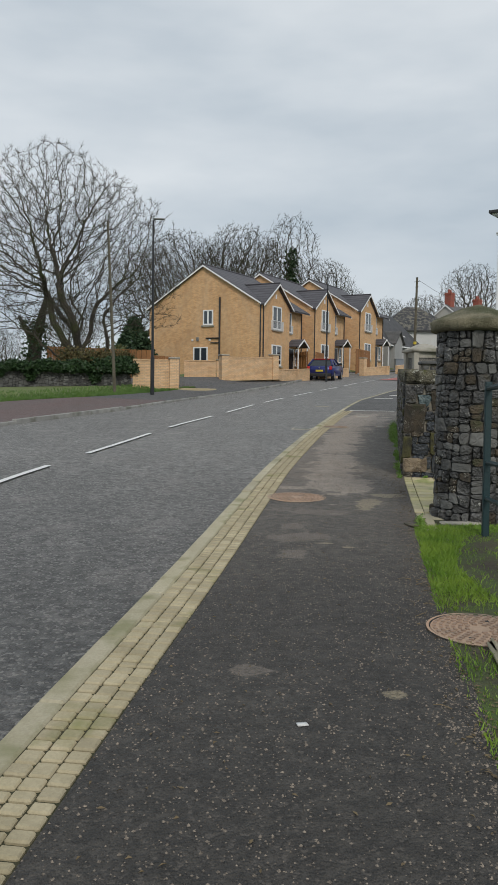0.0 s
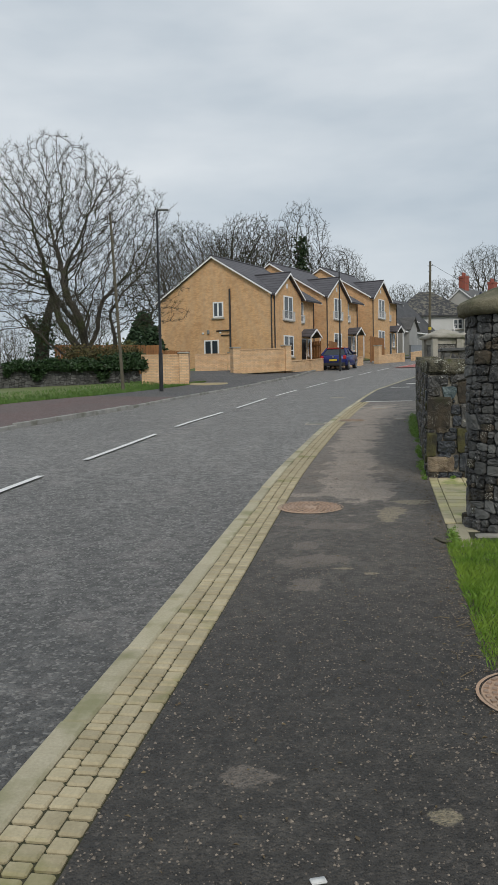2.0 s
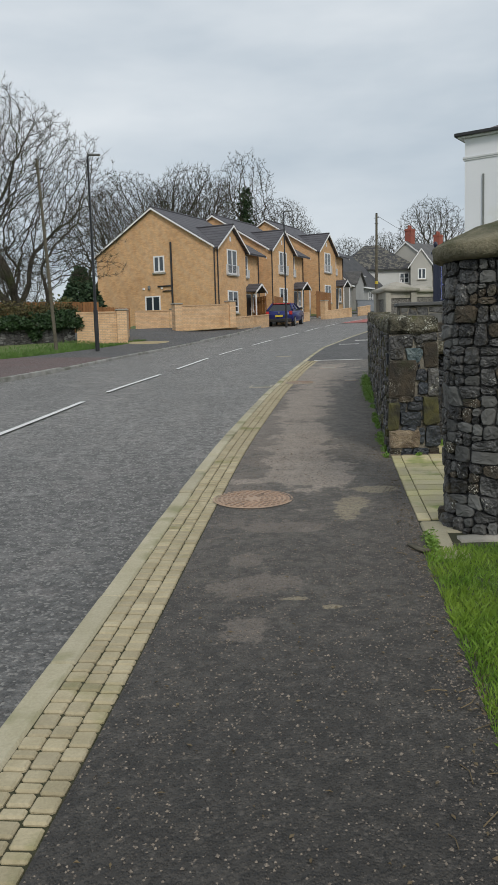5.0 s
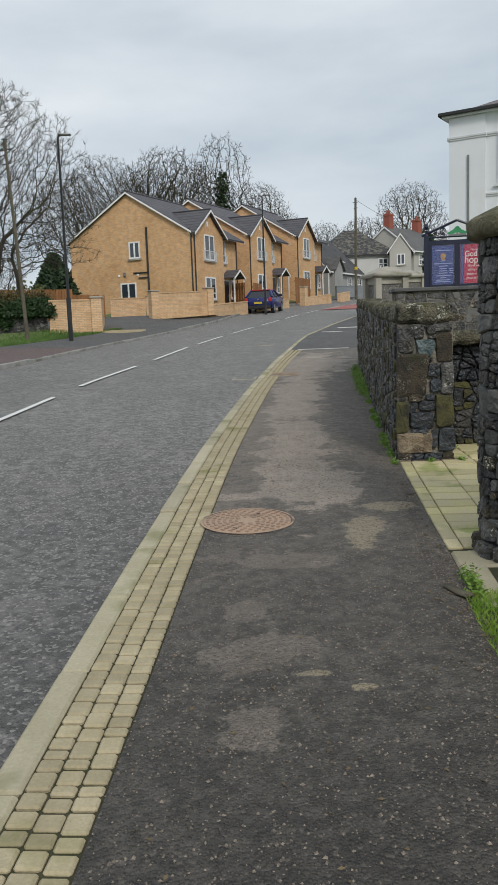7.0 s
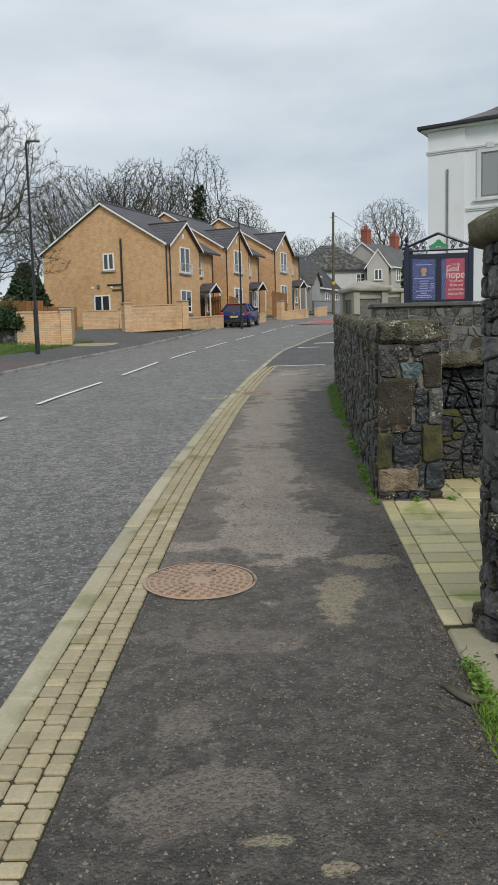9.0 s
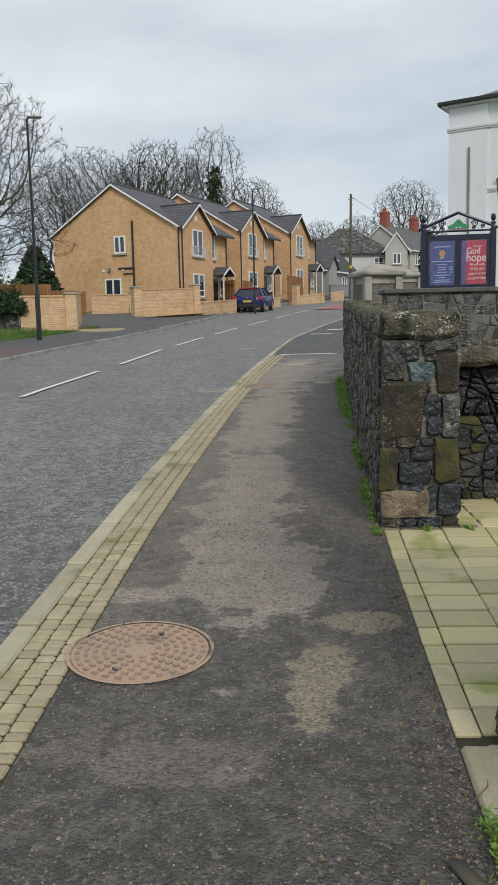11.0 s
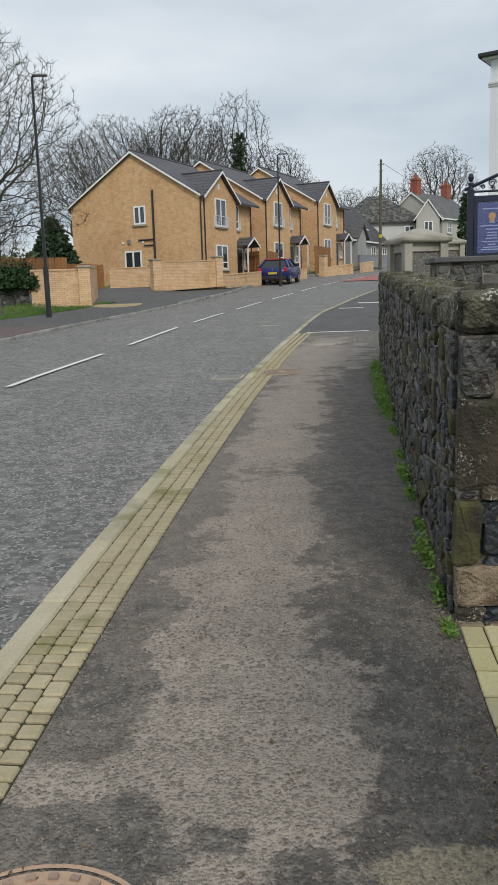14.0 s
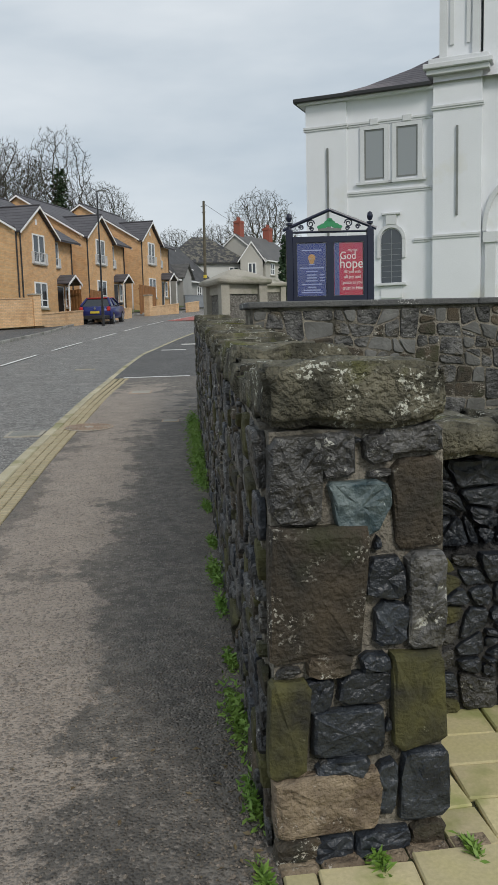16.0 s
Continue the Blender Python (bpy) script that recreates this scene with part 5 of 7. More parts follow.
def rubble(parent, length, top, base, small=0.008, large=0.035, mats=("basalt",), seed=1, gap=0.012, proud=(0.012, 0.035), limit=300):
    """Uneven stones on the plane y = 0 of the parent. top and base: heights as functions of x. The nearest stand at the far end of x."""
    rng = random.Random(seed)
    face = [(0, base(0)), (length, base(length)), (length, top(length)), (0, top(0))]
    stones = broken(face, rng, small, large)
    stones.sort(key=lambda p: -max(q[0] for q in p))
    rest = {}
    for k, p in enumerate(stones):
        mat = rng.choice(mats)
        if k < limit:
            lone_stone(parent, p, rng.uniform(*proud), mat, rng, gap=gap)
            continue
        inner = shrunk(p, gap / 2)
        if len(inner) < 3:
            continue
        (cx, cz), verts, faces = stone_shape(worn_outline(inner, rng, 0.003), rng.uniform(*proud), rng)
        V, Fc = rest.setdefault(mat, ([], []))
        n0 = len(V)
        V += [(x + cx, y, z + cz) for x, y, z in verts]
        Fc += [tuple(i + n0 for i in f) for f in faces]
    for mat, (V, Fc) in rest.items():
        mesh_object("far_stones", sheet_mesh("far_stones", V, Fc), mat, parent, "", "stuff")


def rough_block(name, parent, sx, sy, sz, m, material, seed, amount=0.02, cuts=4, label="", bevel=0.02):
    """A worn block of stone: its base centre at the pose m."""
    bm = bmesh.new()
    box(bm, -sx / 2, sx / 2, -sy / 2, sy / 2, 0, sz)
    bmesh.ops.bevel(bm, geom=bm.edges[:], offset=bevel, segments=2, affect="EDGES")
    bmesh.ops.subdivide_edges(bm, edges=[e for e in bm.edges if e.calc_length() > 0.06], cuts=cuts, use_grid_fill=True)
    off_ = Vector((seed * 3.1, seed * 1.7, 0))
    for v in bm.verts:
        p = v.co * 9 + off_
        v.co += Vector((noise.noise(p), noise.noise(p + Vector((7, 0, 0))), noise.noise(p + Vector((0, 9, 0))))) * amount
    o = part(name, bm, material, parent, label, smooth=True)
    o.matrix_local = m
    return o


# the frontage wall, from the gateway to the far pier
WALL_A, WALL_B = (1.815, 11.34), (2.72, 21.2)
WALL_LEN = math.hypot(WALL_B[0] - WALL_A[0], WALL_B[1] - WALL_A[1])
WALL_TURN = math.degrees(math.atan2(WALL_A[1] - WALL_B[1], WALL_A[0] - WALL_B[0]))


def build_frontage_wall():
    w = thing("stone_wall", "old rubble stone wall with mossy coping beside the footway", "wall", pose(WALL_B[0], WALL_B[1], 0, 0, 0, WALL_TURN))
    far, near = height(WALL_B[1]), height(WALL_A[1])

    def base(x):
        return height(WALL_B[1] + (WALL_A[1] - WALL_B[1]) * x / WALL_LEN) - 0.02

    def top(x):
        return base(x) + 1.32
    bm = bmesh.new()
    prism(bm, [(0, far - 0.3), (WALL_LEN - 0.07, near - 0.3), (WALL_LEN - 0.07, near + 1.3), (0, far + 1.3)], "y", 0.0, 0.5)
    part("core", bm, "mortar", w, "rough pale mortar core")
    rubble(w, WALL_LEN - 0.02, top, base, 0.010, 0.045, ("basalt", "basalt", "blue_basalt", "brown_stone", "basalt", "green_stone"), 3, gap=0.03, limit=285, proud=(0.008, 0.024))
    rng = random.Random(8)
    x, k = 0.0, 0
    while x < WALL_LEN - 0.6:
        l = rng.uniform(0.32, 0.62)
        rough_block("coping_stone", w, l - 0.015, 0.52, rng.uniform(0.12, 0.17), pose(x + l / 2, 0.25, base(x + l / 2) + 1.3, 0, 0, rng.uniform(-2, 2)), "mossy_coping", k, 0.035, 3)
        x += l
        k += 1
    l = WALL_LEN - x + 0.05
    rough_block("coping_stone", w, l - 0.02, 0.52, 0.175, pose(x + l / 2 - 0.01, 0.258, near + 1.3), "mossy_coping", 40, 0.03, 6, "big mossy end coping block")


build_frontage_wall()


def build_wall_end():
    e = thing("wall_end", "end of the rubble wall with one teal and one tan stone", "wall", pose(1.82, 11.325, height(11.3) - 0.01, 0, 0, 0))
    W, H = 0.53, 1.30
    part("core", boxes((0.012, W, 0.002, 0.12, -0.2, H)), "mortar", e, "pale lime mortar")
    layout = (("basalt", ((0, .3, .80, .985), (.33, .5, .9, .985), (.62, .98, .945, 1.0), (.80, .99, .49, .71), (.54, .68, .925, .985))),
              ("teal_stone", ((.34, .69, .77, .885),)),
              ("brown_stone", ((.71, .98, .725, .93), (0, .53, .485, .785), (.2, .46, .44, .48), (.02, .25, .0, .055), (.82, 1.0, .0, .055))),
              ("blue_basalt", ((.56, .78, .62, .70), (.6, .79, .51, .6), (.5, .68, .45, .49), (.21, .34, .365, .43), (.37, .69, .37, .435),
                               (.24, .62, .245, .36), (.26, .52, .205, .235), (.74, 1.02, .065, .24), (.62, .73, .1, .22), (.26, .46, .0, .055), (.48, .8, .0, .055))),
              ("green_stone", ((0, .19, .21, .435), (.7, .99, .25, .475))),
              ("tan_stone", ((.02, .61, .065, .2),)))
    rng = random.Random(2)
    for mat, spans in layout:
        for a, b, c, d in spans:
            x0, x1, z0, z1 = a * W - 0.01, b * W + 0.008, c * H - 0.008, d * H + 0.01
            lean = [rng.uniform(-0.016, 0.016) for k in range(8)]
            poly = [(x0 + lean[0], z0 + lean[1] * 0.6), (x1 + lean[2], z0 + lean[3] * 0.6), (x1 + lean[4], z1 + lean[5] * 0.6), (x0 + lean[6], z1 + lean[7] * 0.6)]
            if mat == "teal_stone":
                poly = [(x0 + 0.035, z0), (x1 - 0.05, z0 - 0.01), (x1, z1 - 0.06), (x1 - 0.02, z1), (x0, z1 - 0.005)]
            lone_stone(e, poly, rng.uniform(0.028, 0.042), mat, rng, {"teal_stone": "blue-green squarish stone", "tan_stone": "pale tan oblong stone"}.get(mat, ""), gap=0.008, rough=0.004)
    for k, (x, z, w_, h_) in enumerate(((0.44, 0.975, 0.1, 0.03), (0.63, 0.90, 0.09, 0.028), (0.61, 0.742, 0.035, 0.05), (0.33, 0.468, 0.14, 0.06), (0.25, 0.405, 0.07, 0.07), (0.1, 0.46, 0.08, 0.03),
                                        (0.67, 0.31, 0.03, 0.05), (0.29, 0.235, 0.04, 0.022), (0.66, 0.44, 0.03, 0.05), (0.67, 0.56, 0.02, 0.03))):
        lone_stone(e, [(x * W - w_ / 2, z * H - h_ / 2), (x * W + w_ / 2, z * H - h_ / 2 + 0.008), (x * W + w_ / 2 - 0.012, z * H + h_ / 2), (x * W - w_ / 2 + 0.01, z * H + h_ / 2 - 0.004)], 0.024, "basalt" if k % 2 else "blue_basalt", rng, gap=0.002, rough=0.002)


build_wall_end()


def build_low_wall():
    z = height(12)
    w = thing("stone_wall", "lower rubble wall with a projecting ledge inside the gateway", "wall", pose(2.36, 12.05, z, 0, 0, 0))
    part("core", boxes((0, 2.6, 0.12, 0.45, -0.3, 1.04)), "dark_mortar", w)
    part("core", boxes((0, 2.6, 0.0, 0.12, -0.3, 0.62)), "dark_mortar", w)
    deep = new("recess")
    deep.parent, deep.matrix_local = w, pose(0, 0.1, 0)
    rubble(w, 2.6, lambda x: 0.66, lambda x: 0.0, 0.008, 0.035, ("blue_basalt", "blue_basalt", "basalt", "green_stone"), 12, limit=90)
    rubble(deep, 2.6, lambda x: 1.02, lambda x: 0.66, 0.008, 0.03, ("blue_basalt", "blue_basalt"), 15, limit=60)
    for k, (x, l) in enumerate(((0.27, 0.52), (0.82, 0.55), (1.4, 0.58), (2.0, 0.6))):
        rough_block("coping_stone", w, l - 0.02, 0.56, 0.14, pose(x, 0.2, 1.04), "mossy_coping", 50 + k, 0.03, 4)


build_low_wall()


def build_back_wall():
    w = thing("stone_wall", "church garden rubble wall with a flat slate coping", "wall", pose(2.75, 16.6, 0.62, 0, 0, 0))
    part("core", boxes((0, 6.0, 0.0, 0.4, -0.3, 1.62)), "mortar", w)
    rubble(w, 6.0, lambda x: 1.58, lambda x: 0.0, 0.02, 0.07, ("basalt", "brown_stone", "basalt", "wall_stone"), 21, gap=0.018, limit=250, proud=(0.006, 0.02))
    part("coping", boxes((-0.05, 2.2, -0.06, 0.46, 1.6, 1.66), (2.205, 4.2, -0.06, 0.46, 1.6, 1.66), (4.205, 6.0, -0.06, 0.46, 1.6, 1.66), bevel=0.01), "slate_coping", w, "lichen-spotted slate coping slabs")


build_back_wall()


def build_gate_pillar():
    z = height(8.2)
    R, H = 0.36, 1.94
    p = thing("gate_pillar", "round dark basalt gate pillar with a mossy stone cap", "pillar", pose(2.235, 8.54, z - 0.02, 0, 0, 0))
    part("core", rods(((0, 0, -0.3), (0, 0, H), R), sides=28), "dark_mortar", p, "grey mortar core")
    rng = random.Random(31)
    round_ = 2 * math.pi * R
    stones = broken([(0, 0.0), (round_, 0.0), (round_, H), (0, H)], rng, 0.010, 0.030, 6, 1.15)
    for poly in stones:
        inner = shrunk(poly, 0.003)
        if len(inner) < 3 or area_of(inner) < 0.0004:
            continue
        low_course = min(q[1] for q in poly) < 0.02
        (cx, cz), verts, faces = stone_shape(worn_outline(inner, rng, 0.003), rng.uniform(0.024, 0.042) + (0.03 if low_course else 0), rng, 0.5 / R)
        o = mesh_object("stone", sheet_mesh("stone", verts, faces), rng.choice(("basalt", "basalt", "wall_stone", "basalt", "basalt", "brown_stone", "wall_stone")), p)
        t = cx / R + 0.8
        o.matrix_local = pose((R - 0.002) * math.cos(t), (R - 0.002) * math.sin(t), cz, 0, 0, math.degrees(t) + 90)
    bm = bmesh.new()
    rings = []
    for q, dz in ((0.42, 0.0), (0.46, 0.02), (0.468, 0.10), (0.445, 0.12), (0.26, 0.205), (0.06, 0.285)):
        rings.append([bm.verts.new((q * math.cos(2 * math.pi * k / 36), q * math.sin(2 * math.pi * k / 36), H + dz)) for k in range(36)])
    bm.faces.new(rings[0][::-1]), bm.faces.new(rings[-1])
    for a, b in zip(rings, rings[1:]):
        for k in range(36):
            bm.faces.new((a[k], a[(k + 1) % 36], b[(k + 1) % 36], b[k]))
    bmesh.ops.subdivide_edges(bm, edges=bm.edges[:], cuts=1, use_grid_fill=True)
    for v in bm.verts:
        v.co += Vector((noise.noise(v.co * 7) * 0.014, noise.noise(v.co * 8 + Vector((5, 0, 0))) * 0.014, noise.noise(v.co * 11) * 0.014))
    part("cap", bm, "cap_stone", p, "mossy sandstone conical cap", smooth=True)
    rough_block("plinth_stone", p, 0.5, 0.24, 0.07, pose(-0.15, -0.42, -0.05), "concrete", 61, 0.015, 2)
    w = thing("stone_wall", "dark basalt wall joined to the round gate pillar", "wall", pose(2.56, 8.4, z, 0, 0, 0))
    part("core", boxes((0, 2.2, 0.02, 0.4, -0.3, 1.55)), "dark_mortar", w)
    rubble(w, 2.2, lambda x: 1.55, lambda x: 0.0, 0.006, 0.022, ("basalt", "basalt", "blue_basalt", "brown_stone"), 35, gap=0.012, limit=200)
    for k in range(4):
        rough_block("coping_stone", w, 0.54, 0.5, 0.1, pose(0.28 + 0.55 * k, 0.2, 1.55), "mossy_coping", 70 + k, 0.025, 2)


build_gate_pillar()


def dashed_pillar(x, y, z, high, turn, size, label):
    p = thing("gate_pillar", label, "pillar", pose(x, y, z, 0, 0, turn), "concrete gate pillars")
    s = size / 2
    part("panel", boxes((-s + 0.02, s - 0.02, -s + 0.02, s - 0.02, -0.3, high)), "pebbledash", p, "pebbledashed panels")
    bm = bmesh.new()
    for sx in (-1, 1):
        for sy in (-1, 1):
            box(bm, sx * s - 0.065, sx * s + 0.065, sy * s - 0.065, sy * s + 0.065, -0.3, high)
    part("corner_band", bm, "concrete", p, "smooth concrete corner bands", "stuff")
    part("band", boxes((-s - 0.01, s + 0.01, -s - 0.01, s + 0.01, high - 0.14, high + 0.0), (-s - 0.01, s + 0.01, -s - 0.01, s + 0.01, -0.3, 0.2)), "concrete", p)
    bm = bmesh.new()
    rings = []
    for q, dz in ((s + 0.1, 0.0), (s + 0.12, 0.03), (s + 0.12, 0.07), (s * 0.35, 0.22), (0.04, 0.24)):
        rings.append([bm.verts.new(v) for v in ((-q, -q, high + dz), (q, -q, high + dz), (q, q, high + dz), (-q, q, high + dz))])
    bm.faces.new(rings[0][::-1]), bm.faces.new(rings[-1])
    for a, b in zip(rings, rings[1:]):
        for i in range(4):
            bm.faces.new((a[i], a[(i + 1) % 4], b[(i + 1) % 4], b[i]))
    bmesh.ops.subdivide_edges(bm, edges=bm.edges[:], cuts=3, use_grid_fill=True)
    for v in bm.verts:
        v.co += Vector((noise.noise(v.co * 8), noise.noise(v.co * 8 + Vector((3, 3, 0))), noise.noise(v.co * 9))) * 0.015
    part("cap", bm, "concrete", p, "worn concrete pyramid cap", smooth=True)


dashed_pillar(3.36, 21.45, height(21.4), 1.88, 14, 0.61, "pebbledashed concrete gate pillar with a worn pyramid cap")
dashed_pillar(5.15, 28.6, height(28.6), 1.9, 14, 0.74, "second pebbledashed gate pillar across the side entrance")

# old stone wall across the road
ow = thing("stone_wall", "old grey stone wall hung with dark ivy across the road", "wall", pose(-15.2, 34.3, 1.5, 0, 0, 36))
part("core", boxes((0, 8.4, 0.0, 0.4, -0.5, 1.15)), "dark_mortar", ow)
rubble(ow, 8.4, lambda x: 1.15, lambda x: 0.0, 0.012, 0.05, ("wall_stone", "basalt", "wall_stone"), 44, gap=0.02, limit=260)
for k in range(14):
    rough_block("coping_stone", ow, 0.58, 0.46, 0.1, pose(0.3 + 0.6 * k, 0.2, 1.15), "basalt", 80 + k, 0.03, 1)


# ---- trees ----
def bare_tree(label, m, group="", geometry=None):
    t = thing("tree", label, "tree", m, group)
    (tv, tf), (cv, cf) = geometry
    mesh_object("trunk", sheet_mesh("trunk", tv, tf), "bark", t, "mossy grey-brown trunk")
    mesh_object("crown", sheet_mesh("crown", cv, cf), "bark", t, "bare forking limbs and fine twigs")
    return t


def crown_geometry(seed, lobes, trunk_h, trunk_r, n, step=0.4, kill=0.8, twig=0.012, power=2.25, twigs=2, lean=(0, 0), limbs=6, reach=2.4, sag=0.0):
    """A bare tree grown towards points strewn through its crown; the wood thickens downwards. lobes: centre, half sizes, share."""
    rng = random.Random(seed)
    nprng = np.random.default_rng(seed)
    goals = []
    for centre, rad, share in lobes:
        for k in range(int(n * share)):
            v = nprng.normal(size=3)
            v /= np.linalg.norm(v)
            r = rng.random() ** 0.30
            lump = 1 + 0.10 * noise.noise(Vector(v * 2.4) + Vector((seed, 0, 0))) + 0.05 * noise.noise(Vector(v * 7))
            q = np.array(centre) + np.array(rad) * v * r * lump
            if q[2] > trunk_h * 0.75 + 0.3 and q[2] > centre[2] - rad[2] * 0.85:
                goals.append(q)
    goals = np.array(goals)
    top = np.array((lean[0], lean[1], trunk_h))
    arr, par = np.zeros((40000, 3)), np.full(40000, -1)
    arr[:4] = ((0, 0, -0.5), (0, 0, 0.3), top * 0.6, top)
    par[:4] = (-1, 0, 1, 2)
    count = 4
    kids = np.zeros(40000, int)
    near, dist = np.full(len(goals), 3), np.linalg.norm(goals - top, axis=1)
    alive = np.ones(len(goals), bool)
    for k in range(limbs):
        a, e = 2 * math.pi * (k + rng.uniform(-0.25, 0.25)) / limbs, radians(rng.choice((18, 34, 50, 66)))
        d = np.array((math.cos(a) * math.cos(e), math.sin(a) * math.cos(e), math.sin(e)))
        at = 3 if k % 2 else 2
        for q in range(int(reach / step * rng.uniform(0.6, 1.1))):
            d = d + nprng.normal(size=3) * 0.2 + np.array((0, 0, 0.045))
            d /= np.linalg.norm(d)
            arr[count], par[count] = arr[at] + d * step, at
            kids[at] += 1
            at = count
            count += 1
    kids[3] = 0
    gap = np.linalg.norm(goals[:, None, :] - arr[None, 3:count, :], axis=2)
    near, dist = gap.argmin(axis=1) + 3, gap.min(axis=1)
    for turn in range(170):
        live = np.nonzero(alive & (kids[near] < 3))[0]
        if not len(live) or count > 38000:
            break
        who, back = np.unique(near[live], return_inverse=True)
        aim = goals[live] - arr[near[live]]
        aim /= np.linalg.norm(aim, axis=1)[:, None] + 1e-9
        total = np.zeros((len(who), 3))
        np.add.at(total, back, aim)
        total /= np.linalg.norm(total, axis=1)[:, None] + 1e-9
        was = arr[who] - arr[par[who]]
        was /= np.linalg.norm(was, axis=1)[:, None] + 1e-9
        way = total + was * 0.35 + nprng.normal(size=total.shape) * 0.30 + np.array((0, 0, -sag))
        way /= np.linalg.norm(way, axis=1)[:, None] + 1e-9
        fresh = arr[who] + way * step
        m = min(len(who), 39000 - count)
        fresh, who = fresh[:m], who[:m]
        arr[count:count + m], par[count:count + m] = fresh, who
        kids[who] += 1
        here = np.nonzero(alive)[0]
        d = np.linalg.norm(goals[here][:, None, :] - fresh[None, :, :], axis=2)
        best = d.argmin(axis=1)
        dmin = d[np.arange(len(here)), best]
        closer = dmin < dist[here]
        near[here[closer]] = count + best[closer]
        dist[here[closer]] = dmin[closer]
        alive &= dist > kill
        count += m
    arr, par = arr[:count], par[:count]
    leaves = [i for i in range(4, count) if kids[i] == 0]
    weight = np.zeros(count)
    for i in leaves:
        weight[i] += 1.0
    for i in range(count - 1, 0, -1):
        if weight[i] == 0:
            weight[i] = 1.0
        weight[par[i]] += weight[i]
    radius = twig * weight ** (1 / power)
    radius *= min(1.0, trunk_r / radius[3]) if radius[3] > trunk_r else 1.0
    radius = np.maximum(radius, twig)
    radius[0], radius[1], radius[2], radius[3] = trunk_r * 1.5, trunk_r * 1.2, trunk_r, max(radius[3], trunk_r * 0.9)
    trunk, crown = ([], []), ([], [])
    for i in range(1, count):
        a, b_ = arr[par[i]], arr[i]
        ra, rb = min(radius[par[i]], radius[i] * 1.35), radius[i]
        if i <= 3:
            ra = radius[par[i]]
        store = trunk if i <= 3 else crown
        sides = 10 if i <= 3 else 7 if rb > 0.09 else 4 if rb > 0.035 else 3
        d = Vector(b_ - a).normalized()
        if d.length < 0.5:
            continue
        u = d.orthogonal().normalized()
        w = d.cross(u)
        n0 = len(store[0])
        for c, r in ((Vector(a) - d * ra * 0.3, ra), (Vector(b_) + d * rb * 0.3, rb)):
            for s in range(sides):
                t = 2 * math.pi * s / sides
                store[0].append(tuple(c + (u * math.cos(t) + w * math.sin(t)) * r))
        for s in range(sides):
            j = (s + 1) % sides
            store[1].append((n0 + s, n0 + j, n0 + sides + j, n0 + sides + s))
    sprigs = leaves + [i for i in range(4, count) if weight[i] < 9 and rng.random() < 0.75]
    for i in sprigs:
        back = Vector(arr[i] - arr[par[i]]).normalized()
        for k in range(twigs):
            d = (back + Vector((rng.gauss(0, 0.75), rng.gauss(0, 0.75), rng.gauss(0.1, 0.7)))).normalized()
            l = step * rng.uniform(0.5, 1.2)
            a = Vector(arr[i])
            m_ = a + d * l * 0.5 + Vector((0, 0, 0.015))
            e = a + d * l + Vector((rng.gauss(0, 0.05), rng.gauss(0, 0.05), rng.gauss(0.06, 0.05)))
            side = d.orthogonal().normalized() * twig * 0.75
            other = d.cross(side.normalized()) * twig * 0.75
            n0 = len(crown[0])
            crown[0].extend([tuple(a + side), tuple(a - side), tuple(a + other), tuple(m_ + side * 0.8), tuple(m_ - side * 0.8), tuple(m_ + other * 0.8), tuple(e)])
            for s in range(3):
                j = (s + 1) % 3
                crown[1].append((n0 + s, n0 + j, n0 + 3 + j, n0 + 3 + s))
                crown[1].append((n0 + 3 + s, n0 + 3 + j, n0 + 6))
    return trunk, crown


big = crown_geometry(5, (((-1.7, 0, 6.9), (5.9, 5.0, 5.2), 0.8), ((1.5, 0, 6.3), (4.0, 3.4, 4.1), 0.3), ((3.5, -0.8, 3.5), (2.0, 1.2, 0.9), 0.08)), 1.7, 0.40, 9500, 0.28, 0.34, 0.0078, 2.0, 4, (0.15, 0), 9, 5.0)
bare_tree("broad bare winter tree behind the ivy-hung stone wall", pose(-11.6, 41.0, 1.9, 0, 0, 0), "", big)
mid_g = crown_geometry(7, (((0, 0, 10.6), (4.7, 4.7, 4.9), 1.0),), 4.2, 0.36, 4600, 0.4, 0.42, 0.0125, 2.05, 3, (0, 0), 8, 5.5)
first = bare_tree("tall bare winter tree behind the brick houses", pose(-14.6, 91, 4.5), "bare trees behind the houses", mid_g)
for k, (x, y, z, s, r) in enumerate(((-11.0, 95, 4.8, 0.97, 60), (-7.9, 92, 4.9, 1.03, 130), (-5.2, 98, 5.0, 0.98, 200), (-18.2, 89, 3.6, 0.93, 20), (1.4, 99, 5.3, 0.83, 290), (4.4, 103, 5.8, 0.62, 240), (-24, 80, 0.0, 0.75, 100))):
    copy_thing(first, pose(x, y, z, 0, 0, r) @ Matrix.Scale(s, 4))
ivied_g = crown_geometry(8, (((0, 0, 13.2), (3.4, 3.4, 4.4), 1.0),), 7.5, 0.4, 1700, 0.4, 0.5, 0.014, 2.1, 3, (0, 0), 6, 4.5)
bare_tree("taller bare tree with an ivy-wrapped trunk behind the houses", pose(-2.4, 95, 5.0), "", ivied_g)
far_g = crown_geometry(9, (((0, 0, 9.4), (5.6, 5.2, 6.2), 1.0),), 2.6, 0.34, 4600, 0.42, 0.45, 0.016, 2.05, 3, (0, 0), 9, 6.5)
second = bare_tree("rounded bare tree far beyond the bend", pose(23.8, 125, 6.2, 0, 0, 10), "far bare trees", far_g)
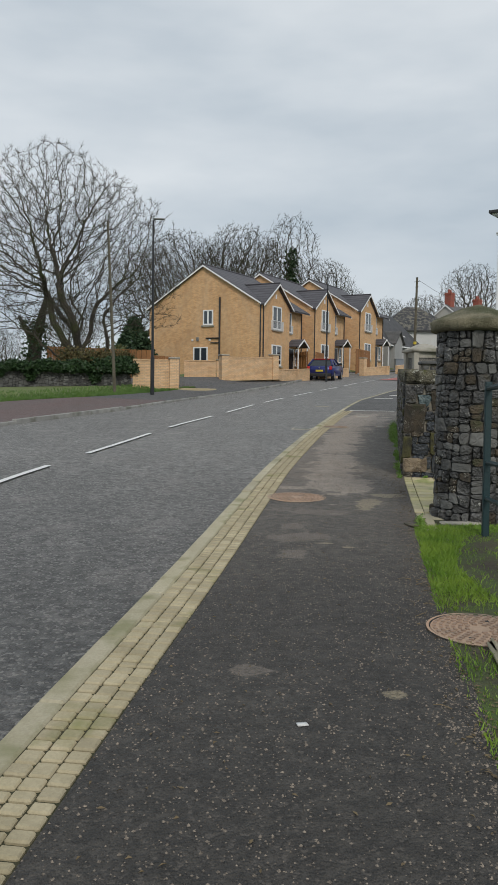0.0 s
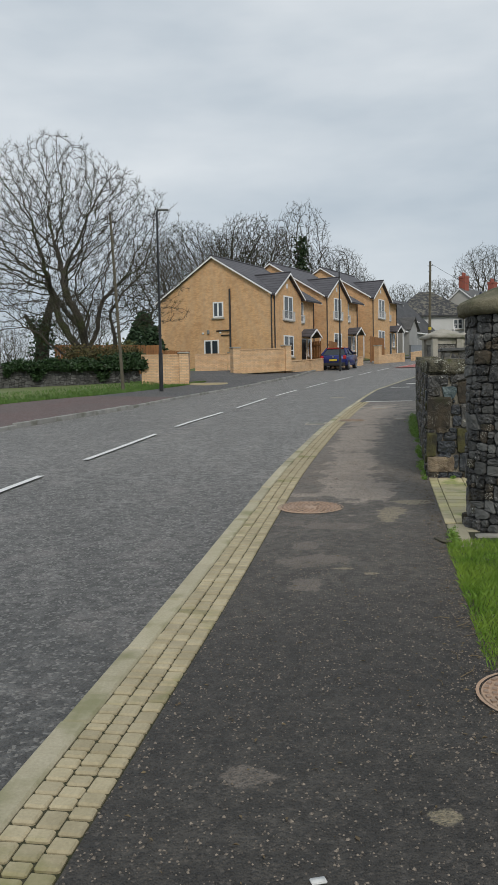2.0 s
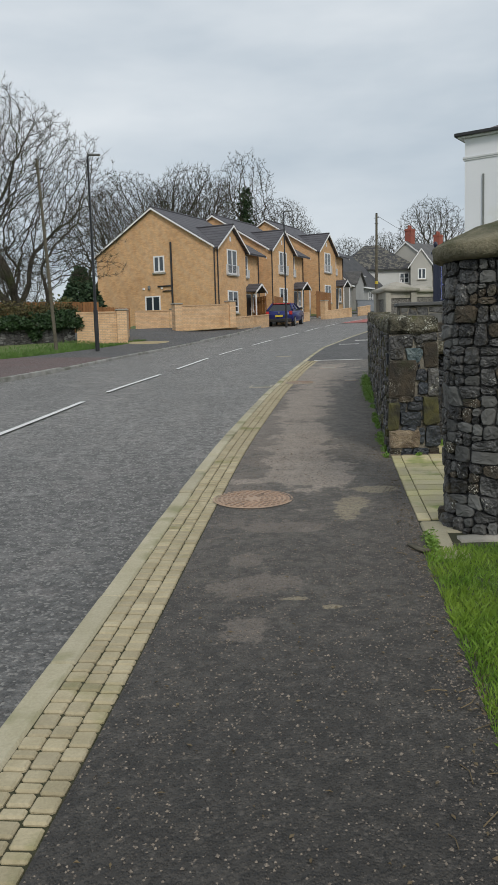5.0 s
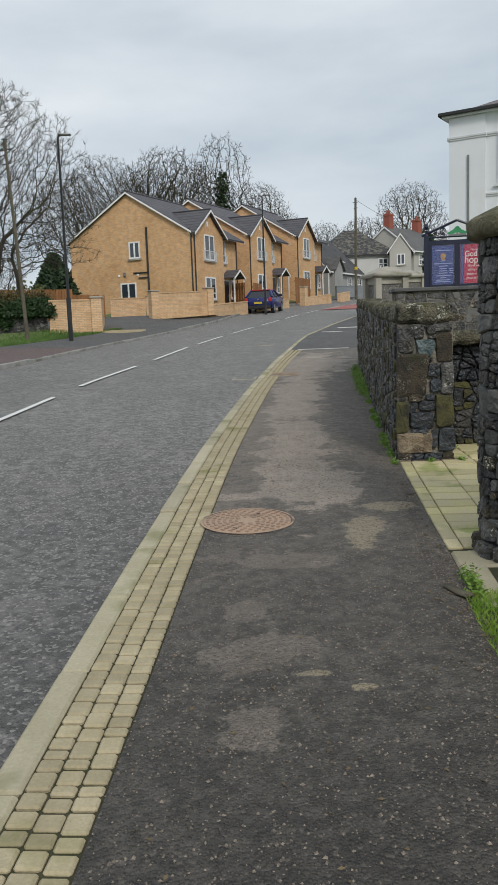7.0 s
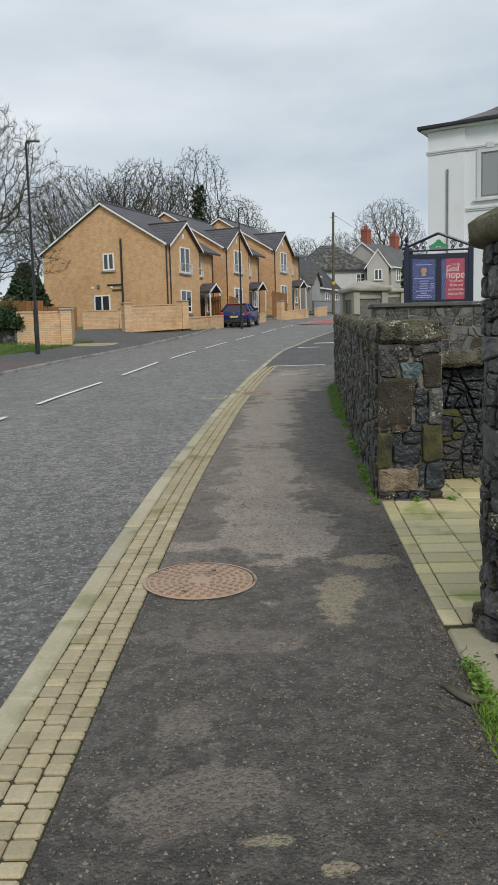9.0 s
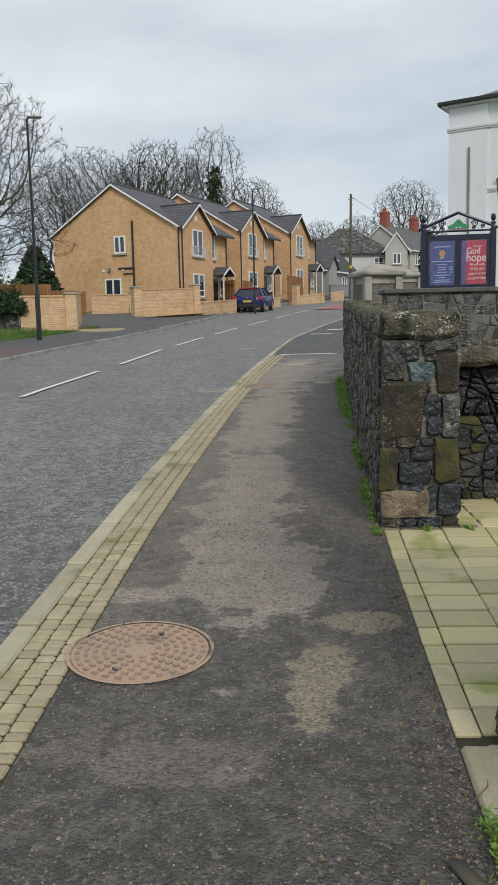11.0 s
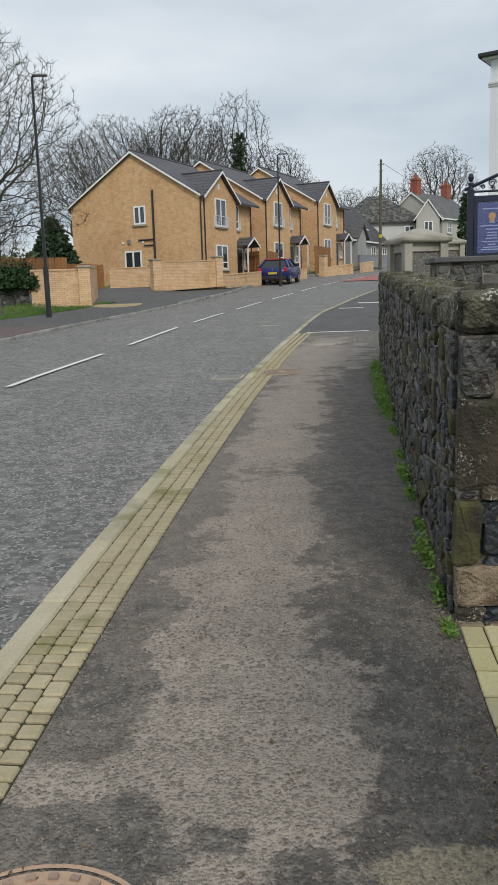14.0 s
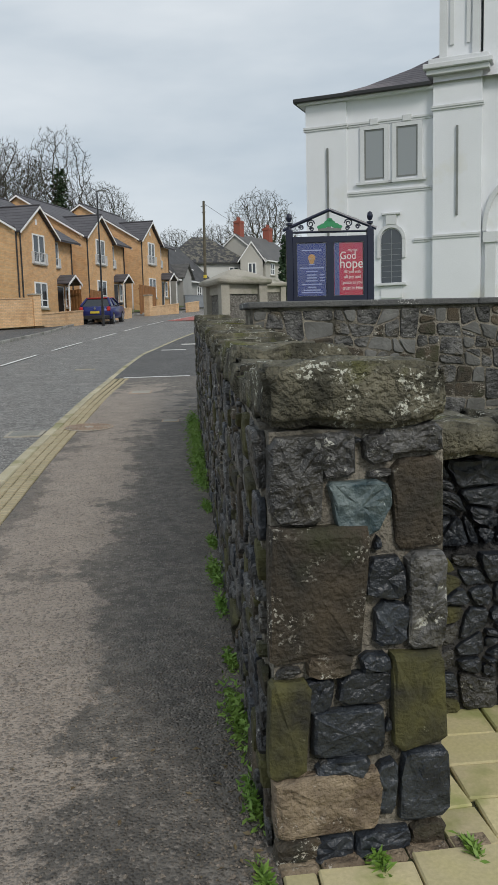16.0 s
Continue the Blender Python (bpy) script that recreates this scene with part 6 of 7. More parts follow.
for x, y, z, s, r in ((12.0, 130, 6.0, 0.72, 50), (17.9, 133, 6.0, 0.78, 140), (30, 128, 6.0, 0.6, 220), (-31, 70, -0.6, 0.42, 70), (-24, 62, 0.0, 0.42, 150), (-38, 84, -0.6, 0.5, 260), (-27, 58, 0.0, 0.36, 310), (-35, 64, -0.6, 0.42, 15)):
    copy_thing(second, pose(x, y, z, 0, 0, r) @ Matrix.Scale(s, 4))


def leaf_cloud(name, parent, material, n, shape, size, seed, label="", kind="", slim=0.35):
    """Many small folded leaves, placed by shape(rng)."""
    rng = random.Random(seed)
    verts, faces = [], []
    for k in range(n):
        p = Vector(shape(rng))
        a, b = rng.uniform(0, 6.28), rng.uniform(-0.9, 0.9)
        s = size * rng.uniform(0.6, 1.3)
        d = Vector((math.cos(a) * math.cos(b), math.sin(a) * math.cos(b), math.sin(b)))
        u = d.orthogonal().normalized()
        w = d.cross(u)
        tw = rng.uniform(0, 6.28)
        side = u * math.cos(tw) + w * math.sin(tw)
        n0 = len(verts)
        verts += [tuple(p), tuple(p + d * s * 0.5 + side * s * slim), tuple(p + d * s), tuple(p + d * s * 0.5 - side * s * slim)]
        faces += [(n0, n0 + 1, n0 + 2), (n0, n0 + 2, n0 + 3)]
    return mesh_object(name, sheet_mesh(name, verts, faces), material, parent, label, kind)


ivy = thing("ivy", "thick dark green ivy mound draped over the old wall", "plant", pose(-15.2, 34.3, 1.5, 0, 0, 36))


def ivy_shape(rng):
    x = 8.6 - 6.6 * rng.random() ** 1.25
    swell = 0.22 + 0.4 * max(0, noise.noise(Vector((x * 0.8, 3, 0))) + 0.4) + (0.35 if x > 6.5 else 0)
    if rng.random() < 0.6:
        a = rng.uniform(0, math.pi)
        return (x, 0.2 + math.cos(a) * (0.4 + 0.3 * swell), 1.12 + math.sin(a) * swell * rng.uniform(0.6, 1.05))
    drop = max(0.04, 0.10 + 0.85 * noise.noise(Vector((x * 1.3, 8, 0))))
    return (x, rng.uniform(-0.2, -0.04), 1.15 - drop * rng.random())


leaf_cloud("leaves", ivy, "ivy_leaf", 15000, ivy_shape, 0.13, 3)
trunk2 = thing("tree", "ivy-wrapped dead trunk beside the big bare tree", "tree", pose(-15.9, 46.5, 1.6))
part("trunk", rods(((0, 0, 0), (0.2, 0, 3.2), 0.5, 0.38), ((0.2, 0, 3.1), (0.9, 0, 5.6), 0.33, 0.15), ((0.1, 0, 2.9), (-0.8, 0, 4.4), 0.25, 0.1)), "bark", trunk2)
leaf_cloud("crown", trunk2, "ivy_leaf", 1100, lambda r: (0.2 + r.gauss(0, 0.35), r.gauss(0, 0.45), r.uniform(0.3, 4.2)), 0.2, 9)


def cone_shape(rad, high):
    def f(r):
        z = r.random() ** 1.3
        q, a = rad * (1 - z) ** 0.7 * r.uniform(0.55, 1.05) + 0.05, r.uniform(0, 6.28)
        return (q * math.cos(a), q * math.sin(a), 0.2 + z * high)
    return f


def conifer(label, m, rad, high, n, size, group=""):
    t = thing("conifer", label, "tree", m, group)
    part("trunk", rods(((0, 0, -0.2), (0, 0, high * 0.8), 0.12, 0.03)), "bark", t)
    leaf_cloud("crown", t, "conifer_leaf", n, cone_shape(rad, high), size, int(high * 10))


conifer("dark green conifer beside the first brick house", pose(-12.9, 60, 2.5), 2.1, 4.5, 6500, 0.3)
conifer("slim dark cypress beside the church notice board", pose(7.45, 36.0, 1.9), 0.36, 3.0, 3500, 0.12)
ivt = thing("ivy", "dark ivy climbing a bare tree behind the houses", "plant", pose(-2.4, 95, 5.0))
leaf_cloud("leaves", ivt, "ivy_leaf", 2100, lambda r: (lambda z: (r.gauss(0.1, 0.75 - z * 0.035), r.gauss(0, 0.6), z))(2 + 11.5 * r.random()), 0.36, 4)


def mound(rx, ry, rz):
    def f(r):
        a, b = r.uniform(0, 6.28), r.random() ** 0.6
        q = r.uniform(0.7, 1.05)
        e = math.acos(1 - b)
        return (rx * q * math.cos(a) * math.sin(e), ry * q * math.sin(a) * math.sin(e), rz * q * math.cos(e))
    return f


for label, m, r, n, s in (("olive green bush behind the fence by the big tree", pose(-12.5, 52, 2.0), (1.7, 1.2, 3.0), 2600, 0.25),
                          ("low green shrub beyond the notice board", pose(5.9, 30.2, 1.3), (1.1, 0.8, 1.3), 1800, 0.12),
                          ("green bush in the garden by the far gate pillar", pose(8.6, 44.0, 2.0), (2.0, 1.2, 1.3), 2600, 0.18)):
    b = thing("bush", label, "plant", m)
    part("stem", rods(((0, 0, -0.1), (0.05, 0, r[2] * 0.7), 0.05, 0.02), ((0, 0, 0.1), (0.3, 0.1, r[2] * 0.6), 0.03, 0.01)), "bark", b)
    leaf_cloud("leaves", b, "bush_leaf", n, mound(*r), s, int(s * 1000))
brown_hedge = thing("hedge", "straggly olive-brown hedge growing behind the ivy-hung wall", "hedge", pose(-11.6, 38.0, 2.4, 0, 0, 36))
leaf_cloud("leaves", brown_hedge, "hedge_leaf", 6500, lambda r: (r.uniform(0, 3.7), r.gauss(0, 0.35), r.uniform(0.2, 1.25) + 0.5 * noise.noise(Vector((r.random() * 4, 2, 0)))), 0.11, 16)
hedge = thing("hedge", "long low dark field hedge on the skyline", "hedge", pose(-70, 150, -1.0))
leaf_cloud("leaves", hedge, "conifer_leaf", 9000, lambda r: (r.uniform(-90, 55), r.uniform(-3, 3), r.uniform(0, 3.2) * (1 + 0.4 * noise.noise(Vector((r.random() * 3, 0, 0))))), 1.5, 6)


# ---- grass ----
def grass(name, n, where, high, width, material, seed, label):
    rng = random.Random(seed)
    verts, faces = [], []
    for k in range(n):
        got = where(rng)
        if got is None:
            continue
        x, y, z, f = got
        a, h = rng.uniform(0, 6.28), high * f * rng.uniform(0.4, 1.2)
        lx, ly = rng.gauss(0, 0.45) * h, rng.gauss(0, 0.45) * h
        wx, wy = math.cos(a) * width, math.sin(a) * width
        n0 = len(verts)
        verts += [(x - wx, y - wy, z), (x + wx, y + wy, z), (x + lx * 0.4 + wx * 0.7, y + ly * 0.4 + wy * 0.7, z + h * 0.6), (x + lx, y + ly, z + h)]
        faces += [(n0, n0 + 1, n0 + 2), (n0, n0 + 2, n0 + 3)]
    tagged(mesh_object(name, sheet_mesh(name, verts, faces), material, None, label, "stuff"), category="grass")


def near_verge(rng):
    y = rng.uniform(-1.5, 7.9)
    x = foot_x(y) + rng.uniform(-0.07, 1.5) ** 1 + 0.02
    n_ = noise.noise(Vector((x * 1.7, y * 1.3, 0)))
    d = math.hypot(x - 1.56, y - 4.66)
    if d < 0.36 or (d < 0.5 and rng.random() < 0.6):
        return None
    bare = math.hypot((x - 2.15) / 0.45, (y - 6.1) / 1.1) < 1
    if bare and rng.random() < 0.93:
        return None
    if y < 4.3 and x < foot_x(y) + 0.3 and rng.random() < 0.65:
        return None
    if n_ < -0.25 and rng.random() < 0.7:
        return None
    return x, y, height(y) + 0.0, 0.75 + 0.6 * n_


grass("grass", 110000, near_verge, 0.052, 0.0026, "grass_blade", 4, "bright green verge grass beside the footway")


def far_grass(rng):
    y = rng.uniform(24, 42)
    edge = far_verge(y)
    x = edge - 0.02 - abs(rng.gauss(0, 0.9))
    lift = min(1.0, (edge - x) / 2.0) * 0.42
    return x, y, height(y) + max(0.08, lift - 0.12), 1.0


grass("grass", 22000, far_grass, 0.12, 0.012, "verge_blade", 5, "rough grass verge below the old stone wall")


def weed(x, y, s, seed):
    w = thing("weed", "bright green weed tuft at the foot of the stone wall", "plant", pose(x, y, height(y) - 0.01), "weeds along the wall")
    leaf_cloud("leaves", w, "weed_leaf", int(200 + 520 * s), lambda r: (-abs(r.gauss(0, 0.03 * s)), r.gauss(0, 0.13 * s), abs(r.gauss(0, 0.045 * s))), 0.034, seed, slim=0.16)


WRNG = random.Random(77)
for k, (y, s) in enumerate(((11.6, 0.5), (12.15, 1.0), (12.7, 0.4), (13.4, 0.5), (13.9, 0.9), (14.6, 0.5), (15.6, 0.6), (16.5, 1.4), (17.1, 1.6), (17.7, 1.8), (18.5, 1.7), (19.4, 2.0), (20.1, 1.6))):
    weed(foot_x(y) - 0.03, y, s, k)
for k, (x, y, s) in enumerate(((1.78, 11.22, 0.35), (2.13, 11.26, 0.25), (2.42, 11.24, 0.2), (1.66, 7.95, 0.8), (2.5, 11.95, 0.5))):
    weed(x, y, s, 40 + k)


# ---- verge, gateway floor and small ground things ----
strip("verge_soil", "grass_soil", off(foot_x, 0.0), off(foot_x, 3.2), -6, 7.95, -0.004, 0.03, 6, 0.4, label="grass verge soil beside the footway")
strip("gateway_floor", "joint_dirt", off(foot_x, 0.0), lambda y: 6.0, 7.95, 16.5, -0.012, -0.012, 4, 0.5, label="bedding under the gateway paving")
strip("garden_soil", "grass_soil", off(foot_x, 0.5), lambda y: 9.0, 12.6, 24, 0.0, 0.0, 4, 1.0, label="garden ground behind the stone walls")
strip("entrance_road", "far_asphalt", lambda y: -14.0, off(far_verge, -2.0), 40.6, 53.0, 0.315, 0.315, 4, label="black asphalt estate entrance")
strip("entrance_road", "far_asphalt", off(far_verge, -2.0), far_verge, 40.6, 60.0, 0.315, 0.125, 2, label="black asphalt estate entrance ramp")
strip("house_apron", "gravel", lambda y: -5.75 + (y - 50) * 0.99, lambda y: -4.2 + (y - 50) * 0.86, 48.6, 53.5, 0.2, 0.2, 2, 0.5, label="pale paving strip before the garden wall")
strip("bend_marking", "red_paint", off(mid_x, 0.1), off(mid_x, 3.6), 60.5, 68, -0.02, -0.02, 3, label="faded red road surface patch at the bend")
gr = thing("gravel_heap", "pale gravel patch spilling beside the brick wall end", "gravel", pose(-5.7, 41.6, height(41.6) + 0.02))
bm = bmesh.new()
bmesh.ops.create_cone(bm, cap_ends=True, segments=20, radius1=1.7, radius2=1.2, depth=0.14, matrix=Matrix.Diagonal((1.0, 1.5, 1, 1)))
part("gravel_surface", bm, "gravel", gr)


def manhole(x, y, r, label, plate="iron_cover"):
    c = thing("manhole_cover", label, "manhole cover", pose(x, y, height(y) + 0.002, math.degrees(math.atan(0.036)), 0, 12), "manhole covers")
    bm = bmesh.new()
    bmesh.ops.create_cone(bm, cap_ends=True, segments=40, radius1=r, radius2=r - 0.004, depth=0.012, matrix=Matrix.Translation((0, 0, 0.0)))
    part("plate", bm, plate, c, "round worn cover plate")
    bm = bmesh.new()
    n = 48
    for k in range(n):
        a, b = 2 * math.pi * k / n, 2 * math.pi * (k + 1) / n
        q = [bm.verts.new((R_ * math.cos(t), R_ * math.sin(t), 0.008)) for R_, t in ((r + 0.006, a), (r + 0.022, a), (r + 0.022, b), (r + 0.006, b))]
        bm.faces.new(q)
    part("rim", bm, "iron_cover", c, "thin iron rim")
    studs = bmesh.new()
    for ring in range(1, 8):
        rr = r * ring / 7.7
        m_ = (0, 0, 8, 14, 18, 22, 26, 30)[ring]
        if ring == 1:
            continue
        for k in range(m_):
            a = 2 * math.pi * (k + 0.5 * (ring % 2)) / m_
            t = Matrix.Translation((rr * math.cos(a), rr * math.sin(a), 0.008)) @ Matrix.Rotation(a + 1.571, 4, "Z")
            s = bmesh.ops.create_cube(studs, size=1.0, matrix=t @ Matrix.Diagonal((0.027, 0.019, 0.012, 1)))
    part("stud", studs, "iron_stud", c, "raised square grip studs", "stuff")
    for sx in (-0.55, 0.5):
        part("key_hole", boxes((sx * 0.45 * r * 2 * 0.8 - 0.012, sx * 0.45 * r * 2 * 0.8 + 0.012, r * sx - 0.02, r * sx + 0.02, 0.0062, 0.0085)), "dark_plastic", c)


manhole(0.385, 9.45, 0.325, "round rust-tan studded manhole cover beside the setts")
manhole(1.56, 4.66, 0.285, "round tan studded manhole cover at the grass edge")


def small_cover(x, y, w, l, label):
    c = thing("access_cover", label, "access cover", pose(x, y, height(y), 2.4, 0, -8), "small access covers")
    part("plate", boxes((-w / 2, w / 2, -l / 2, l / 2, -0.01, 0.006), bevel=0.003), "concrete", c)
    part("frame", boxes((-w / 2 - 0.02, w / 2 + 0.02, -l / 2 - 0.02, l / 2 + 0.02, -0.012, 0.003)), "iron_cover", c)


manhole(1.12, 20.3, 0.31, "worn pale round cover farther along the footway", "concrete")
small_cover(2.0, 24.3, 0.35, 0.4, "small pale access cover in the far footway")
small_cover(2.25, 20.6, 0.2, 0.2, "tiny metal cover beside the wall")
drain = thing("road_gully", "small iron road gully grate beside the kerb", "drain", pose(0.28, 20.3, height(20.3) - 0.05, 2.4, 0, -6))
part("frame", boxes((-0.24, 0.24, -0.22, 0.22, -0.01, 0.008)), "concrete", drain)
for k in range(5):
    part("bar", boxes((-0.19, 0.19, -0.17 + k * 0.075, -0.14 + k * 0.075, 0.008, 0.012)), "galvanised", drain)
for x0, x1, y, w_ in ((1.75, 3.2, 27.1, 0.05), (3.2, 4.0, 36.1, 0.12), (4.1, 5.1, 38.9, 0.45)):
    part("footway_joint", boxes((x0, x1, y - w_, y + w_, height(y) - 0.02, height(y) + 0.006)), "road_paint", None, "pale joint line across the footway", "structure")


part("road_marking", boxes((0.62, 1.12, 29.9, 30.2, height(30.05) - 0.07, height(30.05) - 0.04)), "concrete", None, "short worn pale mark on the road", "structure")

# edging strip by the near grass
for k in range(4):
    y = 0.6 + k * 0.95
    e = thing("edging_kerb", "narrow buried concrete edging beside the grass", "kerb", pose(1.52 + 0.0 * k, y, height(y + 0.45), 2.2, 0, -1), "verge edging")
    rough_block("edging_stone", e, 0.05, 0.93, 0.06, pose(0.03, 0.45, -0.02), "kerb_stone", 20 + k, 0.008, 2)

# green railing
rail = thing("railing", "dark teal tubular steel railing in front of the pillar", "railing", pose(2.16, 7.45, height(7.4), -2.1, 0, 0))
for k in range(3):
    o = part("post", boxes((-0.03, 0.03, -0.03 - 2.0 * k, 0.03 - 2.0 * k, -0.2, 1.42), bevel=0.006), "teal_paint", rail, "square teal post")
for z in (0.35, 0.68):
    part("rail", rods(((0, 0, z), (0.04, -6.0, z), 0.021)), "teal_paint", rail, "round teal rail")
part("rail", rods(((0, 0, 1.36), (0.04, -6.0, 1.36), 0.026)), "teal_paint", rail, "round teal rail")

# litter, slates, leaves, twigs and grit
lit = thing("litter", "small crumpled white scrap lying on the footway", "litter", pose(0.545, 3.27, height(3.27), 0, 0, 20))
rough_block("scrap", lit, 0.045, 0.026, 0.008, pose(0, 0, 0.001), "litter_white", 3, 0.008, 2, bevel=0.002)
sl = thing("bark_piece", "splintered piece of weathered bark at the gateway edge", "wood", pose(1.53, 7.85, height(7.85), 0, 0, 24))
rough_block("splinter", sl, 0.055, 0.2, 0.02, pose(0, 0, 0.002, 0, 4, 0), "pole_wood", 4, 0.012, 2, bevel=0.004)
GR = random.Random(12)
for k in range(26):
    y = GR.uniform(1.5, 10.5)
    x = foot_x(y) - abs(GR.gauss(0, 0.16))
    tw = thing("twig", "thin pale dry twig lying on the footway", "twig", pose(x, y, height(y) + 0.006, 0, 0, GR.uniform(0, 180)), "dry twigs")
    l = GR.uniform(0.04, 0.13)
    part("stick", rods(((0, 0, 0), (l, 0, 0.004), 0.0022), ((l, 0, 0.004), (l * 1.7, l * 0.35, 0.0), 0.0018), sides=5), "dead_leaf", tw)


def grit():
    rng = random.Random(19)
    verts, faces = [], []
    for k in range(30000):
        y = rng.uniform(0.8, 13) if k < 22000 else rng.uniform(10, 23)
        lo, hi = kerb_x(y) + 0.42, foot_x(y)
        x = lo + (hi - lo) * rng.random()
        if rng.random() < 0.25:
            x = hi - abs(rng.gauss(0, 0.12))
        if math.hypot(x - 0.385, y - 9.45) < 0.34:
            continue
        s = rng.uniform(0.003, 0.008) * (1.5 if rng.random() < 0.12 else 1)
        z = height(y) - 0.001
        n0 = len(verts)
        a = rng.uniform(0, 6.28)
        for q in range(4):
            verts.append((x + s * math.cos(a + q * 1.57) * rng.uniform(0.6, 1.2), y + s * math.sin(a + q * 1.57) * rng.uniform(0.6, 1.2), z))
        verts.append((x, y, z + s * rng.uniform(0.5, 1.0)))
        faces += [(n0 + q, n0 + (q + 1) % 4, n0 + 4) for q in range(4)]
    return verts, faces


surface("grit", (0.36, 0.30, 0.24), (0.06, 0.052, 0.045), 0.9, 60, 90, kind="World", fine_depth=0.6)
tagged(mesh_object("grit", sheet_mesh("grit", *grit()), "grit", None, "scattered grey and brown grit on the footway", "stuff"), category="grit")


def fallen_leaves():
    rng = random.Random(29)
    verts, faces = [], []
    for k in range(1500):
        y = rng.uniform(0.5, 12)
        edge = foot_x(y)
        x = edge + rng.gauss(-0.02, 0.08) if k % 4 else kerb_x(y) + 0.42 + rng.random() * (edge - kerb_x(y) - 0.42)
        if y > 8.3 and x > edge - 0.02:
            continue
        s, a = rng.uniform(0.006, 0.018), rng.uniform(0, 6.28)
        z = height(y) + 0.004
        n0 = len(verts)
        c, d = math.cos(a), math.sin(a)
        verts += [(x, y, z), (x + s * c + s * 0.4 * d, y + s * d - s * 0.4 * c, z + rng.uniform(0, 0.008)), (x + 2 * s * c, y + 2 * s * d, z + 0.002), (x + s * c - s * 0.4 * d, y + s * d + s * 0.4 * c, z + rng.uniform(0, 0.008))]
        faces += [(n0, n0 + 1, n0 + 2), (n0, n0 + 2, n0 + 3)]
    return verts, faces


tagged(mesh_object("fallen_leaves", sheet_mesh("fallen_leaves", *fallen_leaves()), "dead_leaf", None, "small brown leaf scraps along the footway edge", "stuff"), category="leaf litter")


# ---- kerbs, setts and pavers ----
def slab_mesh(name, sx, sy, sz, bevel, material):
    bm = bmesh.new()
    box(bm, -sx / 2, sx / 2, -sy / 2, sy / 2, -sz, 0)
    bmesh.ops.bevel(bm, geom=[e for e in bm.edges if e.verts[0].co.z > -0.001 or e.verts[1].co.z > -0.001], offset=bevel, segments=1, affect="EDGES")
    bmesh.ops.recalc_face_normals(bm, faces=bm.faces)
    mesh = bpy.data.meshes.new(name)
    bm.to_mesh(mesh)
    bm.free()
    mesh.materials.append(MATS[material])
    return mesh


PITCH = math.degrees(math.atan(0.038))


def laid(name, mesh, x, y, dz, turn, parent, scale=(1, 1, 1)):
    o = new(name, mesh)
    o.parent = parent
    o.matrix_local = pose(x, y, height(y) + dz, PITCH, 0, turn) @ Matrix.Diagonal((*scale, 1))
    return o


def heading(fn, y):
    return -math.degrees(math.atan2(fn(y + 0.3) - fn(y - 0.3), 0.6))


def build_kerbs():
    rng = random.Random(3)
    run = tagged(new("kerb"), "pale concrete kerb stones beside the block channel", kind="structure")
    mesh = slab_mesh("kerb_stone", 0.125, 0.905, 0.2, 0.012, "kerb_stone")
    y = -3.0
    while y < 62:
        c = y + 0.455
        laid("kerb_stone", mesh, kerb_x(c) + 0.0625, c, 0.004 + rng.uniform(-0.002, 0.002), heading(kerb_x, c), run)
        y += 0.915 * math.cos(radians(heading(kerb_x, c)))
    mesh = slab_mesh("kerb_stone", 0.125, 0.905, 0.2, 0.012, "grey_kerb")
    run2 = tagged(new("kerb"), "pale kerb stones along the far pavement", kind="structure")
    y = 2.0
    while y < 76:
        c = y + 0.455
        dz = 0.03 if (26 < c < 42 or c < 20) else 0.07
        laid("kerb_stone", mesh, left_x(c) - 0.0625, c, dz, heading(left_x, c), run2)
        y += 0.915 * math.cos(radians(heading(left_x, c)))


build_kerbs()


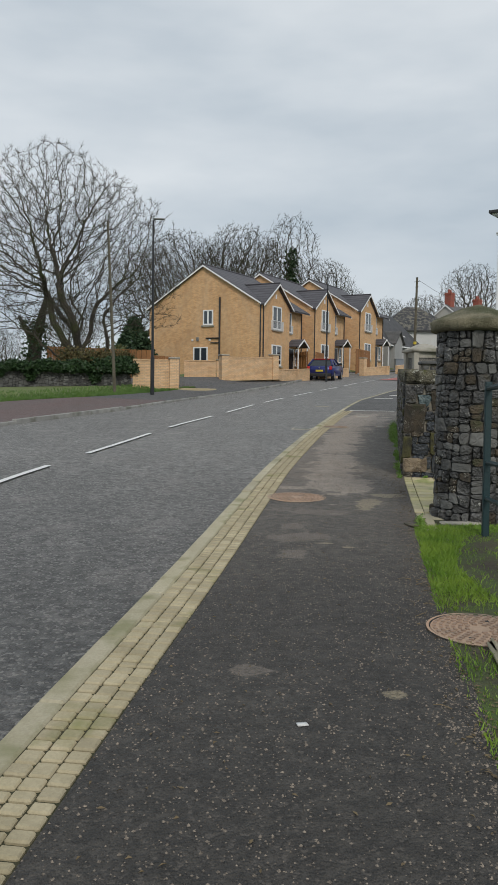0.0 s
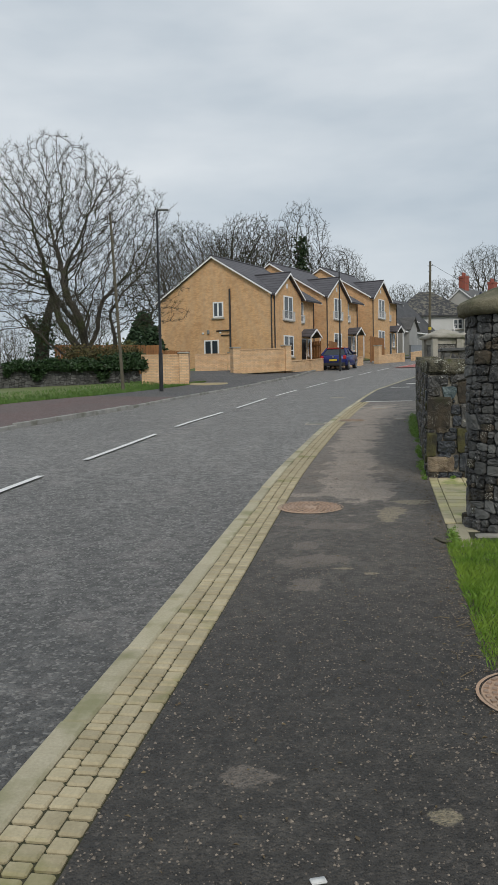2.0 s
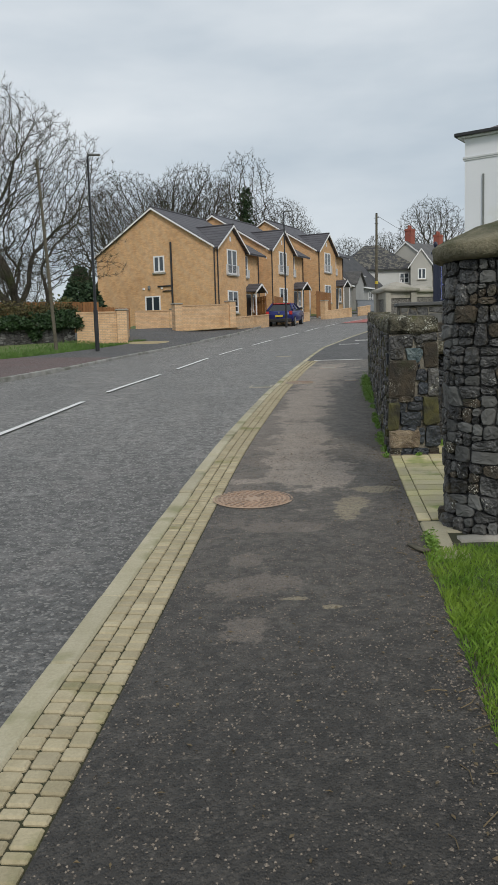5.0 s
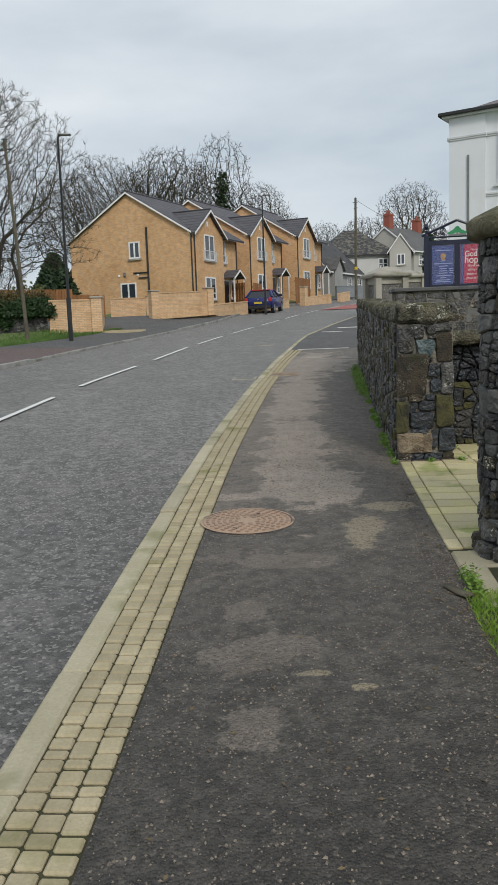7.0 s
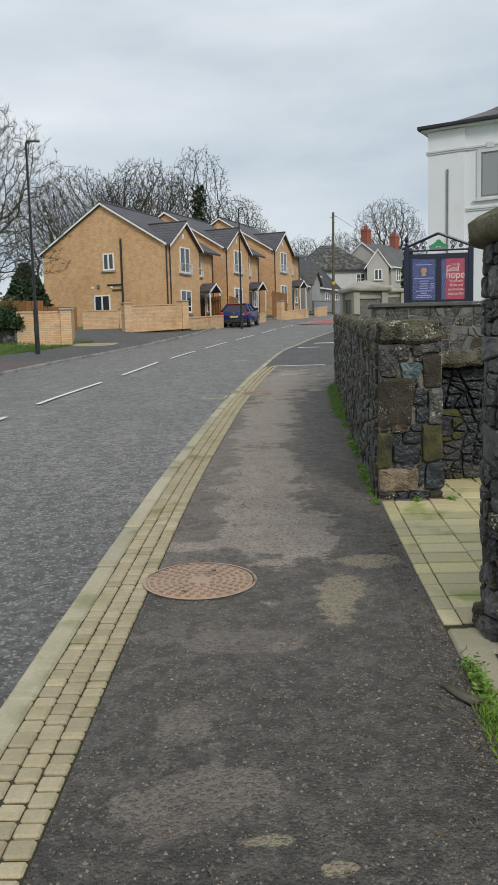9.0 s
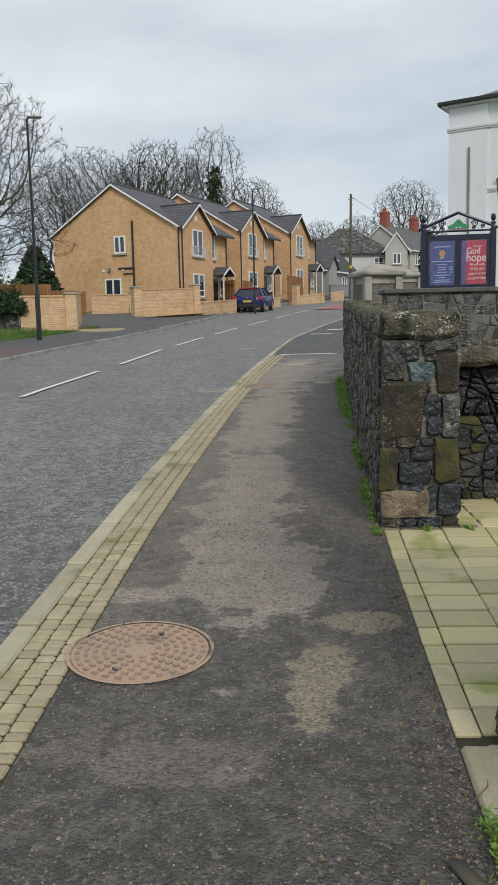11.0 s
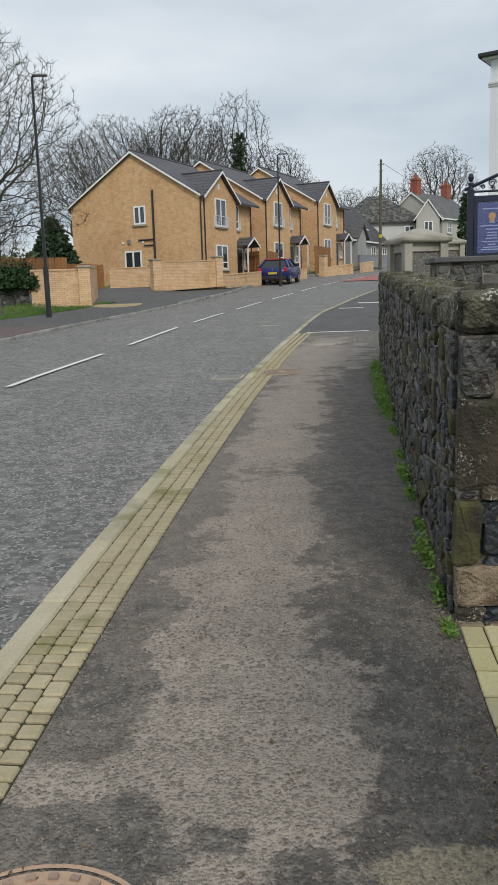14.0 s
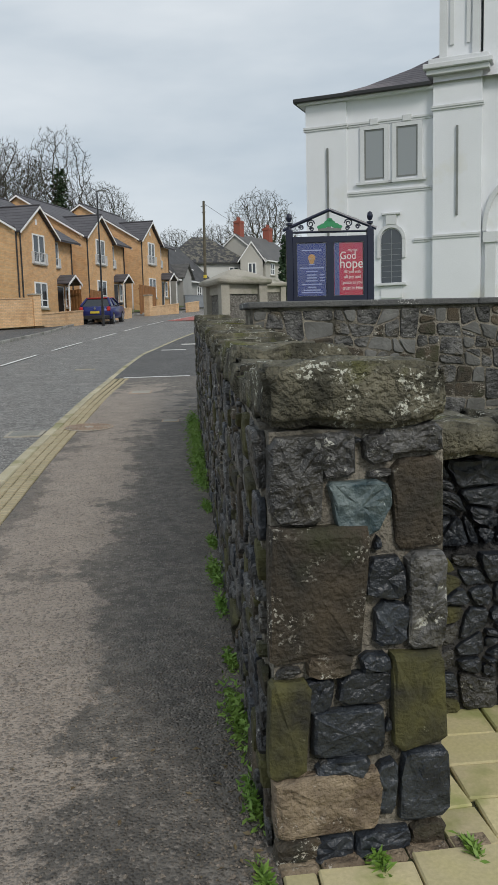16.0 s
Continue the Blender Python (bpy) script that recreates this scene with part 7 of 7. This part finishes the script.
def build_setts():
    rng = random.Random(4)
    bed = strip("sett_bed", "joint_dirt", off(kerb_x, 0.12), off(kerb_x, 0.43), -4, 27.0, -0.012, -0.012, 1, 0.5, label="dark mossy joints between the setts")
    lengths = (0.066, 0.082, 0.097, 0.118)
    kinds = [slab_mesh("sett", 0.0875, l - 0.015, 0.05, 0.008, "sett") for l in lengths]
    bm_v, bm_f = [], []
    for c in range(3):
        y = -2.5 + 0.03 * c
        while y < 26.9:
            k = rng.choice((0, 1, 1, 2, 2, 3))
            l = lengths[k]
            yy = y + l / 2
            spread_ = 1 + max(0.0, yy - 22) * 0.05
            x = kerb_x(yy) + 0.129 + (0.047 + c * 0.094) * spread_
            dz, turn = 0.002 + rng.uniform(-0.003, 0.003), heading(kerb_x, yy) + rng.uniform(-1.5, 1.5)
            if 2.5 < yy < 11.3:
                laid("sett", kinds[k], x, yy, dz, turn, bed, (rng.uniform(0.97, 1.02), rng.uniform(0.97, 1.01), 1))
            else:
                m = pose(x, yy, height(yy) + dz, PITCH, 0, turn)
                mesh = kinds[k]
                n0 = len(bm_v)
                bm_v += [tuple(m @ v.co) for v in mesh.vertices]
                bm_f += [tuple(i + n0 for i in p.vertices) for p in mesh.polygons]
            y += l
    mesh_object("far_setts", sheet_mesh("far_setts", bm_v, bm_f), "sett", bed, "", "stuff")


build_setts()


def build_pavers():
    rng = random.Random(6)
    bed = bpy.data.objects["gateway_floor"]
    edge = slab_mesh("paver", 0.098, 0.192, 0.05, 0.006, "paver")
    slab = slab_mesh("paver", 0.288, 0.192, 0.05, 0.006, "paver")
    y = 8.75
    while y < 11.25:
        laid("paver", edge, foot_x(y) + 0.055, y, 0.003, heading(foot_x, y) + rng.uniform(-1, 1), bed)
        y += 0.2
    y = 8.75
    row = 0
    while y < 12.0:
        x = foot_x(min(y, 11.2)) + 0.109 + 0.147
        k = 0
        while x < 4.6:
            if y > 11.2 and 2.2 < x < 2.48:
                wide = x + 0.147 - 2.365
                if wide > 0.03:
                    laid("paver", slab, 2.365 + wide / 2, y, 0.0, 0, bed, (wide / 0.295, 1, 1))
            elif not (y > 11.2 and x < 2.48):
                laid("paver", slab, x, y + 0.02 * math.sin(k), 0.003 + rng.uniform(-0.003, 0.003), heading(foot_x, y) + rng.uniform(-1, 1), bed)
            x += 0.296
            k += 1
        y += 0.2
        row += 1
    foot = slab_mesh("border_stone", 0.13, 0.075, 0.05, 0.012, "tan_stone")
    for k in range(5):
        laid("border_stone", foot, 1.88 + 0.137 * k, 11.285, 0.004, rng.uniform(-3, 3), bed)
    for k, (x, y, w, l) in enumerate(((1.72, 8.15, 0.17, 0.9), (1.95, 8.45, 0.4, 0.3), (1.75, 7.75, 0.2, 0.2), (2.4, 8.45, 0.45, 0.3), (2.9, 8.45, 0.45, 0.3))):
        laid("threshold_stone", slab_mesh("threshold_stone", w, l, 0.06, 0.015, "kerb_stone"), x, y - 0.02, 0.004, -4, bed)


build_pavers()
